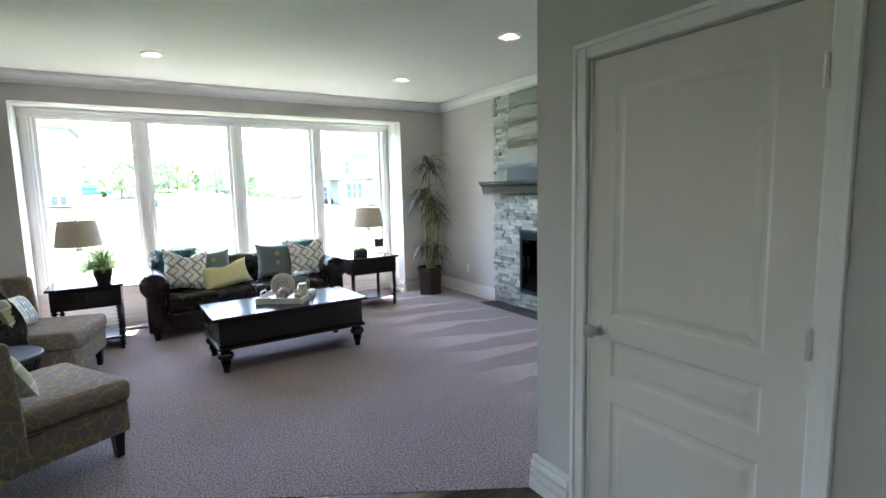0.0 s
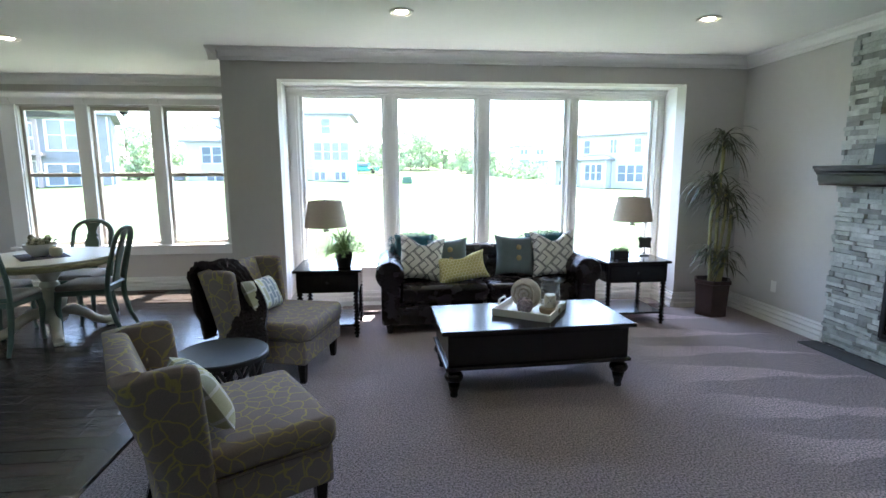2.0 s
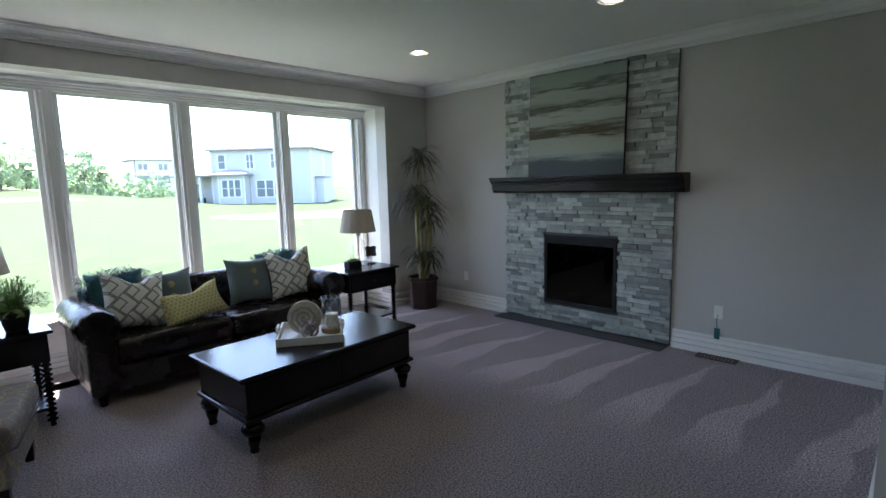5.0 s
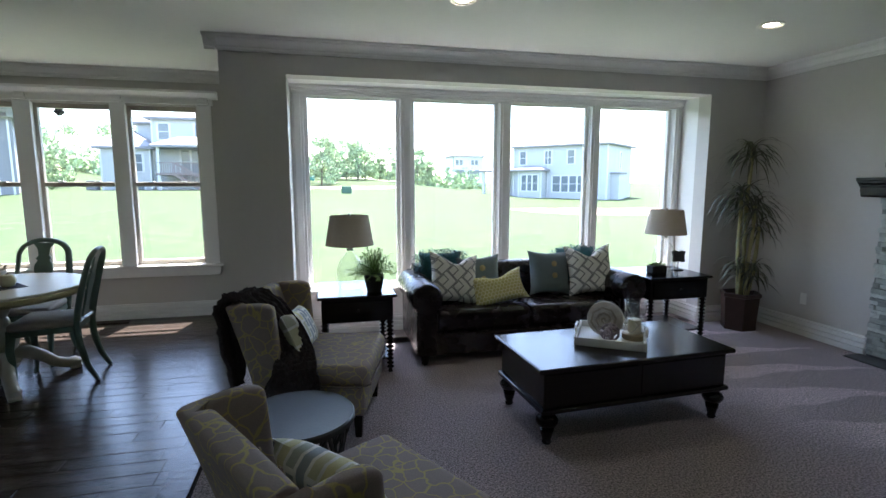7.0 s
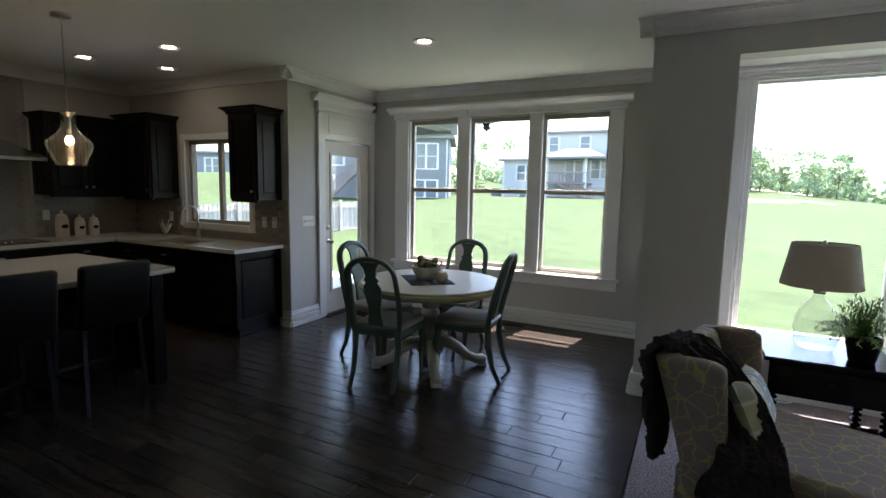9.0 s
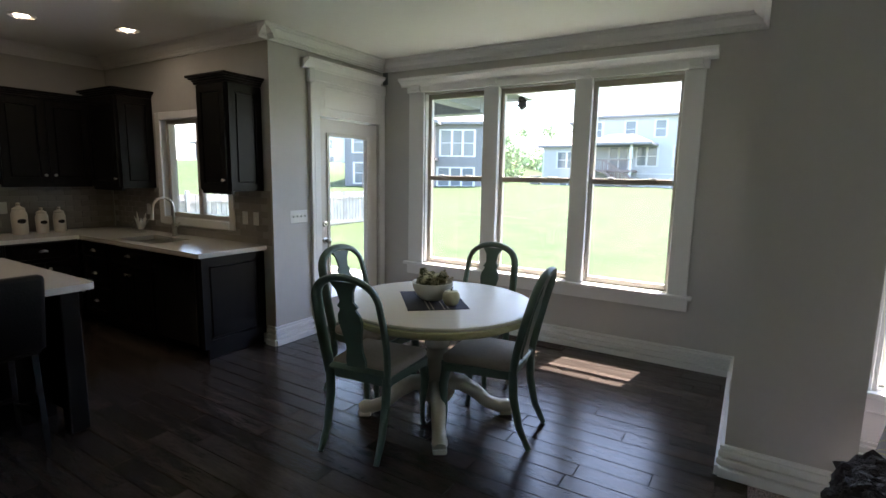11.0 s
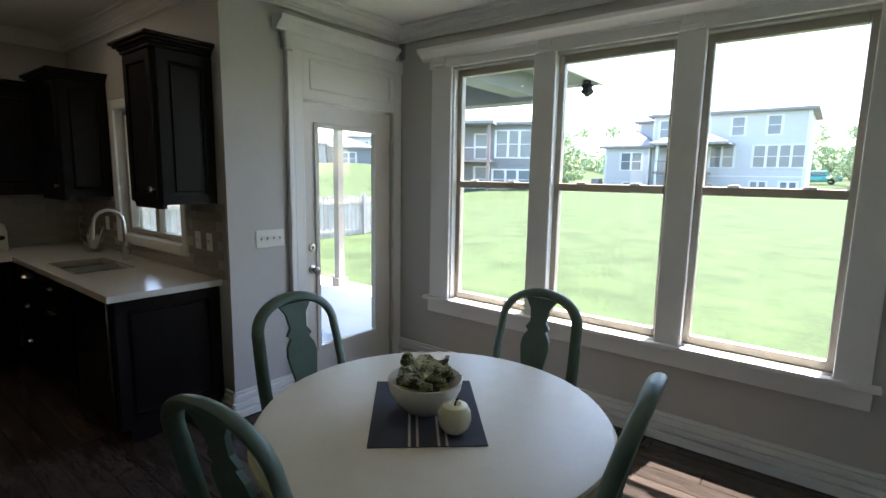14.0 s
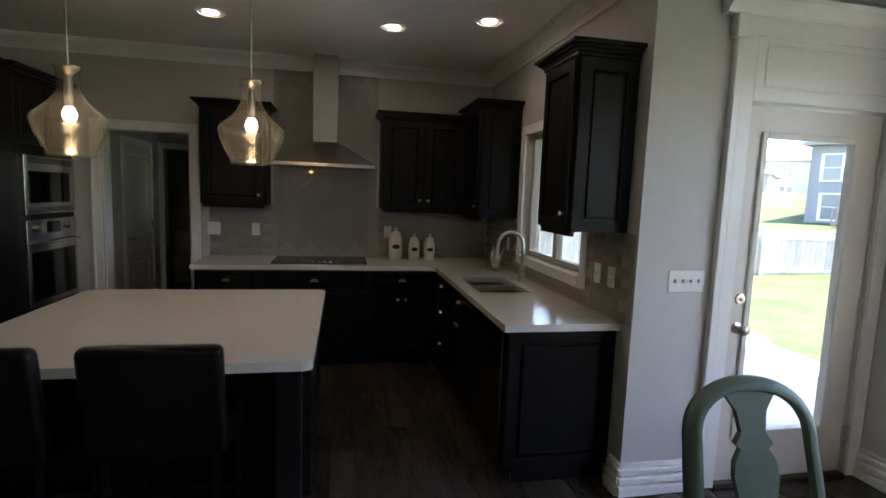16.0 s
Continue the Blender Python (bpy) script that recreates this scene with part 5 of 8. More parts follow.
for z in (0.25, 1.0, 1.78):
    bm = bmesh.new()
    tube(bm, [(W2 + 0.008, -0.012, z - 0.05), (W2 + 0.008, -0.012, z + 0.05)], 0.009, 8)
    box(bm, W2 - 0.008, -0.008, z - 0.05, W2 + 0.026, 0.009, z + 0.05)
    part("hinge", bm, M_NICKEL, gd, "satin nickel hinge")
part("threshold", boxes((-0.01, -0.03, -0.01, W2 + 0.01, 0.15, 0.018), bevel=0.005), M_POT, gd, "dark metal threshold")
bm = bmesh.new()
mD = Matrix.Translation((NOOK_W, 7.43, 0)) @ pose(0, 0, 0, 0, 0, 90)
for r in [(-0.14, -0.024, 0, -0.012, -0.001, 2.39), (W2 + 0.022, -0.024, 0, W2 + 0.105, -0.001, 2.39), (-0.012, -0.022, 2.075, W2 + 0.022, -0.001, 2.39), (-0.15, -0.034, 2.385, W2 + 0.11, -0.001, 2.48)]:
    box(bm, *r, bevel=0.003, seg=1, m=mD)
for r in [(-0.14, -0.036, 0, -0.112, -0.024, 2.39), (-0.118, -0.03, 0, -0.09, -0.024, 2.39), (0.04, -0.03, 2.14, W2 - 0.03, -0.021, 2.155), (0.04, -0.03, 2.335, W2 - 0.03, -0.021, 2.35), (0.04, -0.03, 2.155, 0.055, -0.021, 2.335), (W2 - 0.045, -0.03, 2.155, W2 - 0.03, -0.021, 2.335)]:
    box(bm, *r, bevel=0.004, seg=1, m=mD)
moulding(bm, [(0, 2.475), (0.045, 2.475), (0.05, 2.49), (0.06, 2.5), (0.085, 2.52), (0.105, 2.53), (0.11, 2.555), (0, 2.555)], (NOOK_W + 0.002, 7.21), (NOOK_W + 0.002, NOOK_N - 0.105), (1, 0))
box(bm, -0.165, -0.06, 2.36, -0.1, -0.002, 2.48, bevel=0.012, m=mD)
solid("trim", bm, M_TRIM, "white door casing with a panel and corniced head", "trim")
plate(NOOK_W, 7.15, 1.145, 90, 0.21, "switch", "light_switch")

# ---- dining table ----
M_CREAM = mat("cream table paint", (0.62, 0.59, 0.50), 0.38, 0.05, 10, 0.05, 60)
M_RIMWEAR = mat("worn cream edge", (0.46, 0.44, 0.24), 0.5, 0.15, 12)
TX, TY = -2.745, 6.56
tb = thing("dining_table", "round cream painted pedestal dining table with scrolled feet", "dining table", TX, TY)
bm = bmesh.new()
lathe(bm, [(0.585, 0.737), (0.596, 0.742), (0.599, 0.752), (0.594, 0.76), (0.575, 0.762)], seg=64)
part("tabletop", bm, M_CREAM, tb, "smooth cream painted round top", smooth=True)
bm = bmesh.new()
lathe(bm, [(0.55, 0.68), (0.56, 0.685), (0.575, 0.70), (0.606, 0.708), (0.612, 0.722), (0.61, 0.736), (0.59, 0.74)], seg=64)
part("rim", bm, M_RIMWEAR, tb, "yellowed worn moulded rim", smooth=True)
bm = bmesh.new()
lathe(bm, [(0.10, 0.12), (0.12, 0.16), (0.085, 0.2), (0.075, 0.24), (0.11, 0.28), (0.125, 0.33), (0.115, 0.38), (0.07, 0.42), (0.062, 0.45), (0.08, 0.47), (0.08, 0.49), (0.065, 0.52), (0.09, 0.58), (0.13, 0.62), (0.2, 0.66), (0.22, 0.685)], seg=32)
part("pedestal", bm, M_CREAM, tb, "turned pedestal", smooth=True)
for k in range(4):
    a = radians(35 + 90 * k)
    bm = bmesh.new()
    pts = [(0.06, 0, 0.22), (0.16, 0, 0.215), (0.25, 0, 0.16), (0.33, 0, 0.085), (0.41, 0, 0.055), (0.46, 0, 0.052), (0.49, 0, 0.04)]
    tube(bm, pts, [0.05, 0.052, 0.046, 0.042, 0.042, 0.048, 0.036], 12)
    box(bm, 0.42, -0.04, 0.0, 0.5, 0.04, 0.03, bevel=0.01)
    bmesh.ops.transform(bm, matrix=pose(0, 0, 0, 0, 0, math.degrees(a)), verts=bm.verts)
    part("scroll_foot", bm, M_CREAM, tb, smooth=True)

# ---- dining chairs ----
M_SAGE = mat("dark sage paint", (0.072, 0.122, 0.098), 0.42, 0.15, 10, 0.08, 60)
M_SEATCLOTH = mat("oatmeal seat cloth", (0.33, 0.29, 0.25), 0.9, 0.1, 30, 0.3, 300)


def arch(y_off, w_bot, w_top, z0, z1, n=20):
    """The line of the bent back rail, in the plane of the back: x, z."""
    pts = [(-w_bot / 2, z0)]
    for k in range(1, 6):
        u = k / 6
        pts.append((-(w_bot + (w_top - w_bot) * u) / 2 - 0.012 * math.sin(u * 3.14), z0 + (z1 - 0.17 - z0) * u))
    for k in range(n + 1):
        a = math.pi * (1 - k / n)
        pts.append((w_top / 2 * math.cos(a) * (1 + 0.04 * math.sin(a)), z1 - 0.17 + 0.17 * math.sin(a) ** 0.8))
    return pts + [(-x, z) for x, z in reversed(pts[:6])]


def dining_chair(x, y, turn, label="sage green wooden dining chair with a vase splat and oatmeal seat"):
    """Faces local +y; the origin is under the seat's centre."""
    c = thing("dining_chair", label, "dining chair", x, y, 0, turn, group="chairs round the dining table")
    bm = bmesh.new()
    slab(bm, [(-0.19, -0.2), (0.19, -0.2), (0.235, 0.2), (0.2, 0.235), (-0.2, 0.235), (-0.235, 0.2)], 0.40, 0.445)
    part("seat_frame", bm, M_SAGE, c)
    bm = bmesh.new()
    box(bm, -0.225, -0.205, 0.44, 0.225, 0.225, 0.495, bevel=0.026, seg=3)
    for v in bm.verts:
        v.co.x *= 0.86 + 0.14 * (v.co.y + 0.2) / 0.43
        if v.co.z > 0.46:
            v.co.z += 0.014 * (1 - (v.co.x / 0.24) ** 2)
    part("seat", bm, M_SEATCLOTH, c, "padded oatmeal cloth seat", smooth=True)

    def back_y(z):
        u = max(0.0, z - 0.44) / 0.55
        return -0.205 - 0.13 * u ** 1.25

    bm = bmesh.new()
    pts = arch(0, 0.37, 0.39, 0.43, 1.015)
    tube(bm, [(px, back_y(pz), pz) for px, pz in pts], [0.03 - 0.004 * max(0, (pz - 0.6)) for px, pz in pts], 10, flat=0.66)
    part("back_frame", bm, M_SAGE, c, "bent arched back frame", smooth=True)
    bm = bmesh.new()
    prof = [(0.47, 0.06), (0.53, 0.062), (0.58, 0.05), (0.64, 0.05), (0.70, 0.062), (0.76, 0.074), (0.80, 0.068), (0.835, 0.046), (0.85, 0.062), (0.88, 0.04), (0.94, 0.05), (0.99, 0.085)]
    rows = []
    for z, w in prof:
        yy = back_y(z)
        rows.append([bm.verts.new(p) for p in ((-w, yy - 0.009, z), (w, yy - 0.009, z), (w, yy + 0.009, z), (-w, yy + 0.009, z))])
    for a, b in zip(rows, rows[1:]):
        for q in range(4):
            bm.faces.new((a[q], a[(q + 1) % 4], b[(q + 1) % 4], b[q]))
    bm.faces.new(rows[0][::-1])
    bm.faces.new(rows[-1])
    part("splat", bm, M_SAGE, c, "vase shaped splat")
    bm = bmesh.new()
    tube(bm, [(-0.18, back_y(0.47), 0.47), (0, back_y(0.47) - 0.006, 0.475), (0.18, back_y(0.47), 0.47)], 0.022, 8, flat=0.7)
    part("back_rail", bm, M_SAGE, c, smooth=True)
    for s in (-1, 1):
        bm = bmesh.new()
        tube(bm, [(s * 0.2, 0.2, 0.42), (s * 0.212, 0.215, 0.3), (s * 0.2, 0.205, 0.14), (s * 0.2, 0.21, 0.03), (s * 0.205, 0.22, 0.0)], [0.03, 0.027, 0.018, 0.014, 0.02], 10)
        part("front_leg", bm, M_SAGE, c, smooth=True)
        bm = bmesh.new()
        tube(bm, [(s * 0.185, -0.205, 0.46), (s * 0.18, -0.21, 0.3), (s * 0.178, -0.25, 0.12), (s * 0.18, -0.31, 0.0)], [0.026, 0.025, 0.021, 0.016], 10)
        part("rear_leg", bm, M_SAGE, c, smooth=True)
    return c


dining_chair(-2.91, 6.16, 8)
dining_chair(-2.40, 6.62, 97)
dining_chair(-3.29, 6.59, -93)
dining_chair(-2.79, 7.12, 182)

# ---- on the dining table ----
mt = thing("placemat", "navy placemat with pale stripes on the dining table", "placemat", -2.772, 6.54, 0.7625, 42)
part("cloth", boxes((-0.183, -0.243, 0, 0.183, 0.243, 0.003)), mat("navy weave", (0.035, 0.04, 0.06), 0.9, 0.15, 40, 0.3, 300), mt)
for k, x in enumerate((-0.06, -0.035, 0.03, 0.055)):
    part("stripe", boxes((x, -0.243, 0.003, x + 0.008, 0.243, 0.0036)), mat("stripe weave", (0.36, 0.34, 0.33), 0.9) if k == 0 else bpy.data.materials["stripe weave"], mt, "pale woven stripe")
bw = thing("fruit_bowl", "white fluted bowl filled with variegated green leaves", "bowl", -2.775, 6.54, 0.766)
bm = bmesh.new()
n = 48
rows = [(0.05, 0.0), (0.07, 0.006), (0.1, 0.04), (0.122, 0.08), (0.13, 0.115), (0.126, 0.117), (0.116, 0.08), (0.09, 0.035), (0.0005, 0.02)]
rings = [[bm.verts.new(((r + (0.002 * math.cos(24 * 2 * math.pi * k / n) if 0.06 < r < 0.125 and i < 4 else 0)) * math.cos(2 * math.pi * k / n), (r + (0.002 * math.cos(24 * 2 * math.pi * k / n) if i < 4 else 0)) * math.sin(2 * math.pi * k / n), z)) for k in range(n)] for i, (r, z) in enumerate(rows)]
for a, b in zip(rings, rings[1:]):
    for k in range(n):
        bm.faces.new((a[k], a[(k + 1) % n], b[(k + 1) % n], b[k]))
bm.faces.new(rings[0][::-1])
part("bowl", bm, M_WHITE, bw, smooth=True)
M_VAR = mat("variegated leaf", (0.56, 0.55, 0.40), 0.6, 0.8, 22, 0.3, 60, rand=0.3, island=True)
for n in M_VAR.node_tree.nodes:
    if n.bl_idname == "ShaderNodeValToRGB":
        n.color_ramp.elements[0].position, n.color_ramp.elements[1].position = 0.44, 0.54
        n.color_ramp.elements[0].color, n.color_ramp.elements[1].color = (0.07, 0.085, 0.035, 1), (0.68, 0.66, 0.50, 1)
M_INSIDE = mat("yellow glaze", (0.45, 0.40, 0.10), 0.4, 0.2, 12)
bm = bmesh.new()
lathe(bm, [(0.085, 0.045), (0.1, 0.06), (0.02, 0.075)], seg=24)
part("filling", bm, M_INSIDE, bw, "yellow green moss")
R = random.Random(21)
for k in range(20):
    bm = bmesh.new()
    a, e_ = R.uniform(0, 6.283), R.uniform(0.7, 1.5)
    ln, wd, tw = R.uniform(0.09, 0.15), R.uniform(0.045, 0.075), R.uniform(-1.2, 1.2)
    out = Vector((math.cos(a) * math.cos(e_), math.sin(a) * math.cos(e_), math.sin(e_)))
    side = out.cross(Vector((0, 0, 1))).normalized()
    rows = []
    for u in range(6):
        f = u / 5
        sd = (Matrix.Rotation(tw * f, 3, out) @ side) * wd * (0.25 + 1.1 * math.sin(math.pi * min(1, f * 0.8 + 0.12))) * 0.5
        mid = Vector((0.045 * math.cos(a), 0.045 * math.sin(a), 0.075)) + out * ln * f + Vector((0, 0, -0.012 * f * f))
        crimp = out.cross(sd).normalized() * 0.008 * math.sin(u * 2.3 + k)
        rows.append([bm.verts.new(mid - sd + crimp), bm.verts.new(mid - crimp * 0.8), bm.verts.new(mid + sd + crimp)])
    for p0, p1 in zip(rows, rows[1:]):
        for q in range(2):
            bm.faces.new((p0[q], p0[q + 1], p1[q + 1], p1[q]))
    bmesh.ops.solidify(bm, geom=bm.faces[:], thickness=0.0012)
    part("leaf", bm, M_VAR, bw, "crumpled cream and green leaf", smooth=True)
ap = thing("ceramic_apple", "cream ceramic apple with a dark stem", "ornament", -2.605, 6.485, 0.766)
bm = bmesh.new()
lathe(bm, [(0.012, 0.0), (0.028, 0.002), (0.042, 0.018), (0.047, 0.04), (0.045, 0.06), (0.035, 0.077), (0.018, 0.082), (0.004, 0.074)], seg=24)
part("body", bm, mat("cream glaze", (0.60, 0.58, 0.42), 0.15, 0.1, 20), ap, smooth=True)
ap.matrix_world = ap.matrix_world @ Matrix.Scale(1.14, 4)
bm = bmesh.new()
tube(bm, [(0, 0, 0.072), (0.003, 0, 0.088), (0.012, 0, 0.1)], 0.0025, 6)
part("stem", bm, M_BLACK, ap, "dark stem")


# ---- kitchen ----
CT = 0.9
M_TILE = mat("glazed tile", (0.29, 0.272, 0.25), 0.07, 0.05, 5, 0.55, 14, rand=0.04, coat=0.5)
M_GROUT = mat("tile grout", (0.30, 0.282, 0.26), 0.5, 0.05)
M_DARKGLASS = mat("black glass", (0.004, 0.004, 0.004), 0.06, 0.1)


def knob(parent, x, y, z, m=None, cup=False):
    """A small nickel knob or cup pull; local -y is out."""
    bm = bmesh.new()
    if cup:
        for k in range(8):
            a0, a1 = math.pi * k / 8, math.pi * (k + 1) / 8
            lo = [bm.verts.new((0.038 * math.cos(a), yy, 0.026 * math.sin(a))) for a, yy in ((a0, 0), (a1, 0))]
            hi = [bm.verts.new((0.032 * math.cos(a), -0.022, 0.02 * math.sin(a))) for a in (a0, a1)]
            bm.faces.new((lo[0], lo[1], hi[1], hi[0]))
            c = bm.verts.new((0, -0.024, 0.004))
            bm.faces.new((hi[0], hi[1], c))
    else:
        lathe(bm, [(0.007, 0), (0.006, 0.012), (0.014, 0.018), (0.015, 0.026), (0.006, 0.03)], seg=12, m=pose(0, 0, 0, 90, 0, 0))
    bmesh.ops.transform(bm, matrix=Matrix.Translation((x, y, z)), verts=bm.verts)
    part("handle", bm, M_NICKEL, parent, "nickel cup pull" if cup else "nickel knob", smooth=True)


def front(parent, name, x0, z0, x1, z1, y, pull=None, cup=False):
    """A framed, raised panel door or drawer front in the plane y."""
    f = 0.055 if z1 - z0 > 0.25 else 0.03
    d = part(name, ring_frame(bmesh.new(), x0, z0, x1, z1, f, y - 0.02, y), M_CAB, parent)
    part("panel", boxes((x0 + f + 0.008, y - 0.016, z0 + f + 0.008, x1 - f - 0.008, y - 0.002, z1 - f - 0.008), bevel=0.007, seg=1), M_CAB, d)
    if pull:
        knob(d, pull[0], y - 0.02, pull[1], cup=cup)
    return d


def base_unit(name, label, x, y, turn, w, layout, depth=0.6, cat="cabinet"):
    """Origin at the unit's back left foot seen from the front; local -y is the front."""
    u = thing(name, label, cat, x, y, 0, turn, group="kitchen base cabinets")
    part("body", boxes((0.002, -depth, 0.1, w - 0.002, -0.004, 0.855)), M_CAB, u)
    part("toe_kick", boxes((0.002, -depth + 0.06, 0.0, w - 0.002, -0.004, 0.1)), M_CAB, u)
    if layout == "drawers":
        for a, b in ((0.12, 0.40), (0.41, 0.66), (0.67, 0.845)):
            front(u, "drawer", 0.015, a, w - 0.015, b, -depth, (w / 2, (a + b) / 2), True)
    elif layout == "doors":
        front(u, "drawer", 0.015, 0.67, w - 0.015, 0.845, -depth, (w / 2, 0.76), True)
        front(u, "door", 0.015, 0.12, w / 2 - 0.004, 0.66, -depth, (w / 2 - 0.035, 0.6))
        front(u, "door", w / 2 + 0.004, 0.12, w - 0.015, 0.66, -depth, (w / 2 + 0.035, 0.6))
    elif layout == "door":
        front(u, "drawer", 0.015, 0.67, w - 0.015, 0.845, -depth, (w / 2, 0.76))
        front(u, "door", 0.015, 0.12, w - 0.015, 0.66, -depth, (w - 0.06, 0.6))
    return u


# west run: fronts face east (turn 90 takes -y to +x)
for y0, w, lay in [(4.21, 0.5, "doors"), (4.71, 0.92, "drawers"), (5.63, 0.59, "doors")]:
    base_unit("base_cabinet", "dark stained kitchen base cabinet with nickel pulls", KIT_W, y0, 90, w, lay)
# north run: fronts face south
for x0, w, lay in [(-6.74, 0.5, "drawers"), (-6.24, 0.78, "doors")]:
    base_unit("base_cabinet", "dark stained kitchen base cabinet with nickel pulls", x0, KIT_N, 0, w, lay)
dw = thing("dishwasher", "black dishwasher under the counter, beside the end panel", "dishwasher", -5.45, KIT_N)
part("body", boxes((0.005, -0.58, 0.1, 0.62, -0.01, 0.855)), M_BLACK, dw)
part("door", boxes((0.005, -0.615, 0.12, 0.62, -0.58, 0.75), bevel=0.004), mat("black appliance", (0.008, 0.008, 0.009), 0.25, 0.1), dw)
part("control_strip", boxes((0.005, -0.62, 0.755, 0.62, -0.58, 0.85), bevel=0.004), M_DARKGLASS, dw)
part("handle", boxes((0.05, -0.632, 0.738, 0.575, -0.616, 0.752), bevel=0.004), M_DARKGLASS, dw, "slim black pull edge")
part("door_edge", boxes((0.613, -0.626, 0.12, 0.623, -0.612, 0.85)), M_STEEL, dw, "bright steel edge of the door")
ep = thing("cabinet_end_panel", "dark stained raised end panel of the counter run", "cabinet panel", -4.83, KIT_N - 0.004)
part("panel_core", boxes((0.0, -0.6, 0.1, 0.04, 0, 0.855)), M_CAB, ep)
part("toe_kick", boxes((0.0, -0.54, 0, 0.02, 0, 0.1)), M_CAB, ep)
bm = ring_frame(bmesh.new(), 0.0, 0.1, 0.6, 0.855, 0.065, -0.02, 0.0)
bmesh.ops.transform(bm, matrix=Matrix.Translation((0.04, -0.6, 0)) @ pose(0, 0, 0, 0, 0, 90), verts=bm.verts)
part("panel_frame", bm, M_CAB, ep)
part("raised_panel", boxes((0.04, -0.525, 0.178, 0.055, -0.075, 0.777), bevel=0.01, seg=1), M_CAB, ep)
# countertop with the sink cut out
M_SINK = mat("satin sink steel", (0.62, 0.60, 0.57), 0.5, 0.08, 30.0, metal=0.8)
SX0, SX1, SY0, SY1 = -6.2, -5.56, 6.31, 6.67
top = thing("countertop", "pale quartz countertop, L shaped, with an undermount sink", "countertop", 0, 0)
F = 6.215
bm = boxes((KIT_W + 0.002, 4.19, CT - 0.038, KIT_W + 0.65, F, CT), (KIT_W + 0.002, F, CT - 0.038, SX0, KIT_N - 0.002, CT), (SX1, F, CT - 0.038, -4.735, KIT_N - 0.002, CT), (SX0, F, CT - 0.038, SX1, SY0, CT), (SX0, SY1, CT - 0.038, SX1, KIT_N - 0.002, CT))
part("slab", bm, M_QUARTZ, top, weld=True)
snk = thing("kitchen_sink", "stainless double bowl undermount sink", "sink", 0, 0, CT)
for a, b in ((SX0 + 0.005, -5.9), (-5.88, SX1 - 0.005)):
    bm = bmesh.new()
    for r in [(a, SY0 + 0.005, -0.2, b, SY1 - 0.005, -0.19), (a, SY0 + 0.005, -0.19, a + 0.006, SY1 - 0.005, -0.012), (b - 0.006, SY0 + 0.005, -0.19, b, SY1 - 0.005, -0.012), (a + 0.006, SY0 + 0.005, -0.19, b - 0.006, SY0 + 0.011, -0.012), (a + 0.006, SY1 - 0.011, -0.19, b - 0.006, SY1 - 0.005, -0.012)]:
        box(bm, *r)
    bowl = part("bowl", bm, M_SINK, snk)
    bm = bmesh.new()
    lathe(bm, [(0.04, 0), (0.04, 0.004), (0.03, 0.002)], (a + b) / 2, (SY0 + SY1) / 2, -0.19, 16)
    part("drain", bm, M_STEEL, bowl, smooth=True)
fa = thing("kitchen_faucet", "brushed nickel gooseneck pull down faucet", "faucet", -5.98, 6.755, CT)
bm = bmesh.new()
lathe(bm, [(0.03, 0), (0.03, 0.012), (0.024, 0.018), (0.022, 0.12), (0.018, 0.13)], seg=16)
part("body", bm, M_NICKEL, fa, smooth=True)
bm = bmesh.new()
tube(bm, [(0, 0, 0.12), (0, 0, 0.28)] + [(0, -0.1 + 0.1 * math.cos(a * math.pi / 8), 0.28 + 0.1 * math.sin(a * math.pi / 8)) for a in range(1, 8)] + [(0, -0.205, 0.26)], 0.013, 10)
part("neck", bm, M_NICKEL, fa, smooth=True)
bm = bmesh.new()
tube(bm, [(0, -0.203, 0.27), (0, -0.208, 0.22), (0, -0.215, 0.17)], [0.014, 0.017, 0.02], 10)
part("spray_head", bm, M_NICKEL, fa, smooth=True)
bm = bmesh.new()
tube(bm, [(0.02, 0, 0.09), (0.05, 0, 0.1), (0.1, 0, 0.14)], [0.009, 0.008, 0.006], 8)
part("lever", bm, M_NICKEL, fa, smooth=True)
ck = thing("cooktop", "black glass cooktop set in the counter", "cooktop", -7.03, 5.21, CT)
part("glass_plate", boxes((-0.25, -0.41, 0, 0.24, 0.41, 0.008), bevel=0.003, seg=1), M_DARKGLASS, ck)
for k in range(4):
    bm = bmesh.new()
    lathe(bm, [(0.018, 0), (0.017, 0.02), (0.01, 0.024)], 0.19, -0.06 + 0.05 * k, 0.008, 12)
    part("control_knob", bm, M_STEEL, ck, smooth=True)
hd = thing("range_hood", "stainless steel chimney range hood over the cooktop", "range hood", KIT_W + 0.008, 5.235, 0)
part("lip", boxes((0, -0.44, 1.74, 0.49, 0.44, 1.775), bevel=0.003, seg=1), M_STEEL, hd)
bm = bmesh.new()
lo = [bm.verts.new(p) for p in ((0, -0.44, 1.775), (0.49, -0.44, 1.775), (0.49, 0.44, 1.775), (0, 0.44, 1.775))]
hi = [bm.verts.new(p) for p in ((0, -0.115, 1.97), (0.255, -0.115, 1.97), (0.255, 0.115, 1.97), (0, 0.115, 1.97))]
for q in range(4):
    bm.faces.new((lo[q], lo[(q + 1) % 4], hi[(q + 1) % 4], hi[q]))
bm.faces.new(hi)
part("canopy", bm, M_STEEL, hd, "pyramid canopy")
part("chimney", boxes((0.0, -0.11, 1.97, 0.25, 0.11, 2.735), bevel=0.003, seg=1), M_STEEL, hd)


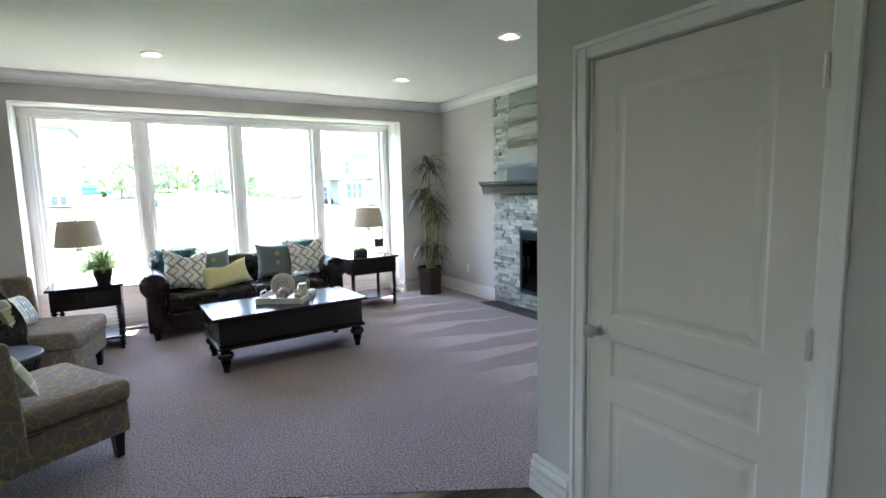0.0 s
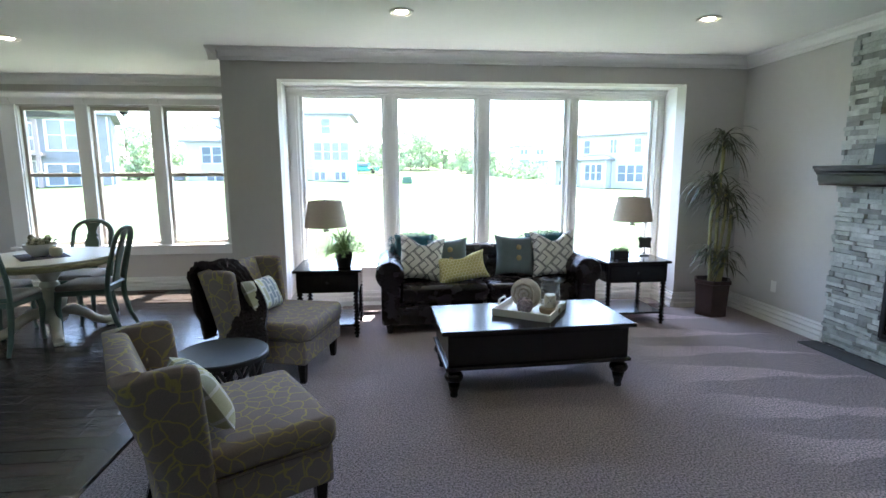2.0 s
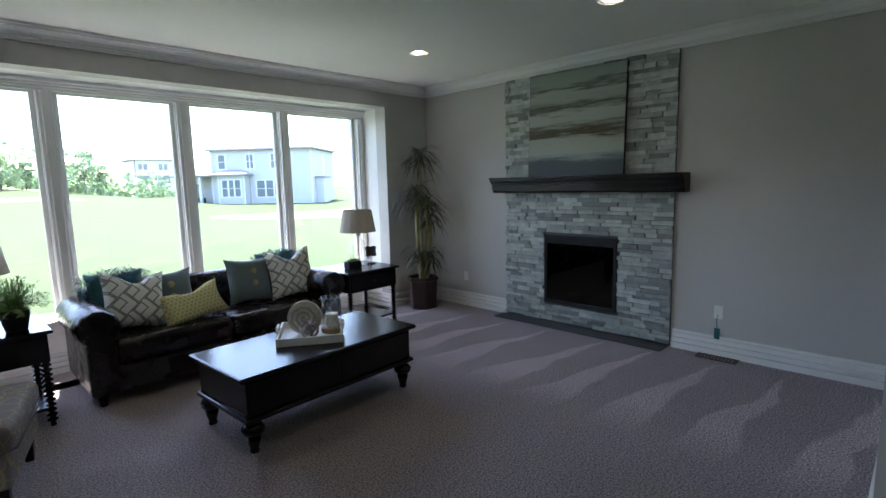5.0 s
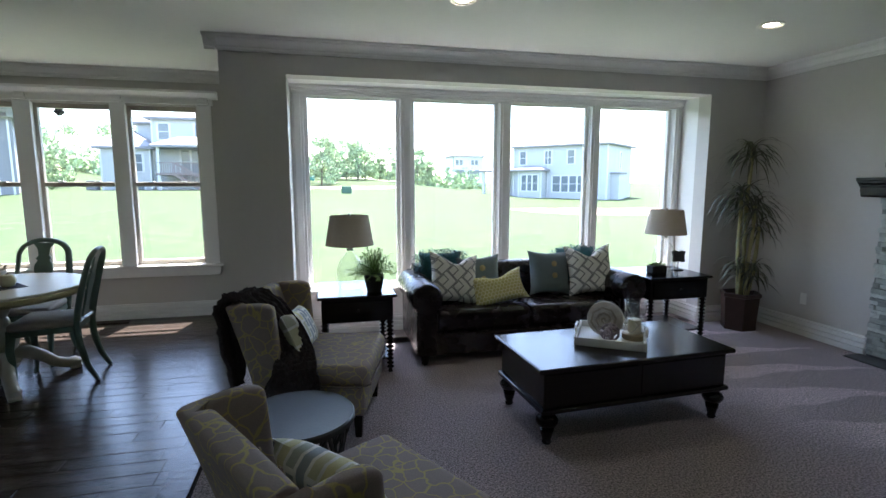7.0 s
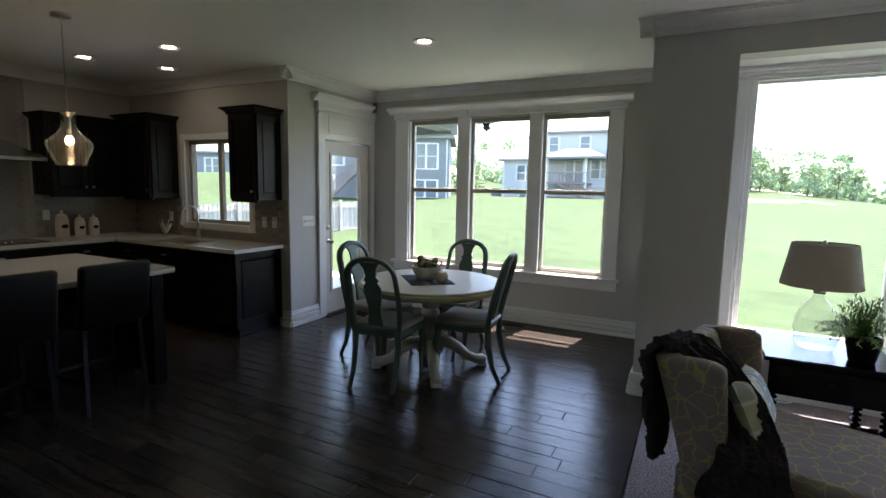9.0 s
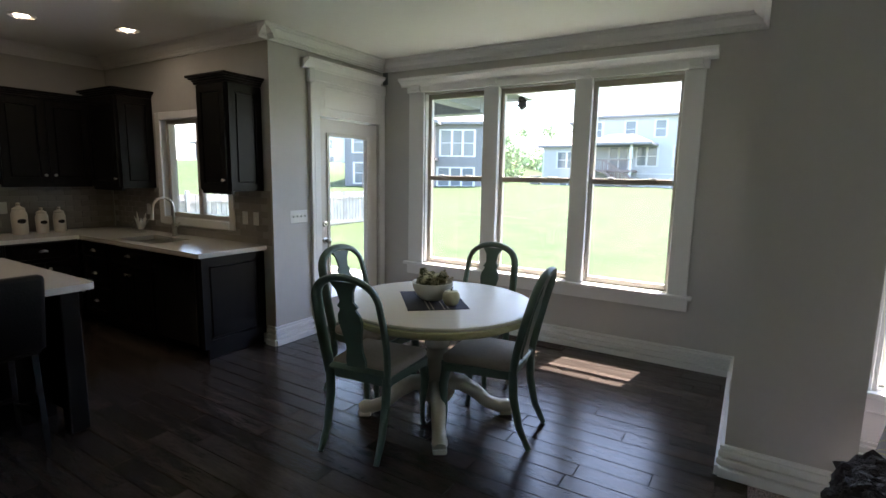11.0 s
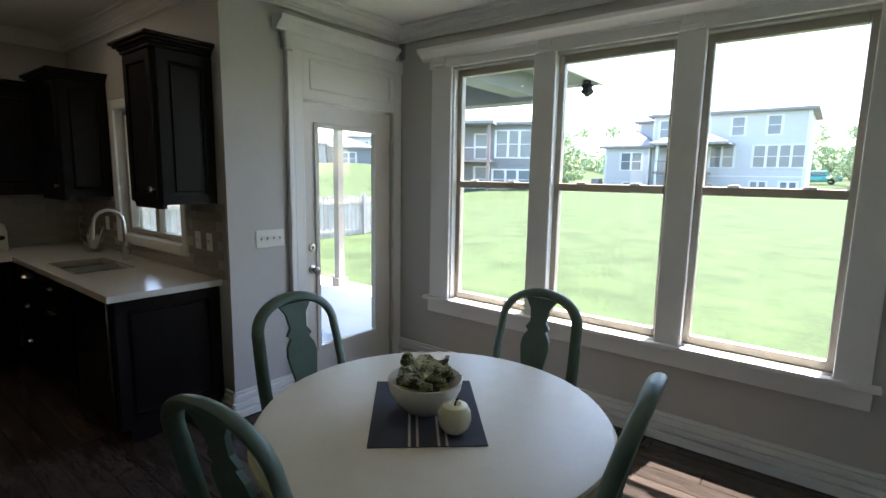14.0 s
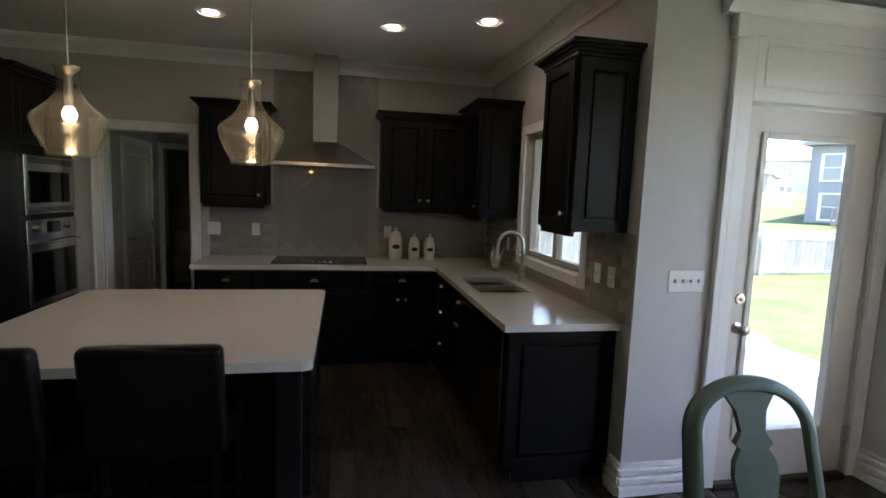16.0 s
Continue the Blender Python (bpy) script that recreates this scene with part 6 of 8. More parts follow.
def upper(x, y, turn, w, depth, z0, z1, doors, label, side=True):
    u = thing("wall_cabinet", label, "cabinet", x, y, 0, turn, group="kitchen wall cabinets")
    part("body", boxes((0, -depth, z0, w, -0.003, z1 - 0.06)), M_CAB, u)
    dwid = w / doors
    for k in range(doors):
        px = dwid * k + (dwid - 0.04 if k % 2 == 0 else 0.04)
        front(u, "door", dwid * k + 0.012, z0 + 0.012, dwid * (k + 1) - 0.012, z1 - 0.08, -depth, (px, z0 + 0.09))
    bm = bmesh.new()
    for o, a, b in [(0.022, z1 - 0.07, z1 - 0.05), (0.032, z1 - 0.05, z1 - 0.035), (0.05, z1 - 0.035, z1 - 0.02), (0.068, z1 - 0.02, z1)]:
        box(bm, -o, -depth - o, a, w + o, -0.003, b, bevel=0.004, seg=1)
    part("crown", bm, M_CAB, u, "stepped crown")
    part("light_rail", boxes((0.004, -depth + 0.004, z0 - 0.025, w - 0.004, -depth + 0.03, z0)), M_CAB, u)
    for sx in ((0,) if side is False else (0, 1)):
        x0, x1 = (-0.012, 0.0) if sx == 0 else (w, w + 0.012)
        bm = ring_frame(bmesh.new(), 0.005, z0, depth - 0.005, z1 - 0.075, 0.06, -0.014, 0.0)
        bmesh.ops.transform(bm, matrix=Matrix.Translation((w, -depth, 0)) @ pose(0, 0, 0, 0, 0, 90) if sx else Matrix.Translation((0, 0, 0)) @ pose(0, 0, 0, 0, 0, -90), verts=bm.verts)
        sp_ = part("side_panel", bm, M_CAB, u)
        xx = (w, w + 0.01) if sx else (-0.01, 0.0)
        part("panel", boxes((xx[0], -depth + 0.08, z0 + 0.075, xx[1], -0.08, z1 - 0.15), bevel=0.004, seg=1), M_CAB, sp_)
    return u


upper(-5.14, KIT_N, 0, 0.385, 0.325, 1.38, 2.32, 1, "dark wall cabinet with a stepped crown beside the window")
upper(KIT_W, 4.21, 90, 0.51, 0.325, 1.385, 2.27, 1, "dark wall cabinet with a stepped crown beside the hood")
upper(KIT_W, 5.76, 90, 0.755, 0.325, 1.385, 2.27, 2, "dark double wall cabinet with a stepped crown", side=False)
upper(KIT_W + 0.33, KIT_N, 0, 0.57, 0.34, 1.36, 2.33, 1, "dark corner wall cabinet, taller than its neighbour")

# backsplash: subway tiles with a herringbone field behind the hood
bs = thing("backsplash", "glossy beige tile backsplash, herringbone behind the hood", "tile", KIT_W + 0.001, 0, 0, kind="structure")
part("grout_bed", boxes((0, 4.19, CT + 0.001, 0.003, KIT_N - 0.01, 1.38), (0, 4.76, 1.38, 0.003, 5.72, 2.64)), M_GROUT, bs)
tiles = []
S = 0.05
for a in range(-60, 80):
    for b in range(-30, 50):
        # horizontal brick covers 3 cells, the upright one 3 cells
        ox, oy = a + b * 3, a - b * 3
        tiles.append((ox * S, oy * S, 3 * S, S))
        tiles.append((ox * S, oy * S + S, S, 3 * S))
cnt = 0
r45 = Matrix.Rotation(radians(45), 2)
for x0, y0, w, h in tiles:
    c = r45 @ Vector((x0 + w / 2, y0 + h / 2))
    yy, zz = 5.24 + c.x, 1.75 + c.y
    if not (4.83 < yy < 5.65 and CT + 0.08 < zz < 2.58):
        continue
    t_ = boxes((0.003, -w / 2 + 0.0015, -h / 2 + 0.0015, 0.009, w / 2 - 0.0015, h / 2 - 0.0015), bevel=0.002, seg=1)
    bmesh.ops.transform(t_, matrix=Matrix.Translation((0, yy, zz)) @ pose(0, 0, 0, 45, 0, 0), verts=t_.verts)
    part("tile", t_, M_TILE, bs)
    cnt += 1
shared = None
for row in range(8):
    z = CT + 0.004 + row * 0.06
    for k in range(22):
        y = 4.2 + k * 0.155 + (0.077 if row % 2 else 0)
        if y + 0.152 > KIT_N - 0.02 or (4.68 < y + 0.07 < 5.78):
            continue
        if shared is None:
            t_ = boxes((0.003, 0.0, 0.0, 0.008, 0.152, 0.057), bevel=0.002, seg=1)
            o = part("tile", t_, M_TILE, bs)
            shared = o.data
        else:
            o = new("tile", shared)
            o.parent = bs
        o.location = (0, y, z)
bs2 = thing("backsplash", "glossy beige subway tile backsplash under the window", "tile", 0, KIT_N - 0.001, 0, kind="structure")
part("grout_bed", boxes((-7.34, -0.003, CT + 0.001, -6.34, 0, 1.36), (-6.34, -0.003, CT + 0.001, -5.19, 0, 0.985), (-5.19, -0.003, CT + 0.001, -4.66, 0, 1.38)), M_GROUT, bs2)
shared = None
for row in range(8):
    z = CT + 0.004 + row * 0.06
    for k in range(18):
        x = -7.33 + k * 0.155 + (0.077 if row % 2 else 0)
        if x + 0.152 > -4.67 or (x + 0.152 > -6.33 and x < -5.19 and z + 0.057 > 0.985):
            continue
        if shared is None:
            o = part("tile", boxes((0, -0.008, 0, 0.152, -0.003, 0.057), bevel=0.002, seg=1), M_TILE, bs2)
            shared = o.data
        else:
            o = new("tile", shared)
            o.parent = bs2
        o.location = (x, 0, z)

# kitchen window
kw = thing("window_3", "sliding kitchen window with an almond frame and white casing", "window", -5.76, KIT_N + 0.07, 1.075, kind="structure")
bm = bmesh.new()
for r in [(-0.535, -0.02, 0, -0.495, 0.04, 0.97), (0.495, -0.02, 0, 0.535, 0.04, 0.97), (-0.495, -0.02, 0, 0.495, 0.04, 0.04), (-0.495, -0.02, 0.93, 0.495, 0.04, 0.97), (-0.03, -0.02, 0.04, 0.03, 0.03, 0.93)]:
    box(bm, *r, bevel=0.004, seg=1)
part("window_frame", bm, M_FRAME, kw)
for a, b in ((-0.495, -0.03), (0.03, 0.495)):
    g = part("pane", boxes((a, 0.004, 0.04, b, 0.007, 0.93)), M_GLASS, kw, "clear window glass")
    g.visible_shadow = False
bm = boxes((-6.375, KIT_N - 0.02, 1.0, -6.295, KIT_N - 0.001, 2.12), (-5.225, KIT_N - 0.02, 1.0, -5.145, KIT_N - 0.001, 2.12), (-6.295, KIT_N - 0.02, 2.045, -5.225, KIT_N - 0.001, 2.12), (-6.295, KIT_N - 0.03, 1.0, -5.225, KIT_N + 0.05, 1.072), bevel=0.004, seg=1)
solid("trim", bm, M_TRIM, "white casing of the kitchen window", "trim")

# counter things
M_CERAM = mat("cream ceramic", (0.60, 0.56, 0.48), 0.35, 0.05)
for y, s in ((5.90, 1.15), (6.08, 0.95), (6.23, 0.95)):
    c = thing("canister", "cream ceramic canister with a dark oval label", "canister", -7.14, y, CT, group="canisters on the counter")
    bm = bmesh.new()
    lathe(bm, [(0.05 * s, 0), (0.055 * s, 0.01), (0.056 * s, 0.17 * s), (0.045 * s, 0.2 * s), (0.042 * s, 0.205 * s)], seg=24)
    part("jar", bm, M_CERAM, c, smooth=True)
    bm = bmesh.new()
    lathe(bm, [(0.046 * s, 0.205 * s), (0.046 * s, 0.22 * s), (0.02 * s, 0.235 * s), (0.012 * s, 0.245 * s), (0.018 * s, 0.258 * s), (0.008 * s, 0.27 * s)], seg=20)
    part("lid", bm, M_CERAM, c, smooth=True)
    bm = bmesh.new()
    n = 9
    vs = []
    for k in range(n):
        a = radians(-32 + 64 * k / (n - 1))
        hh = 0.02 * s * math.sin(math.pi * (k + 0.6) / (n + 0.2)) ** 0.6
        vs.append((bm.verts.new((0.0575 * s * math.cos(a), 0.0575 * s * math.sin(a), 0.115 * s - hh)), bm.verts.new((0.0575 * s * math.cos(a), 0.0575 * s * math.sin(a), 0.115 * s + hh))))
    for p, q in zip(vs, vs[1:]):
        bm.faces.new((p[0], q[0], q[1], p[1]))
    part("name_plate", bm, M_BLACK, c, "dark oval label")
va = thing("glass_vase", "round clear glass vase with a pale linen napkin in it", "vase", -6.52, 6.71, CT)
bm = bmesh.new()
lathe(bm, [(0.05, 0), (0.07, 0.02), (0.085, 0.07), (0.075, 0.12), (0.05, 0.16)], seg=24)
part("glass_body", bm, M_CLEAR, va, smooth=True)
bm = bmesh.new()
R = random.Random(31)
for k in range(14):
    a, e_ = R.uniform(0, 6.283), R.uniform(0.9, 1.5)
    blade(bm, (0.02 * math.cos(a), 0.02 * math.sin(a), 0.03), (math.cos(a) * math.cos(e_), math.sin(a) * math.cos(e_), math.sin(e_)), R.uniform(0.12, 0.21), 0.03, 0.12, 4)
part("napkin", bm, M_WHITE, va, "pale folded cloth")
for y in (4.23, 4.6):
    plate(KIT_W + 0.011, y, 1.15, 90, 0.115 if y < 4.4 else 0.072, "switch" if y < 4.4 else "outlet", "wall_plate")
plate(KIT_W + 0.011, 5.84, 1.15, 90)
for x in (-5.0, -4.85, -6.6):
    plate(x, KIT_N - 0.01, 1.13, 0, 0.072, "switch" if x > -6 else "outlet", "wall_plate")

# ---- island and stools ----
isl = thing("kitchen_island", "dark stained kitchen island with a pale quartz top", "kitchen island", -4.97, 4.61)
part("body", boxes((-0.66, -0.66, 0.1, 0.28, 0.66, CT - 0.04)), M_CAB, isl)
part("toe_kick", boxes((-0.6, -0.6, 0, 0.24, 0.6, 0.1)), M_CAB, isl)
for sy in (-0.62, 0.54):
    part("corner_post", boxes((0.5, sy, 0, 0.6, sy + 0.1, CT - 0.04), bevel=0.008), M_CAB, isl)
    part("side_panel", boxes((0.28, sy + 0.03, 0.1, 0.5, sy + 0.06, CT - 0.04)), M_CAB, isl)
part("back_panel", boxes((0.28, -0.55, 0.15, 0.295, 0.53, 0.8), bevel=0.004), M_CAB, isl)
bm = bmesh.new()
out = []
for cx, cy, a0 in ((0.66, 0.65, 0), (-0.66, 0.65, 90), (-0.66, -0.65, 180), (0.66, -0.65, 270)):
    for k in range(6):
        a = radians(a0 + 18 * k)
        out.append((cx + 0.04 * math.cos(a), cy + 0.04 * math.sin(a)))
slab(bm, out, CT - 0.038, CT)
part("countertop", bm, M_QUARTZ, isl, "pale quartz top with rounded corners")
part("outlet", boxes((0.1, 0.66, 0.6, 0.17, 0.667, 0.72), bevel=0.002, seg=1), M_BLACK, isl)
M_STOOL = mat("black leather", (0.004, 0.0035, 0.004), 0.36, 0.2, 12, 0.2, 100, spec=0.25)
for y in (4.785, 4.22):
    st = thing("bar_stool", "black leather counter stool with a low back and dark legs", "bar stool", -4.41, y, 0, 90, group="stools at the island")
    # local -y is the stool's back (east)
    bm = bmesh.new()
    box(bm, -0.22, -0.2, 0.57, 0.22, 0.22, 0.66, bevel=0.03, seg=3)
    part("seat", bm, M_STOOL, st, "padded black leather seat", smooth=True)
    bm = bmesh.new()
    box(bm, -0.225, -0.235, 0.6, 0.225, -0.165, 1.01, bevel=0.028, seg=3)
    for v in bm.verts:
        v.co.y -= 0.06 * max(0, (v.co.z - 0.6)) / 0.4 - 0.02 * (1 - (v.co.x / 0.225) ** 2)
    part("backrest", bm, M_STOOL, st, "padded black leather back", smooth=True)
    for sx in (-1, 1):
        for sy in (-1, 1):
            bm = bmesh.new()
            tube(bm, [(sx * 0.18, sy * 0.17, 0.58), (sx * 0.195, sy * 0.2, 0.0)], [0.022, 0.016], 4)
            part("leg", bm, M_BLACKWOOD, st)
    for sx in (-1, 1):
        part("stretcher", boxes((sx * 0.19 - 0.01, -0.19, 0.2, sx * 0.19 + 0.01, 0.19, 0.225)), M_BLACKWOOD, st)
    part("footrest", boxes((-0.19, 0.18, 0.22, 0.19, 0.2, 0.25)), M_BLACKWOOD, st)

# ---- pendants ----
M_SEEDED = glass("seeded glass", tint=(0.90, 0.88, 0.82), bump=0.5, gloss=1.6, haze=0.025)
M_BULB = glow("bulb glow", (1.0, 0.70, 0.36), 2.4)
for y in (4.965, 4.19):
    p = thing("pendant_light", "seeded glass jug pendant lamp with a lit bulb", "pendant lamp", -4.97, y, H, group="pendants over the island")
    bm = bmesh.new()
    lathe(bm, [(0.062, -0.02), (0.065, -0.008), (0.06, -0.001)], seg=24)
    part("canopy", bm, M_NICKEL, p, smooth=True)
    bm = bmesh.new()
    tube(bm, [(0, 0, -0.02), (0, 0, -0.7)], 0.005, 8)
    part("rod", bm, M_NICKEL, p, smooth=True)
    bm = bmesh.new()
    lathe(bm, [(0.016, -0.868), (0.018, -0.83), (0.016, -0.73), (0.03, -0.715), (0.046, -0.7), (0.046, -0.69), (0.01, -0.685)], seg=16)
    part("socket", bm, M_NICKEL, p, smooth=True)
    bm = bmesh.new()
    n = 32
    prof = [(0.054, -0.693), (0.053, -0.7), (0.046, -0.71), (0.044, -0.775), (0.05, -0.805), (0.072, -0.842), (0.108, -0.876), (0.139, -0.903), (0.15, -0.922), (0.149, -0.942), (0.136, -0.985), (0.115, -1.032), (0.1, -1.063), (0.094, -1.077), (0.098, -1.084), (0.09, -1.087)]
    rings = [[bm.verts.new((r * math.cos(2 * math.pi * k / n), r * math.sin(2 * math.pi * k / n), z)) for k in range(n)] for r, z in prof]
    for a, b in zip(rings, rings[1:]):
        for k in range(n):
            bm.faces.new((a[k], b[k], b[(k + 1) % n], a[(k + 1) % n]))
    sh = part("glass_shade", bm, M_SEEDED, p, "seeded clear glass jug", smooth=True)
    sh.visible_shadow = False
    bm = bmesh.new()
    lathe(bm, [(0.014, -0.866), (0.022, -0.878), (0.0285, -0.896), (0.029, -0.908), (0.022, -0.928), (0.006, -0.935)][::-1], seg=16)
    part("bulb", bm, M_BULB, p, "glowing warm bulb", smooth=True)
    lamp = new("bulb_light", bpy.data.lights.new("bulb_light", "POINT"))
    lamp.data.energy, lamp.data.shadow_soft_size, lamp.data.color = 0.16, 0.03, (1.0, 0.74, 0.42)
    lamp.matrix_world = pose(-4.97, y, H - 0.96)

# ---- oven tower ----
ov = thing("oven_cabinet", "dark tall cabinet with a built in microwave and wall oven", "oven cabinet", -7.345, 2.455, 0)
part("body", boxes((0, 0, 0.1, 0.85, 0.62, 2.35)), M_CAB, ov)
part("toe_kick", boxes((0, 0, 0, 0.85, 0.56, 0.1)), M_CAB, ov)
for r in [(0.03, 0.62, 0.12, 0.8, 0.64, 0.5), (0.03, 0.62, 1.8, 0.41, 0.64, 2.28), (0.42, 0.62, 1.8, 0.8, 0.64, 2.28)]:
    part("door", boxes(r, (r[0] + 0.07, 0.639, r[2] + 0.07, r[3] - 0.07, 0.646, r[5] - 0.07), bevel=0.004, seg=1), M_CAB, ov)
bm = bmesh.new()
for o, a, b in [(0.02, 2.29, 2.31), (0.04, 2.31, 2.33), (0.065, 2.33, 2.36)]:
    box(bm, 0, 0, a, 0.85, 0.62 + o, b, bevel=0.004, seg=1)
part("crown", bm, M_CAB, ov)
X0, X1 = 0.03, 0.73
mw = part("microwave", boxes((X0, 0.60, 1.27, X1, 0.65, 1.72), bevel=0.004, seg=1), M_STEEL, ov, "steel built in microwave")
part("window_glass", boxes((X0 + 0.1, 0.65, 1.36, X1 - 0.05, 0.656, 1.6)), M_DARKGLASS, mw)
for k in range(6):
    part("vent_slot", boxes((X0 + 0.05, 0.65, 1.66 + 0.008 * k, X1 - 0.05, 0.653, 1.664 + 0.008 * k)), M_BLACK, mw)
for k in range(4):
    part("vent_slot", boxes((X0 + 0.05, 0.65, 1.29 + 0.01 * k, X1 - 0.05, 0.653, 1.295 + 0.01 * k)), M_BLACK, mw)
wo = part("wall_oven", boxes((X0, 0.60, 0.55, X1, 0.65, 1.23), bevel=0.004, seg=1), M_STEEL, ov, "steel wall oven")
part("oven_window", boxes((X0 + 0.05, 0.65, 0.6, X1 - 0.05, 0.656, 0.98)), M_DARKGLASS, wo)
part("display", boxes((0.29, 0.65, 1.12, 0.47, 0.655, 1.21)), M_DARKGLASS, wo)
bm = bmesh.new()
tube(bm, [(X0 + 0.04, 0.65, 1.05), (X0 + 0.04, 0.69, 1.05), (X1 - 0.04, 0.69, 1.05), (X1 - 0.04, 0.65, 1.05)], 0.012, 8)
part("handle", bm, M_STEEL, wo, smooth=True)
for x in (0.17, 0.6):
    bm = bmesh.new()
    lathe(bm, [(0.026, 0), (0.024, 0.03), (0.018, 0.034)], seg=16, m=Matrix.Translation((x, 0.65, 1.165)) @ pose(0, 0, 0, -90, 0, 0))
    part("dial", bm, M_STEEL, wo, smooth=True)
fr = thing("tall_cabinet", "dark stained tall pantry cabinet", "cabinet", -6.49, 2.455, 0)
part("body", boxes((0, 0, 0, 0.9, 0.66, 2.35)), M_CAB, fr)
for r in [(0.02, 0.66, 0.12, 0.445, 0.68, 2.27), (0.455, 0.66, 0.12, 0.88, 0.68, 2.27)]:
    part("door", boxes(r, (r[0] + 0.07, 0.679, r[2] + 0.07, r[3] - 0.07, 0.686, r[5] - 0.07), bevel=0.004, seg=1), M_CAB, fr)

# ---- back hall behind the kitchen ----
wall("wall_back_hall_south", "x", 2.98, -0.15, -9.75, KIT_W - 0.15)
wall("wall_back_hall_west", "y", -9.75, -0.15, 2.83, 4.75, [(3.04, 3.70, 0.0, 2.0)])
# the north wall's opening is made up, sized for the hall's brightness
wall("wall_back_hall_north", "x", 4.6, 0.15, -9.75, KIT_W - 0.15, [(-8.9, -8.45, 1.25, 1.9)])
wall("wall_bath_west", "y", -11.9, -0.15, 2.2, 4.75)
wall("wall_bath_south", "x", 2.2, -0.15, -11.9, -9.9)
wall("wall_bath_north", "x", 4.6, 0.15, -11.9, -9.9)
wall("wall_bath_east", "y", -9.75, -0.15, 2.2, 2.83)
solid("ceiling_bath", boxes((-12.05, 2.05, H, -9.951, 4.75, H + 0.1)), M_CEIL, "white bathroom ceiling", "ceiling")
solid("floor_bath", boxes((-12.05, 2.05, -0.15, -9.951, 4.75, -0.004)), M_SLATE, "dark tiled bathroom floor", "floor")
bm = bmesh.new()
casing(bm, 0.72, 2.0, 0.085, Matrix.Translation((KIT_W + 0.002, 3.31, 0)) @ pose(0, 0, 0, 0, 0, 90))
casing(bm, 0.64, 2.0, 0.08, Matrix.Translation((-9.748, 3.05, 0)) @ pose(0, 0, 0, 0, 0, 90))
box(bm, KIT_W - 0.148, 3.305, 0, KIT_W - 0.002, 3.32, 2.0)
box(bm, KIT_W - 0.148, 4.02, 0, KIT_W - 0.002, 4.035, 2.0)
solid("trim", bm, M_TRIM, "white casings of the hall openings", "trim")
panel_door("door_3", "white three panel interior door in the back hall, closed", 0.74, 1.98, [(0.11, 0.13, 0.63, 0.6), (0.11, 0.7, 0.63, 0.86), (0.11, 0.96, 0.63, 1.87)], Matrix.Translation((-8.63, 3.0, 0.0)) @ pose(0, 0, 0, 0, 0, 180), knob_side=-1)
bm = bmesh.new()
casing(bm, 0.74, 1.98, 0.075, Matrix.Translation((-8.63, 2.983, 0.0)) @ pose(0, 0, 0, 0, 0, 180))
solid("trim", bm, M_TRIM, "white casing of the hall door", "trim")
# added window, out of view, that brings skylight into the back hall
bw_ = thing("added_back_window", "added unseen window with a white frame, lets daylight into the back hall", "window", -8.675, 4.67, 1.25, kind="structure")
part("window_frame", ring_frame(bmesh.new(), -0.225, 0, 0.225, 0.65, 0.04, -0.02, 0.05), M_TRIM, bw_)
g = part("pane", boxes((-0.185, 0.01, 0.04, 0.185, 0.016, 0.61)), M_GLASS, bw_, "clear glass")
g.visible_shadow = False
tl = thing("toilet", "white ceramic toilet in the dim bathroom", "toilet", -11.0, 2.9, 0, 90)
bm = bmesh.new()
lathe(bm, [(0.13, 0), (0.12, 0.1), (0.16, 0.25), (0.19, 0.36), (0.2, 0.4)], 0, -0.05, 0, 24)
part("bowl", bm, M_PLATE, tl, smooth=True)
part("tank", boxes((-0.2, 0.12, 0.38, 0.2, 0.32, 0.78), bevel=0.02), M_PLATE, tl)
bm = bmesh.new()
lathe(bm, [(0.19, 0.4), (0.205, 0.41), (0.2, 0.43)], 0, -0.05, 0, 24)
part("seat_lid", bm, M_PLATE, tl, smooth=True)


# ---- outside ----
M_SIDING = mat("blue grey siding", (0.47, 0.485, 0.49), 0.7, 0.05, 1.0, 0.3, 6, stretch=(0.2, 0.2, 4))
M_SIDING2 = mat("slate siding", (0.215, 0.22, 0.23), 0.7, 0.05, 1.0, 0.3, 6, stretch=(0.2, 0.2, 4))
M_ROOF = mat("grey shingle", (0.24, 0.24, 0.25), 0.9, 0.25, 3.0, 0.5, 20)
M_HTRIM = mat("house trim white", (0.62, 0.63, 0.63), 0.6, 0.05)
M_HGLASS = mat("house window glass", (0.15, 0.18, 0.20), 0.12, 0.2, 0.6)
M_CONC = mat("pale concrete", (0.66, 0.64, 0.61), 0.85, 0.1, 2.0, 0.2, 40)
M_FENCE = mat("weathered cedar fence", (0.42, 0.385, 0.35), 0.85, 0.25, 3.0, 0.3, 30, rand=0.2, stretch=(3, 3, 1))
M_DECK = mat("weathered deck timber", (0.27, 0.215, 0.195), 0.8, 0.2, 3.0)
M_CROWNLEAF = mat("tree leaf", (0.34, 0.43, 0.25), 0.8, 0.4, 0.8, rand=0.45, island=True)
M_TRUNK = mat("tree bark", (0.17, 0.145, 0.12), 0.95, 0.3, 6.0, 0.6, 20)


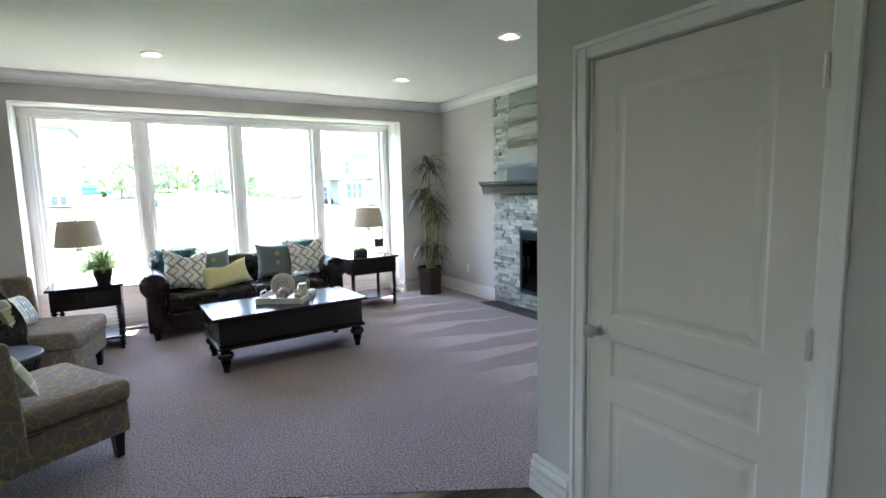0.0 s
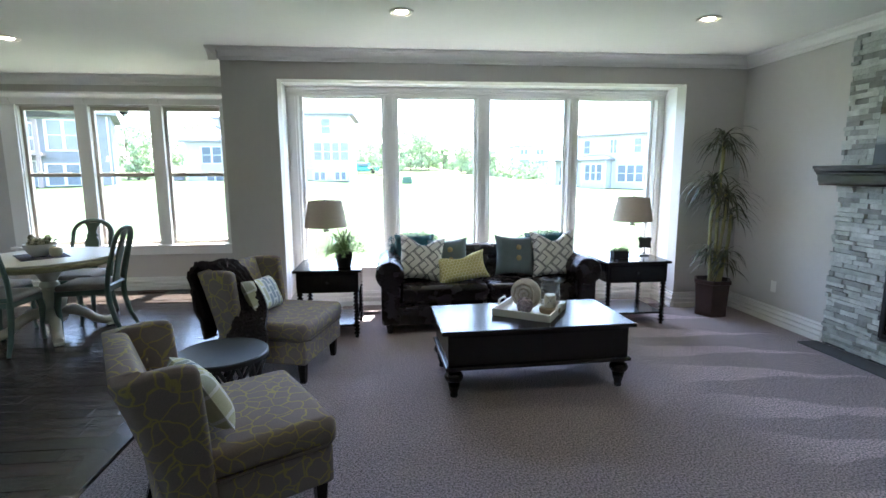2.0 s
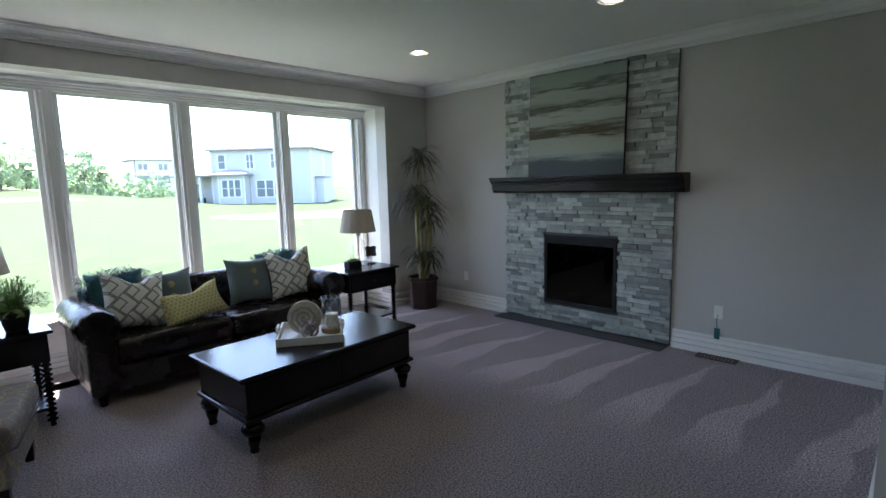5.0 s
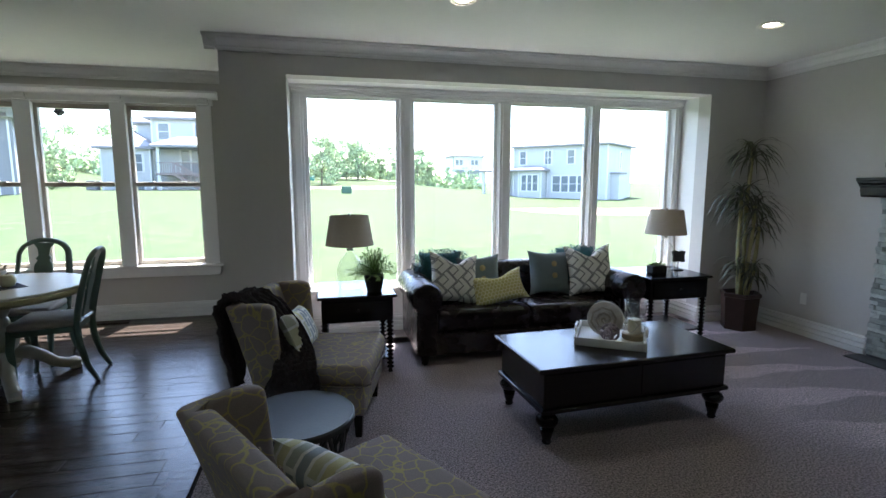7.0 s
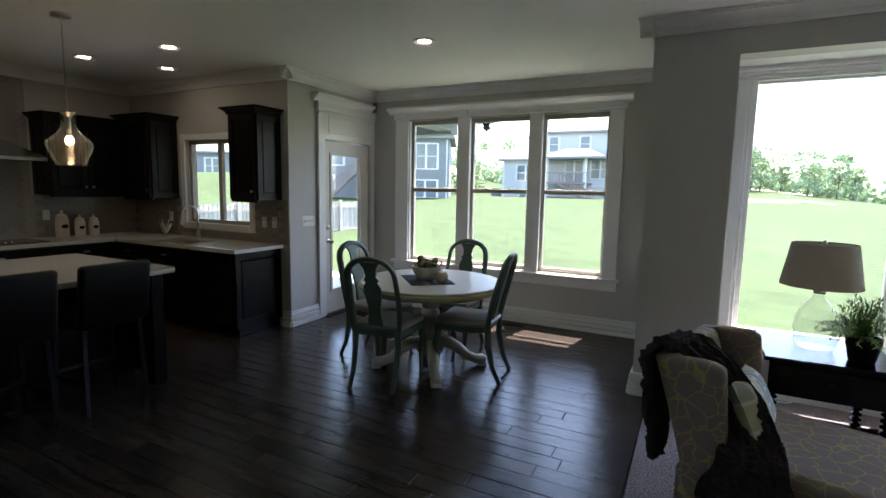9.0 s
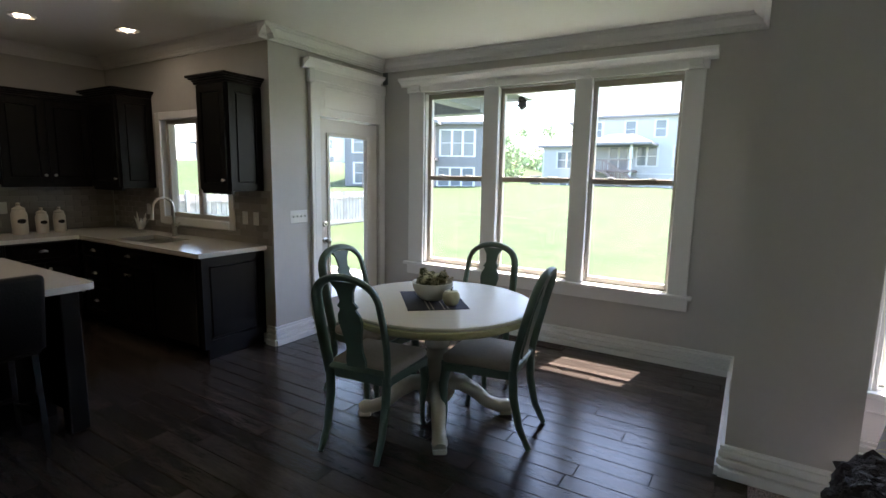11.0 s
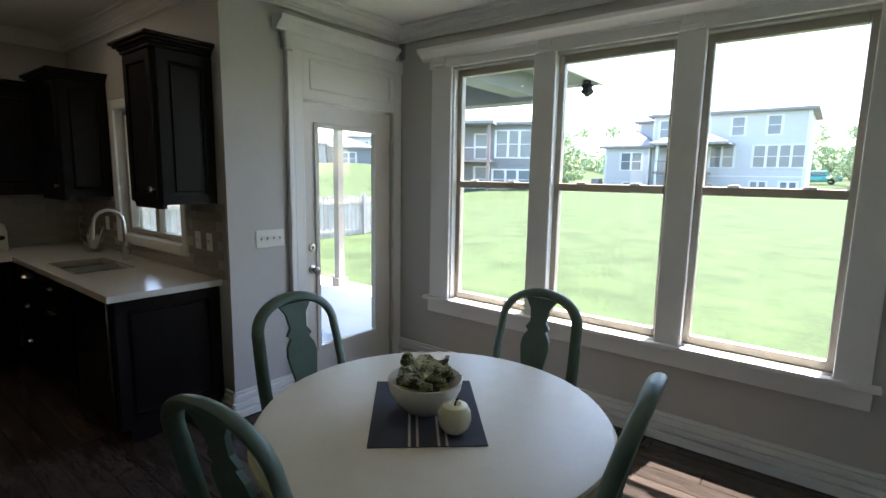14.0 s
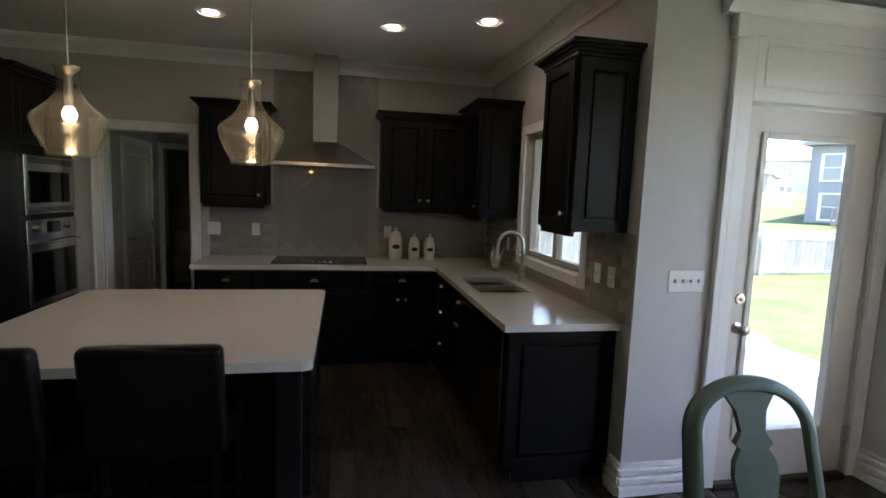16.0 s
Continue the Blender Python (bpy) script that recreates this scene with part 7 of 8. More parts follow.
def house_window(parent, x, z, w, h, y=0.0, bars=1):
    """A window on a face towards local -y."""
    o = part("window", boxes((x - w / 2 - 0.2, y - 0.06, z - 0.12, x + w / 2 + 0.2, y, z), (x - w / 2 - 0.2, y - 0.06, z + h, x + w / 2 + 0.2, y, z + h + 0.12), (x - w / 2 - 0.2, y - 0.06, z, x - w / 2, y, z + h), (x + w / 2, y - 0.06, z, x + w / 2 + 0.2, y, z + h)), M_HTRIM, parent, "white framed window")
    part("pane", boxes((x - w / 2, y - 0.025, z, x + w / 2, y - 0.005, z + h)), M_HGLASS, o)
    for k in range(1, bars + 1):
        xx = x - w / 2 + w * k / (bars + 1)
        part("mullion", boxes((xx - 0.1, y - 0.055, z, xx + 0.1, y - 0.02, z + h)), M_HTRIM, o)
    if h > 1.1:
        part("sash_bar", boxes((x - w / 2, y - 0.045, z + h / 2 - 0.03, x + w / 2, y - 0.022, z + h / 2 + 0.03)), M_HTRIM, o)


def hip_roof(bm, x0, y0, x1, y1, z, rise, eave=0.5):
    x0, y0, x1, y1 = x0 - eave, y0 - eave, x1 + eave, y1 + eave
    w, d = x1 - x0, y1 - y0
    k = min(w, d) / 2
    lo = [bm.verts.new(p) for p in ((x0, y0, z), (x1, y0, z), (x1, y1, z), (x0, y1, z))]
    up = [bm.verts.new((p.co.x, p.co.y, z + 0.22)) for p in lo]
    if w > d:
        r = [bm.verts.new((x0 + k, (y0 + y1) / 2, z + 0.22 + rise)), bm.verts.new((x1 - k, (y0 + y1) / 2, z + 0.22 + rise))]
        fs = [(up[0], up[1], r[1], r[0]), (up[1], up[2], r[1]), (up[2], up[3], r[0], r[1]), (up[3], up[0], r[0])]
    else:
        r = [bm.verts.new(((x0 + x1) / 2, y0 + k, z + 0.22 + rise)), bm.verts.new(((x0 + x1) / 2, y1 - k, z + 0.22 + rise))]
        fs = [(up[0], up[1], r[0]), (up[1], up[2], r[1], r[0]), (up[2], up[3], r[1]), (up[3], up[0], r[0], r[1])]
    for f in fs:
        bm.faces.new(f)
    for q in range(4):
        bm.faces.new((lo[q], lo[(q + 1) % 4], up[(q + 1) % 4], up[q]))
    bm.faces.new(lo[::-1])


def block(parent, x0, y0, x1, y1, z0, z1, material, rise=1.2, name="wall"):
    part(name, boxes((x0, y0, z0, x1, y1, z1)), material, parent)
    bm = bmesh.new()
    hip_roof(bm, x0, y0, x1, y1, z1, rise)
    part("roof", bm, M_ROOF, parent, "grey shingle hip roof")
    for xx in (x0 - 0.03, x1 - 0.12):
        part("corner_board", boxes((xx, y0 - 0.03, z0, xx + 0.15, y0 + 0.1, z1)), M_HTRIM if material is M_SIDING else M_SIDING2, parent)


def side_window(parent, x, y, z, w, h):
    """A window on a face towards local +x, framed in white."""
    o = part("window", boxes((x, y - w / 2 - 0.15, z - 0.12, x + 0.06, y + w / 2 + 0.15, z), (x, y - w / 2 - 0.15, z + h, x + 0.06, y + w / 2 + 0.15, z + h + 0.12), (x, y - w / 2 - 0.15, z, x + 0.06, y - w / 2, z + h), (x, y + w / 2, z, x + 0.06, y + w / 2 + 0.15, z + h)), M_HTRIM, parent, "white framed window")
    part("pane", boxes((x + 0.005, y - w / 2, z, x + 0.025, y + w / 2, z + h)), M_HGLASS, o)


def deck_stair(parent, x0, x1, y, z0, z1):
    """Timber steps from x0, z0 down to x1, z1, with stringers, treads and a railing."""
    n = 9
    for k in range(n):
        f = (k + 0.5) / n
        x, z = x0 + (x1 - x0) * f, z0 + (z1 - z0) * f
        part("tread", boxes((x - 0.16, y - 1.0, z - 0.03, x + 0.16, y, z + 0.03)), M_DECK, parent)
    for dy in (0.0, -1.0):
        bm = bmesh.new()
        tube(bm, [(x0, y + dy, z0 - 0.12), (x1, y + dy, z1 - 0.05)], 0.13, 4)
        part("stringer", bm, M_DECK, parent)
        bm = bmesh.new()
        tube(bm, [(x0, y + dy, z0 + 0.95), (x1, y + dy, z1 + 0.95)], 0.06, 4)
        part("stair_rail", bm, M_DECK, parent)
        for k in range(n + 1):
            f = k / n
            x, z = x0 + (x1 - x0) * f, z0 + (z1 - z0) * f
            part("baluster", boxes((x - 0.03, y + dy - 0.03, z, x + 0.03, y + dy + 0.03, z + 0.95)), M_DECK, parent)


# house to the north, beyond the lawn
hz = 0.7
h2 = thing("house", "two storey blue grey house with a covered deck, beyond the lawn", "house", -3.2, 57, hz)
block(h2, -13.3, 0, -0.9, 9, -0.9, 6.9, M_SIDING, 1.6)
block(h2, -17.6, -0.8, -13.3, 7, -0.9, 4.0, M_SIDING, 1.7)
block(h2, -15.2, 2, -13.3, 8, 4.0, 6.6, M_SIDING, 0.8)
for x in (-12.2, -8.9, -6.1, -3.4):
    house_window(h2, x, 5.0, 0.9, 1.5, bars=0)
house_window(h2, -15.0, 1.9, 1.9, 1.6, y=-0.8)
house_window(h2, -14.8, -0.2, 1.6, 0.8, y=-0.8)
house_window(h2, -9.9, 1.75, 1.7, 2.2, bars=1)
house_window(h2, -7.2, 2.2, 1.8, 1.8, bars=1)
house_window(h2, -2.9, 2.2, 3.6, 1.8, y=-0.045, bars=3)
house_window(h2, -2.0, 0.1, 1.1, 0.8, y=-0.045)
house_window(h2, -4.2, 0.1, 1.1, 0.8, y=-0.045)
part("bay_wall", boxes((-6.0, -0.04, 0, -0.95, 0, 4.2)), M_SIDING, h2)
part("skirt_board", boxes((-13.2, -0.05, 1.32, -0.95, -0.041, 1.44)), M_HTRIM, h2)
part("deck", boxes((-12.2, -3.2, 1.5, -8.0, 0, 1.7)), M_DECK, h2, "timber deck")
bm = bmesh.new()
hip_roof(bm, -12.4, -3.4, -6.4, 0.4, 4.05, 0.9, 0.2)
part("deck_roof", bm, M_ROOF, h2, "low hipped porch roof")
for x in (-12.0, -8.1):
    part("post", boxes((x - 0.12, -3.1, -0.5, x + 0.12, -2.86, 4.1)), M_HTRIM, h2, "white porch post")
for k in range(22):
    x = -12.0 + 0.19 * k
    part("baluster", boxes((x, -3.05, 1.7, x + 0.05, -3.0, 2.6)), M_DECK, h2)
part("rail", boxes((-12.1, -3.1, 2.6, -7.9, -2.95, 2.68)), M_DECK, h2)
deck_stair(h2, -10.4, -7.2, -3.25, 1.65, -0.45)
part("downpipe", boxes((-1.1, -0.12, -0.8, -0.98, -0.046, 6.8)), M_HTRIM, h2)

h3 = thing("house", "dark slate house with white window banks and a timber balcony", "house", -21.0, 43.0, 0.3, 25)
block(h3, -12.5, 0, 0, 9, -0.8, 5.6, M_SIDING2, 1.4)
house_window(h3, -2.5, 3.0, 2.8, 2.1, bars=2)
house_window(h3, -2.6, 0.4, 3.0, 1.5, bars=2)
house_window(h3, -5.2, 2.9, 0.9, 1.9, bars=0)
house_window(h3, -5.2, 0.2, 0.9, 1.9, bars=0)
house_window(h3, -10.6, 3.2, 2.2, 1.7, bars=1)
house_window(h3, -11.0, 0.5, 1.2, 1.7, bars=0)
part("belt_board", boxes((-12.5, -0.03, 2.35, 0, -0.004, 2.5)), M_SIDING2, h3)
part("balcony", boxes((-8.0, -2.2, 2.5, -4.1, 0, 2.7)), M_DECK, h3)
part("balcony_roof", boxes((-8.3, -2.5, 5.5, -3.9, 0, 5.75)), M_ROOF, h3)
for x in (-7.7, -4.3):
    part("post", boxes((x - 0.12, -2.15, -0.8, x + 0.12, -1.9, 5.5)), M_DECK, h3)
for k in range(18):
    part("baluster", boxes((-7.6 + 0.19 * k, -2.1, 2.7, -7.56 + 0.19 * k, -2.06, 3.6)), M_DECK, h3)
part("rail", boxes((-7.7, -2.15, 3.6, -4.3, -2.0, 3.68)), M_HTRIM, h3)
deck_stair(h3, -7.9, -10.3, -1.2, 2.6, 0.2)
part("downpipe", boxes((-0.25, -0.1, -0.8, -0.13, 0, 5.5)), M_HTRIM, h3)

h1 = thing("house", "two storey pale blue house with a covered porch and window banks", "house", 23.9, 64.5, -0.4, -50)
block(h1, 0, 0, 12.4, 9, -0.5, 6.3, M_SIDING, 1.0)
block(h1, -4.6, 2.4, 0, 9, -0.5, 3.6, M_SIDING, 0.9)
block(h1, 1.5, -1.4, 4.7, 0, -0.5, 3.3, M_SIDING, 0.5)
for x in (1.4, 4.9, 7.9):
    house_window(h1, x, 4.2, 0.8, 1.6, bars=0)
house_window(h1, 3.1, 0.9, 2.2, 1.9, y=-1.4, bars=2)
house_window(h1, 7.7, 0.8, 4.2, 1.9, bars=3)
house_window(h1, -0.9, 1.2, 0.7, 1.4, y=2.4, bars=0)
house_window(h1, -3.4, 1.0, 0.9, 1.5, y=2.4, bars=0)
side_window(h1, 12.4, 4.6, 3.6, 0.5, 2.0)
bm = bmesh.new()
hip_roof(bm, -4.6, -0.4, 0.9, 2.4, 3.3, 0.9, 0.3)
part("porch_roof", bm, M_ROOF, h1, "hipped porch roof")
part("porch_floor", boxes((-4.8, -0.5, -0.5, 1.0, 2.4, 0.0)), M_CONC, h1, "concrete porch floor")
for x in (-4.4, -1.4):
    part("post", boxes((x - 0.15, -0.3, 0, x + 0.15, 0.0, 3.3)), M_HTRIM, h1, "white porch post")
part("bump_out", boxes((12.4, 1.2, -0.5, 13.4, 3.4, 2.9)), M_SIDING, h1)
part("bump_roof", boxes((12.4, 1.0, 2.9, 13.6, 3.6, 3.1)), M_ROOF, h1)
for x in (0.08, 4.85):
    part("downpipe", boxes((x, -0.1, -0.5, x + 0.1, -0.035, 6.2)), M_HTRIM, h1)
gr = thing("barbecue", "dark gas barbecue on the far porch", "barbecue", 23.1, 66.6, -0.4, -50)
part("cart", boxes((-0.6, -0.3, 0.12, 0.6, 0.3, 0.8), bevel=0.03), M_BLACK, gr)
part("lid", boxes((-0.4, -0.3, 0.8, 0.4, 0.3, 1.15), bevel=0.12), M_SIDING2, gr)
for x in (-0.5, 0.5):
    part("wheel", boxes((x - 0.06, -0.2, 0, x + 0.06, 0.2, 0.14), bevel=0.03), M_BLACK, gr)
h4 = thing("house", "distant white house with black garage and windows", "house", 30, 112, 2.0, 0)
block(h4, -2, 0, 5, 8, -0.5, 5.2, M_HTRIM, 1.4)
for x in (-0.6, 3.0):
    house_window(h4, x, 3.4, 1.6, 1.1)
    part("garage_door", boxes((x - 1.1, -0.05, 0, x + 1.1, 0.02, 2.3)), M_SIDING2, h4, "dark garage door")
h5 = thing("house", "grey single storey house with a hipped roof on the hill", "house", -52, 45, 2.2, 40)
block(h5, -8, 0, 6, 9, -1, 2.6, M_SIDING2, 1.7)
block(h5, -3.2, -1.6, 0.6, 0, -1, 2.9, M_SIDING2, 1.3)
for x in (-5.6, 3.2):
    house_window(h5, x, 0.7, 1.6, 1.4)
house_window(h5, -1.3, 0.6, 1.4, 1.7, y=-1.6)
h6 = thing("house", "far blue grey house seen through the glass door", "house", -62, 66, 2.4, 40)
block(h6, -6, 0, 6, 9, -1, 5.4, M_SIDING, 2.2)
for x in (-3.5, 0, 3.5):
    house_window(h6, x, 3.3, 1.2, 1.5)
    house_window(h6, x, 0.4, 1.5, 1.6)


# ---- trees ----
def tree(x, y, h, spread, seed, leaves=2200):
    r = random.Random(seed)
    z0 = ground_height(x, y) - 0.1
    t_ = thing("tree", "leafy green tree at the edge of the lawn", "tree", x, y, z0, group="trees beyond the lawn")
    bm = bmesh.new()
    tube(bm, [(0, 0, 0), (0.1, 0.05, h * 0.3), (0.0, 0.1, h * 0.6), (0.1, 0, h * 0.9)], [0.12, 0.09, 0.06, 0.02], 7)
    for k in range(7):
        a, zz = r.uniform(0, 6.28), h * r.uniform(0.25, 0.7)
        tube(bm, [(0, 0, zz), (spread * 0.35 * math.cos(a), spread * 0.35 * math.sin(a), zz + h * 0.12), (spread * 0.7 * math.cos(a), spread * 0.7 * math.sin(a), zz + h * 0.2)], [0.06, 0.04, 0.015], 5)
    part("trunk", bm, M_TRUNK, t_, smooth=True)
    bm = bmesh.new()
    clumps = [(r.gauss(0, spread * 0.42), r.gauss(0, spread * 0.42), h * r.uniform(0.1, 0.96), r.uniform(0.16, 0.36) * spread) for _ in range(34)]
    for _ in range(leaves):
        cx, cy, cz, cr = r.choice(clumps)
        d = Vector((r.gauss(0, 1), r.gauss(0, 1), r.gauss(0, 0.8))).normalized() * cr * r.uniform(0.5, 1.05)
        p = Vector((cx, cy, cz)) + d
        s = r.uniform(0.12, 0.28)
        q = Euler((r.uniform(0, 6.28), r.uniform(0, 6.28), 0)).to_matrix()
        bm.faces.new([bm.verts.new(p + q @ Vector(v) * s) for v in ((-0.7, 0, 0), (0, -0.45, 0.1), (0.8, 0, 0), (0, 0.45, -0.1))])
    part("crown", bm, M_CROWNLEAF, t_)
    return t_


R = random.Random(77)
spots = [(-5.0, 86, 8.2), (-7.6, 89, 5.2), (-3.0, 90, 4.6), (-0.8, 92, 3.6), (1.8, 87, 5.6), (3.4, 89, 6.8), (5.2, 87, 6.6), (6.6, 90, 5.4), (9.4, 92, 3.8), (11.8, 86, 6.2), (13.4, 89, 4.4), (15.2, 87, 6.4), (17.6, 90, 4.6)]
spots += [(-28.5, 60, 6.0), (-26.5, 58, 4.0), (-29.6, 66, 7.2), (-25.0, 72, 8.5), (-23.2, 68, 4.0), (-19.0, 76, 8.6), (-0.6, 70, 6.4), (0.6, 75, 7.4), (-12, 94, 6.5), (-15.5, 95, 5.6), (46, 84, 5), (52, 86, 6), (-70, 72, 8), (-48, 80, 7)]
for k, (x, y, h) in enumerate(spots):
    tree(x, y, h, h * R.uniform(0.3, 0.42), 100 + k)
bm = bmesh.new()
for _ in range(9000):
    x, y = R.uniform(-45, 30), 97 + R.uniform(0, 8)
    p = Vector((x, y, ground_height(x, y) + abs(R.gauss(0, 1.5))))
    s = R.uniform(0.3, 0.6)
    q = Euler((R.uniform(0, 6.28), R.uniform(0, 6.28), 0)).to_matrix()
    bm.faces.new([bm.verts.new(p + q @ Vector(v) * s) for v in ((-0.7, 0, 0), (0, -0.5, 0.1), (0.8, 0, 0), (0, 0.5, -0.1))])
solid("distant_bushes", bm, M_CROWNLEAF, "far line of green bushes behind the lawn", "bushes", kind="stuff")

# bare earth on the lawn
M_DIRT = mat("bare earth", (0.30, 0.22, 0.17), 0.95, 0.25, 0.6, 0.5, 6)
for cx, cy, rx, ry in ((23, 37, 9, 3.2), (3.0, 64, 8, 2.2), (-20.5, 70, 4, 1.5)):
    bm = bmesh.new()
    rings = []
    for q in range(1, 9):
        ring = []
        for k in range(40):
            a = 2 * math.pi * k / 40
            f = q / 8 * (1 + 0.3 * noise.noise((math.cos(a) * 2 + cx, math.sin(a) * 2, 3)))
            x, y = cx + rx * f * math.cos(a), cy + ry * f * math.sin(a)
            ring.append(bm.verts.new((x, y, ground_height(x, y) + (0.1 if q < 8 else 0.0) + 0.06 * noise.noise((x, y, 1)))))
        rings.append(ring)
    bm.faces.new(rings[0])
    for r0, r1 in zip(rings, rings[1:]):
        for k in range(40):
            bm.faces.new((r0[k], r1[k], r1[(k + 1) % 40], r0[(k + 1) % 40]))
    solid("ground", bm, M_DIRT, "patch of bare pale earth on the lawn", "earth")

# parked car and utility boxes
car = thing("car", "teal pickup parked far across the lawn", "car", -3.9, 76, ground_height(-3.9, 76))
M_TEALCAR = mat("teal car paint", (0.03, 0.30, 0.32), 0.3, 0.05, coat=0.6)
bm = boxes((-2.3, -0.85, 0.35, 2.3, 0.85, 0.95), bevel=0.1)
part("body", bm, M_TEALCAR, car)
bm = bmesh.new()
box(bm, -0.9, -0.75, 0.94, 1.0, 0.75, 1.55, bevel=0.16)
part("cab", bm, M_TEALCAR, car)
part("side_glass", boxes((-0.65, -0.78, 1.08, 0.8, -0.752, 1.4)), M_HGLASS, car)
for x in (-1.4, 1.4):
    bm = bmesh.new()
    lathe(bm, [(0.33, 0), (0.36, 0.03), (0.36, 0.19), (0.33, 0.22)], seg=18, m=Matrix.Translation((x, -0.68, 0.36)) @ pose(0, 0, 0, 90, 0, 0))
    part("wheel", bm, M_BLACK, car, smooth=True)
ub = thing("utility_box", "small green utility cabinet on the lawn", "utility box", 1.9, 54, ground_height(1.9, 54))
part("cabinet", boxes((-0.5, -0.3, 0, 0.5, 0.3, 0.7), bevel=0.03), mat("utility green", (0.05, 0.12, 0.08), 0.6), ub)
ac = thing("air_conditioner", "grey outdoor air conditioning unit beside the far house", "air conditioner", -21.9, 57.0, ground_height(-21.9, 57.0))
part("casing", boxes((-0.45, -0.45, 0, 0.45, 0.45, 0.9), bevel=0.04), M_SIDING2, ac)

# ---- covered patio ----
solid("pavement", boxes((-10.5, 7.01, -0.5, -4.79, 10.6, -0.14), bevel=0.01), M_CONC, "pale concrete patio slab", "patio")
M_SOFFIT = mat("grey porch paint", (0.17, 0.19, 0.20), 0.6, 0.05)
po = thing("porch_roof", "grey porch roof with a beam over the patio", "porch roof", -4.08, 11.3, 2.55)
part("soffit", boxes((-6.4, -4.25, 0.18, -0.62, 0, 0.24), (-0.62, -2.92, 0.18, 0.0, 0, 0.24)), M_SOFFIT, po)
part("beam", boxes((-6.3, -0.75, -0.1, -0.5, -0.5, 0.18), bevel=0.01), M_SOFFIT, po)
part("side_beam", boxes((-0.75, -2.92, -0.05, -0.5, -0.75, 0.18), bevel=0.01), M_SOFFIT, po)
part("fascia", boxes((-6.4, 0, 0.14, 0.02, 0.03, 0.36), (0.0, -2.92, 0.14, 0.03, 0.0, 0.36)), M_HTRIM, po)
bm = bmesh.new()
hip_roof(bm, -6.4, -4.27, 0.0, 0.0, 0.42, 1.1, 0.0)
part("shingles", bm, M_ROOF, po)
fl = thing("flood_light", "twin head outdoor flood light under the porch eave", "flood light", -4.2, 11.15, 2.73)
bm = bmesh.new()
lathe(bm, [(0.05, -0.03), (0.05, 0.0)], seg=12)
part("mount", bm, M_BLACK, fl)
for s in (-1, 1):
    bm = bmesh.new()
    lathe(bm, [(0.03, 0), (0.035, 0.05), (0.06, 0.12), (0.06, 0.14)], seg=14, m=Matrix.Translation((0.05 * s, 0.02, -0.04)) @ pose(0, 0, 0, 180, 35 * s, 0))
    part("lamp_head", bm, M_BLACK, fl, smooth=True)
M_POST = mat("tan post timber", (0.42, 0.36, 0.31), 0.7, 0.1, 6)
pp = thing("porch_post", "pale tan square porch post with a plinth on the patio", "post", -7.7, 10.3, -0.14)
part("shaft", boxes((-0.055, -0.055, 0.12, 0.055, 0.055, 2.87), bevel=0.006), M_POST, pp)
part("plinth", boxes((-0.085, -0.085, 0, 0.085, 0.085, 0.13), bevel=0.008), M_POST, pp)
eave = solid("roof_eave", boxes((NOOK_W - 0.15, NOOK_N + 0.15, 2.62, NOOK_E + 0.15, NOOK_N + 0.42, 2.94), (NOOK_E + 0.15, 7.45, 2.62, 4.55, 7.75, 2.94)), M_HTRIM, "white eave of the house over the windows", "eave")
# roof slabs over the rooms
solid("roof", boxes((-11.2, -1.7, 2.94, 4.6, 7.75, 3.1), (NOOK_W - 0.15, 7.75, 2.94, NOOK_E + 0.15, NOOK_N + 0.42, 3.1)), M_ROOF, "plain shingled roof over the rooms", "roof")

# ---- fence ----
fe = thing("fence", "weathered cedar privacy fence behind the patio", "fence", -13.5, 21.2, -0.6, 84)
for k in range(110):
    x = -0.15 * k
    part("picket", boxes((x - 0.14, -0.02, 0.03, x - 0.002, 0.0, 1.5 + 0.02 * math.sin(k * 2.3))), M_FENCE, fe)
for z in (0.35, 1.25):
    part("fence_rail", boxes((-16.5, -0.06, z, 0, -0.021, z + 0.09)), M_FENCE, fe)
for k in range(8):
    part("fence_post", boxes((-2.3 * k - 0.1, -0.14, 0, -2.3 * k, -0.061, 1.6)), M_FENCE, fe)

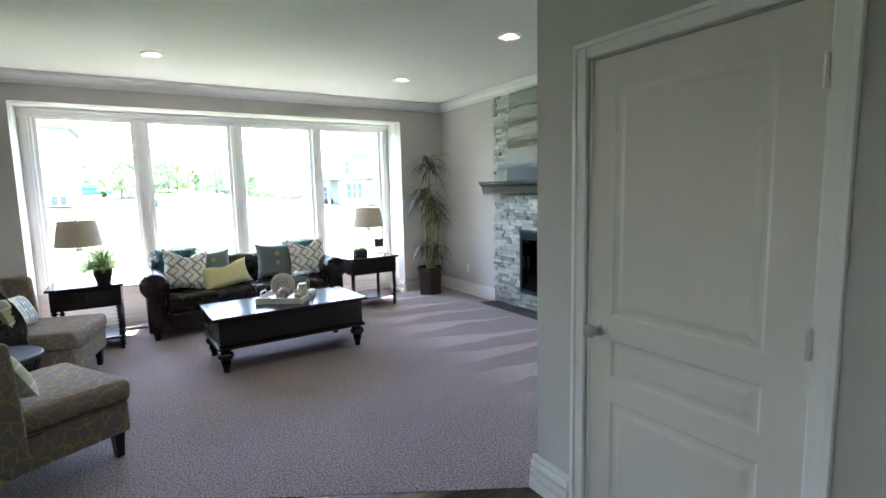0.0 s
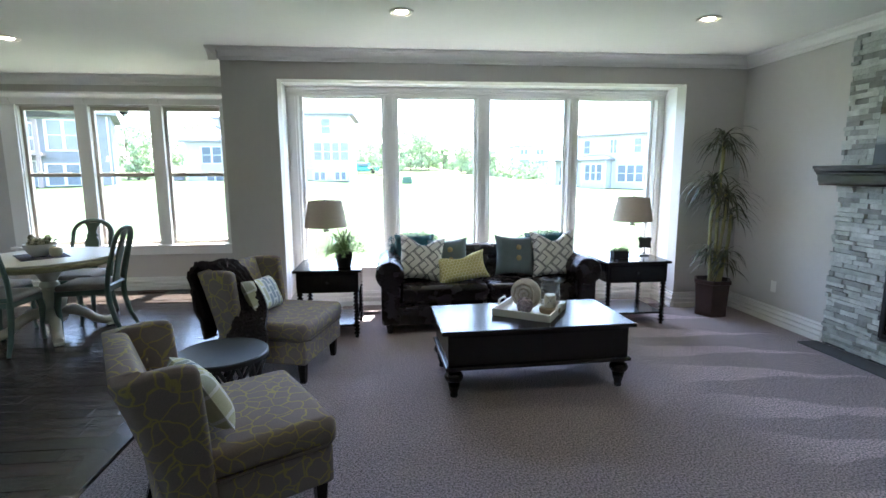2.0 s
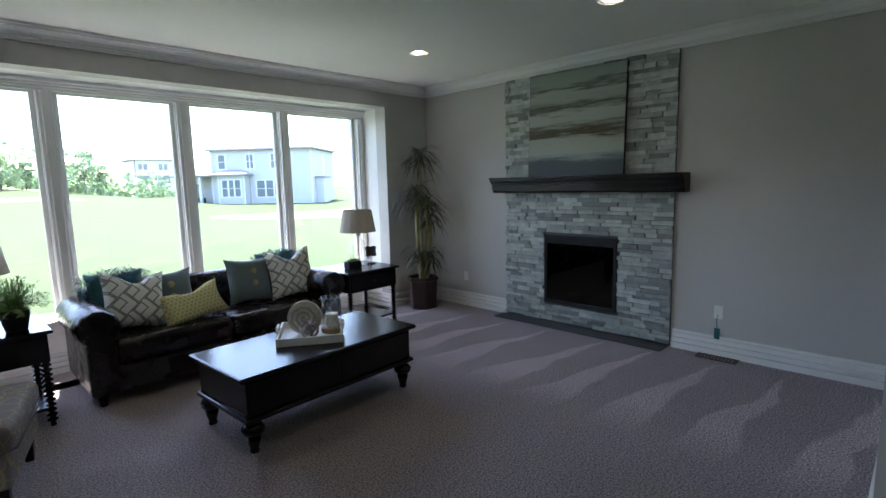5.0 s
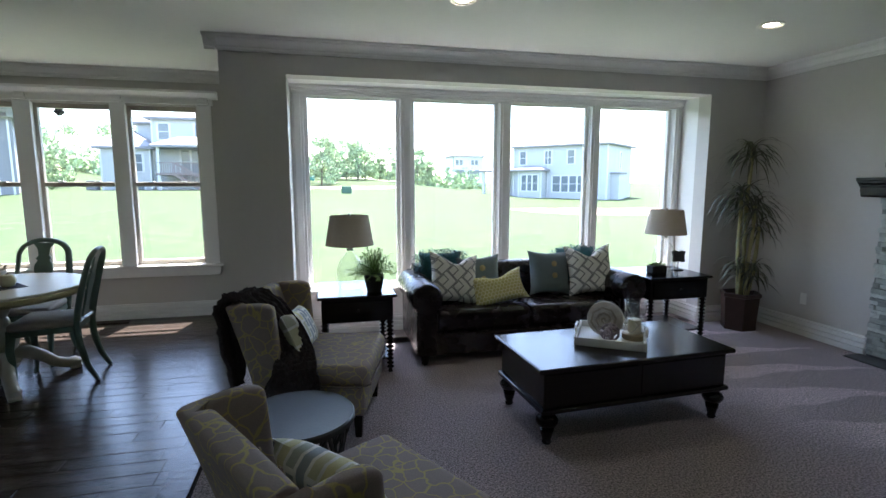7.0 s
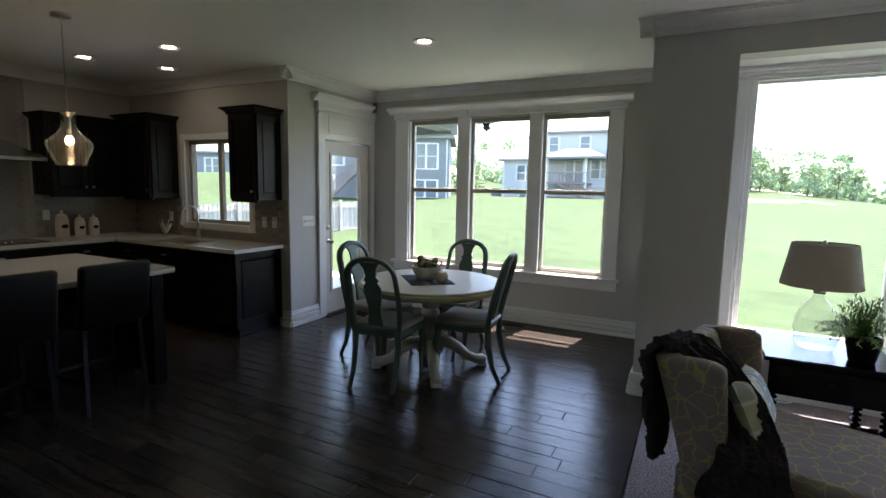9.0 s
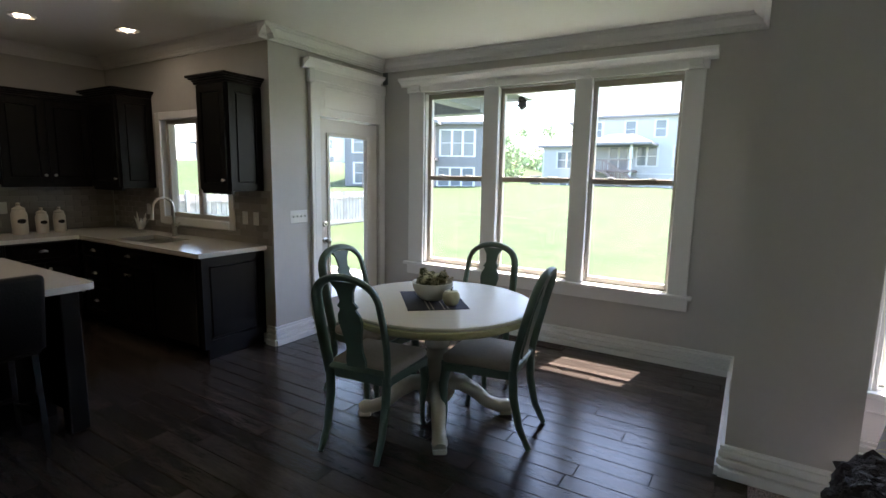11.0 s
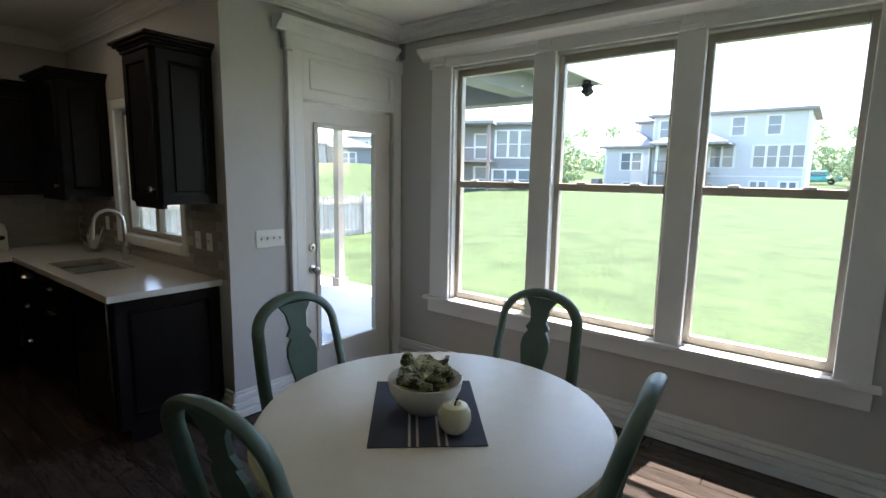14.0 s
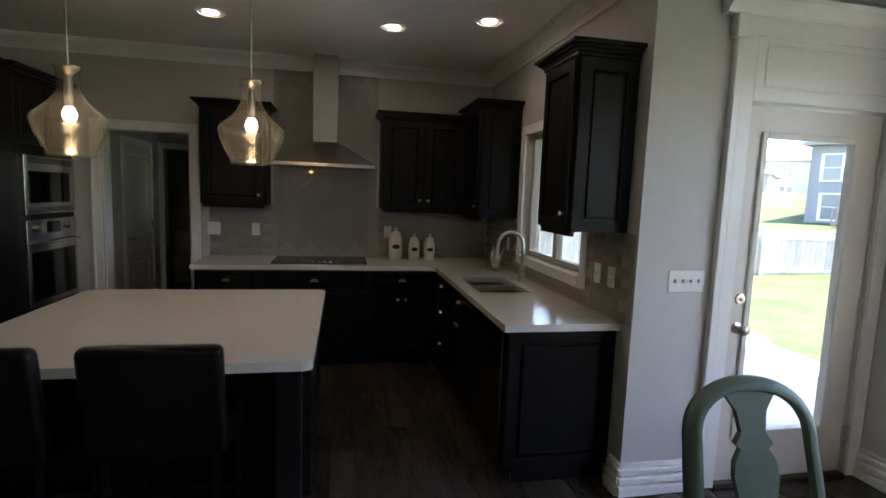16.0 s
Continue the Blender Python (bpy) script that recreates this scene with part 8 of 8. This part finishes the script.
# glazing of the added hall opening, unseen behind the walk, there to brighten the hall
ew = thing("added_hall_window", "added unseen glazed opening with a white frame, lets daylight into the hall", "window", -5.27, 0.1, 0.3, 90, kind="structure")
part("window_frame", ring_frame(bmesh.new(), -0.8, 0, 0.8, 1.9, 0.06, -0.02, 0.05), M_TRIM, ew)
g = part("pane", boxes((-0.74, 0.01, 0.06, 0.74, 0.016, 1.84)), M_GLASS, ew, "clear glass")
g.visible_shadow = False


# ---- hardwood planks ----
floor = bpy.data.objects["floor"]
M_PLANKS = mat("dark hardwood joined", (0.046, 0.036, 0.031), 0.21, 0.45, 3.0, 0.16, 16, rand=0.35, stretch=(1, 6, 6), spec=0.42, island=True)
R = random.Random(15)
PW = 0.127
shapes = {}
rest = bmesh.new()
n_parts = 0
row = 0
y = -1.5
while y < NOOK_N - 0.01:
    x = KIT_W - 2.6 + R.uniform(-0.6, 0)
    while x < 2.14:
        ln = R.choice((0.5, 0.65, 0.8, 0.95, 1.1, 1.25))
        a, b = x, x + ln
        x = b
        yc = y + PW / 2
        edge = -1.15 if yc > 3.9 else (2.1 if yc < 2.2 else 2.0 - (yc - 2.11) * 2.97 / 1.71 + 0.15)
        if a > edge:
            continue
        if b > edge + 0.2:
            b = edge + 0.02
        y1 = min(y + PW, NOOK_N)
        near = -4.9 < a and b < -0.9 and yc > 3.4 and n_parts < 290 and abs(b - a - ln) < 1e-6 and y1 - y > PW - 1e-4
        if near:
            if ln not in shapes:
                o = part("plank", boxes((0.0015, 0.0015, -0.016, ln - 0.0015, PW - 0.0015, -0.003), bevel=0.003, seg=1), M_PLANK, floor)
                shapes[ln] = o.data
            else:
                o = new("plank", shapes[ln])
                o.parent = floor
            o.location = (a, y, R.uniform(-0.0008, 0))
            n_parts += 1
        else:
            box(rest, a + 0.002, y + 0.002, -0.016, b - 0.002, y1 - 0.002, -0.003)
    y += PW
    row += 1
tagged(part("joined_planks", rest, M_PLANKS, floor), kind="stuff")
part("border_plank", boxes((-1.148, 3.9, -0.016, -1.002, NORTH - 0.002, -0.002), bevel=0.002, seg=1), M_PLANK, floor)
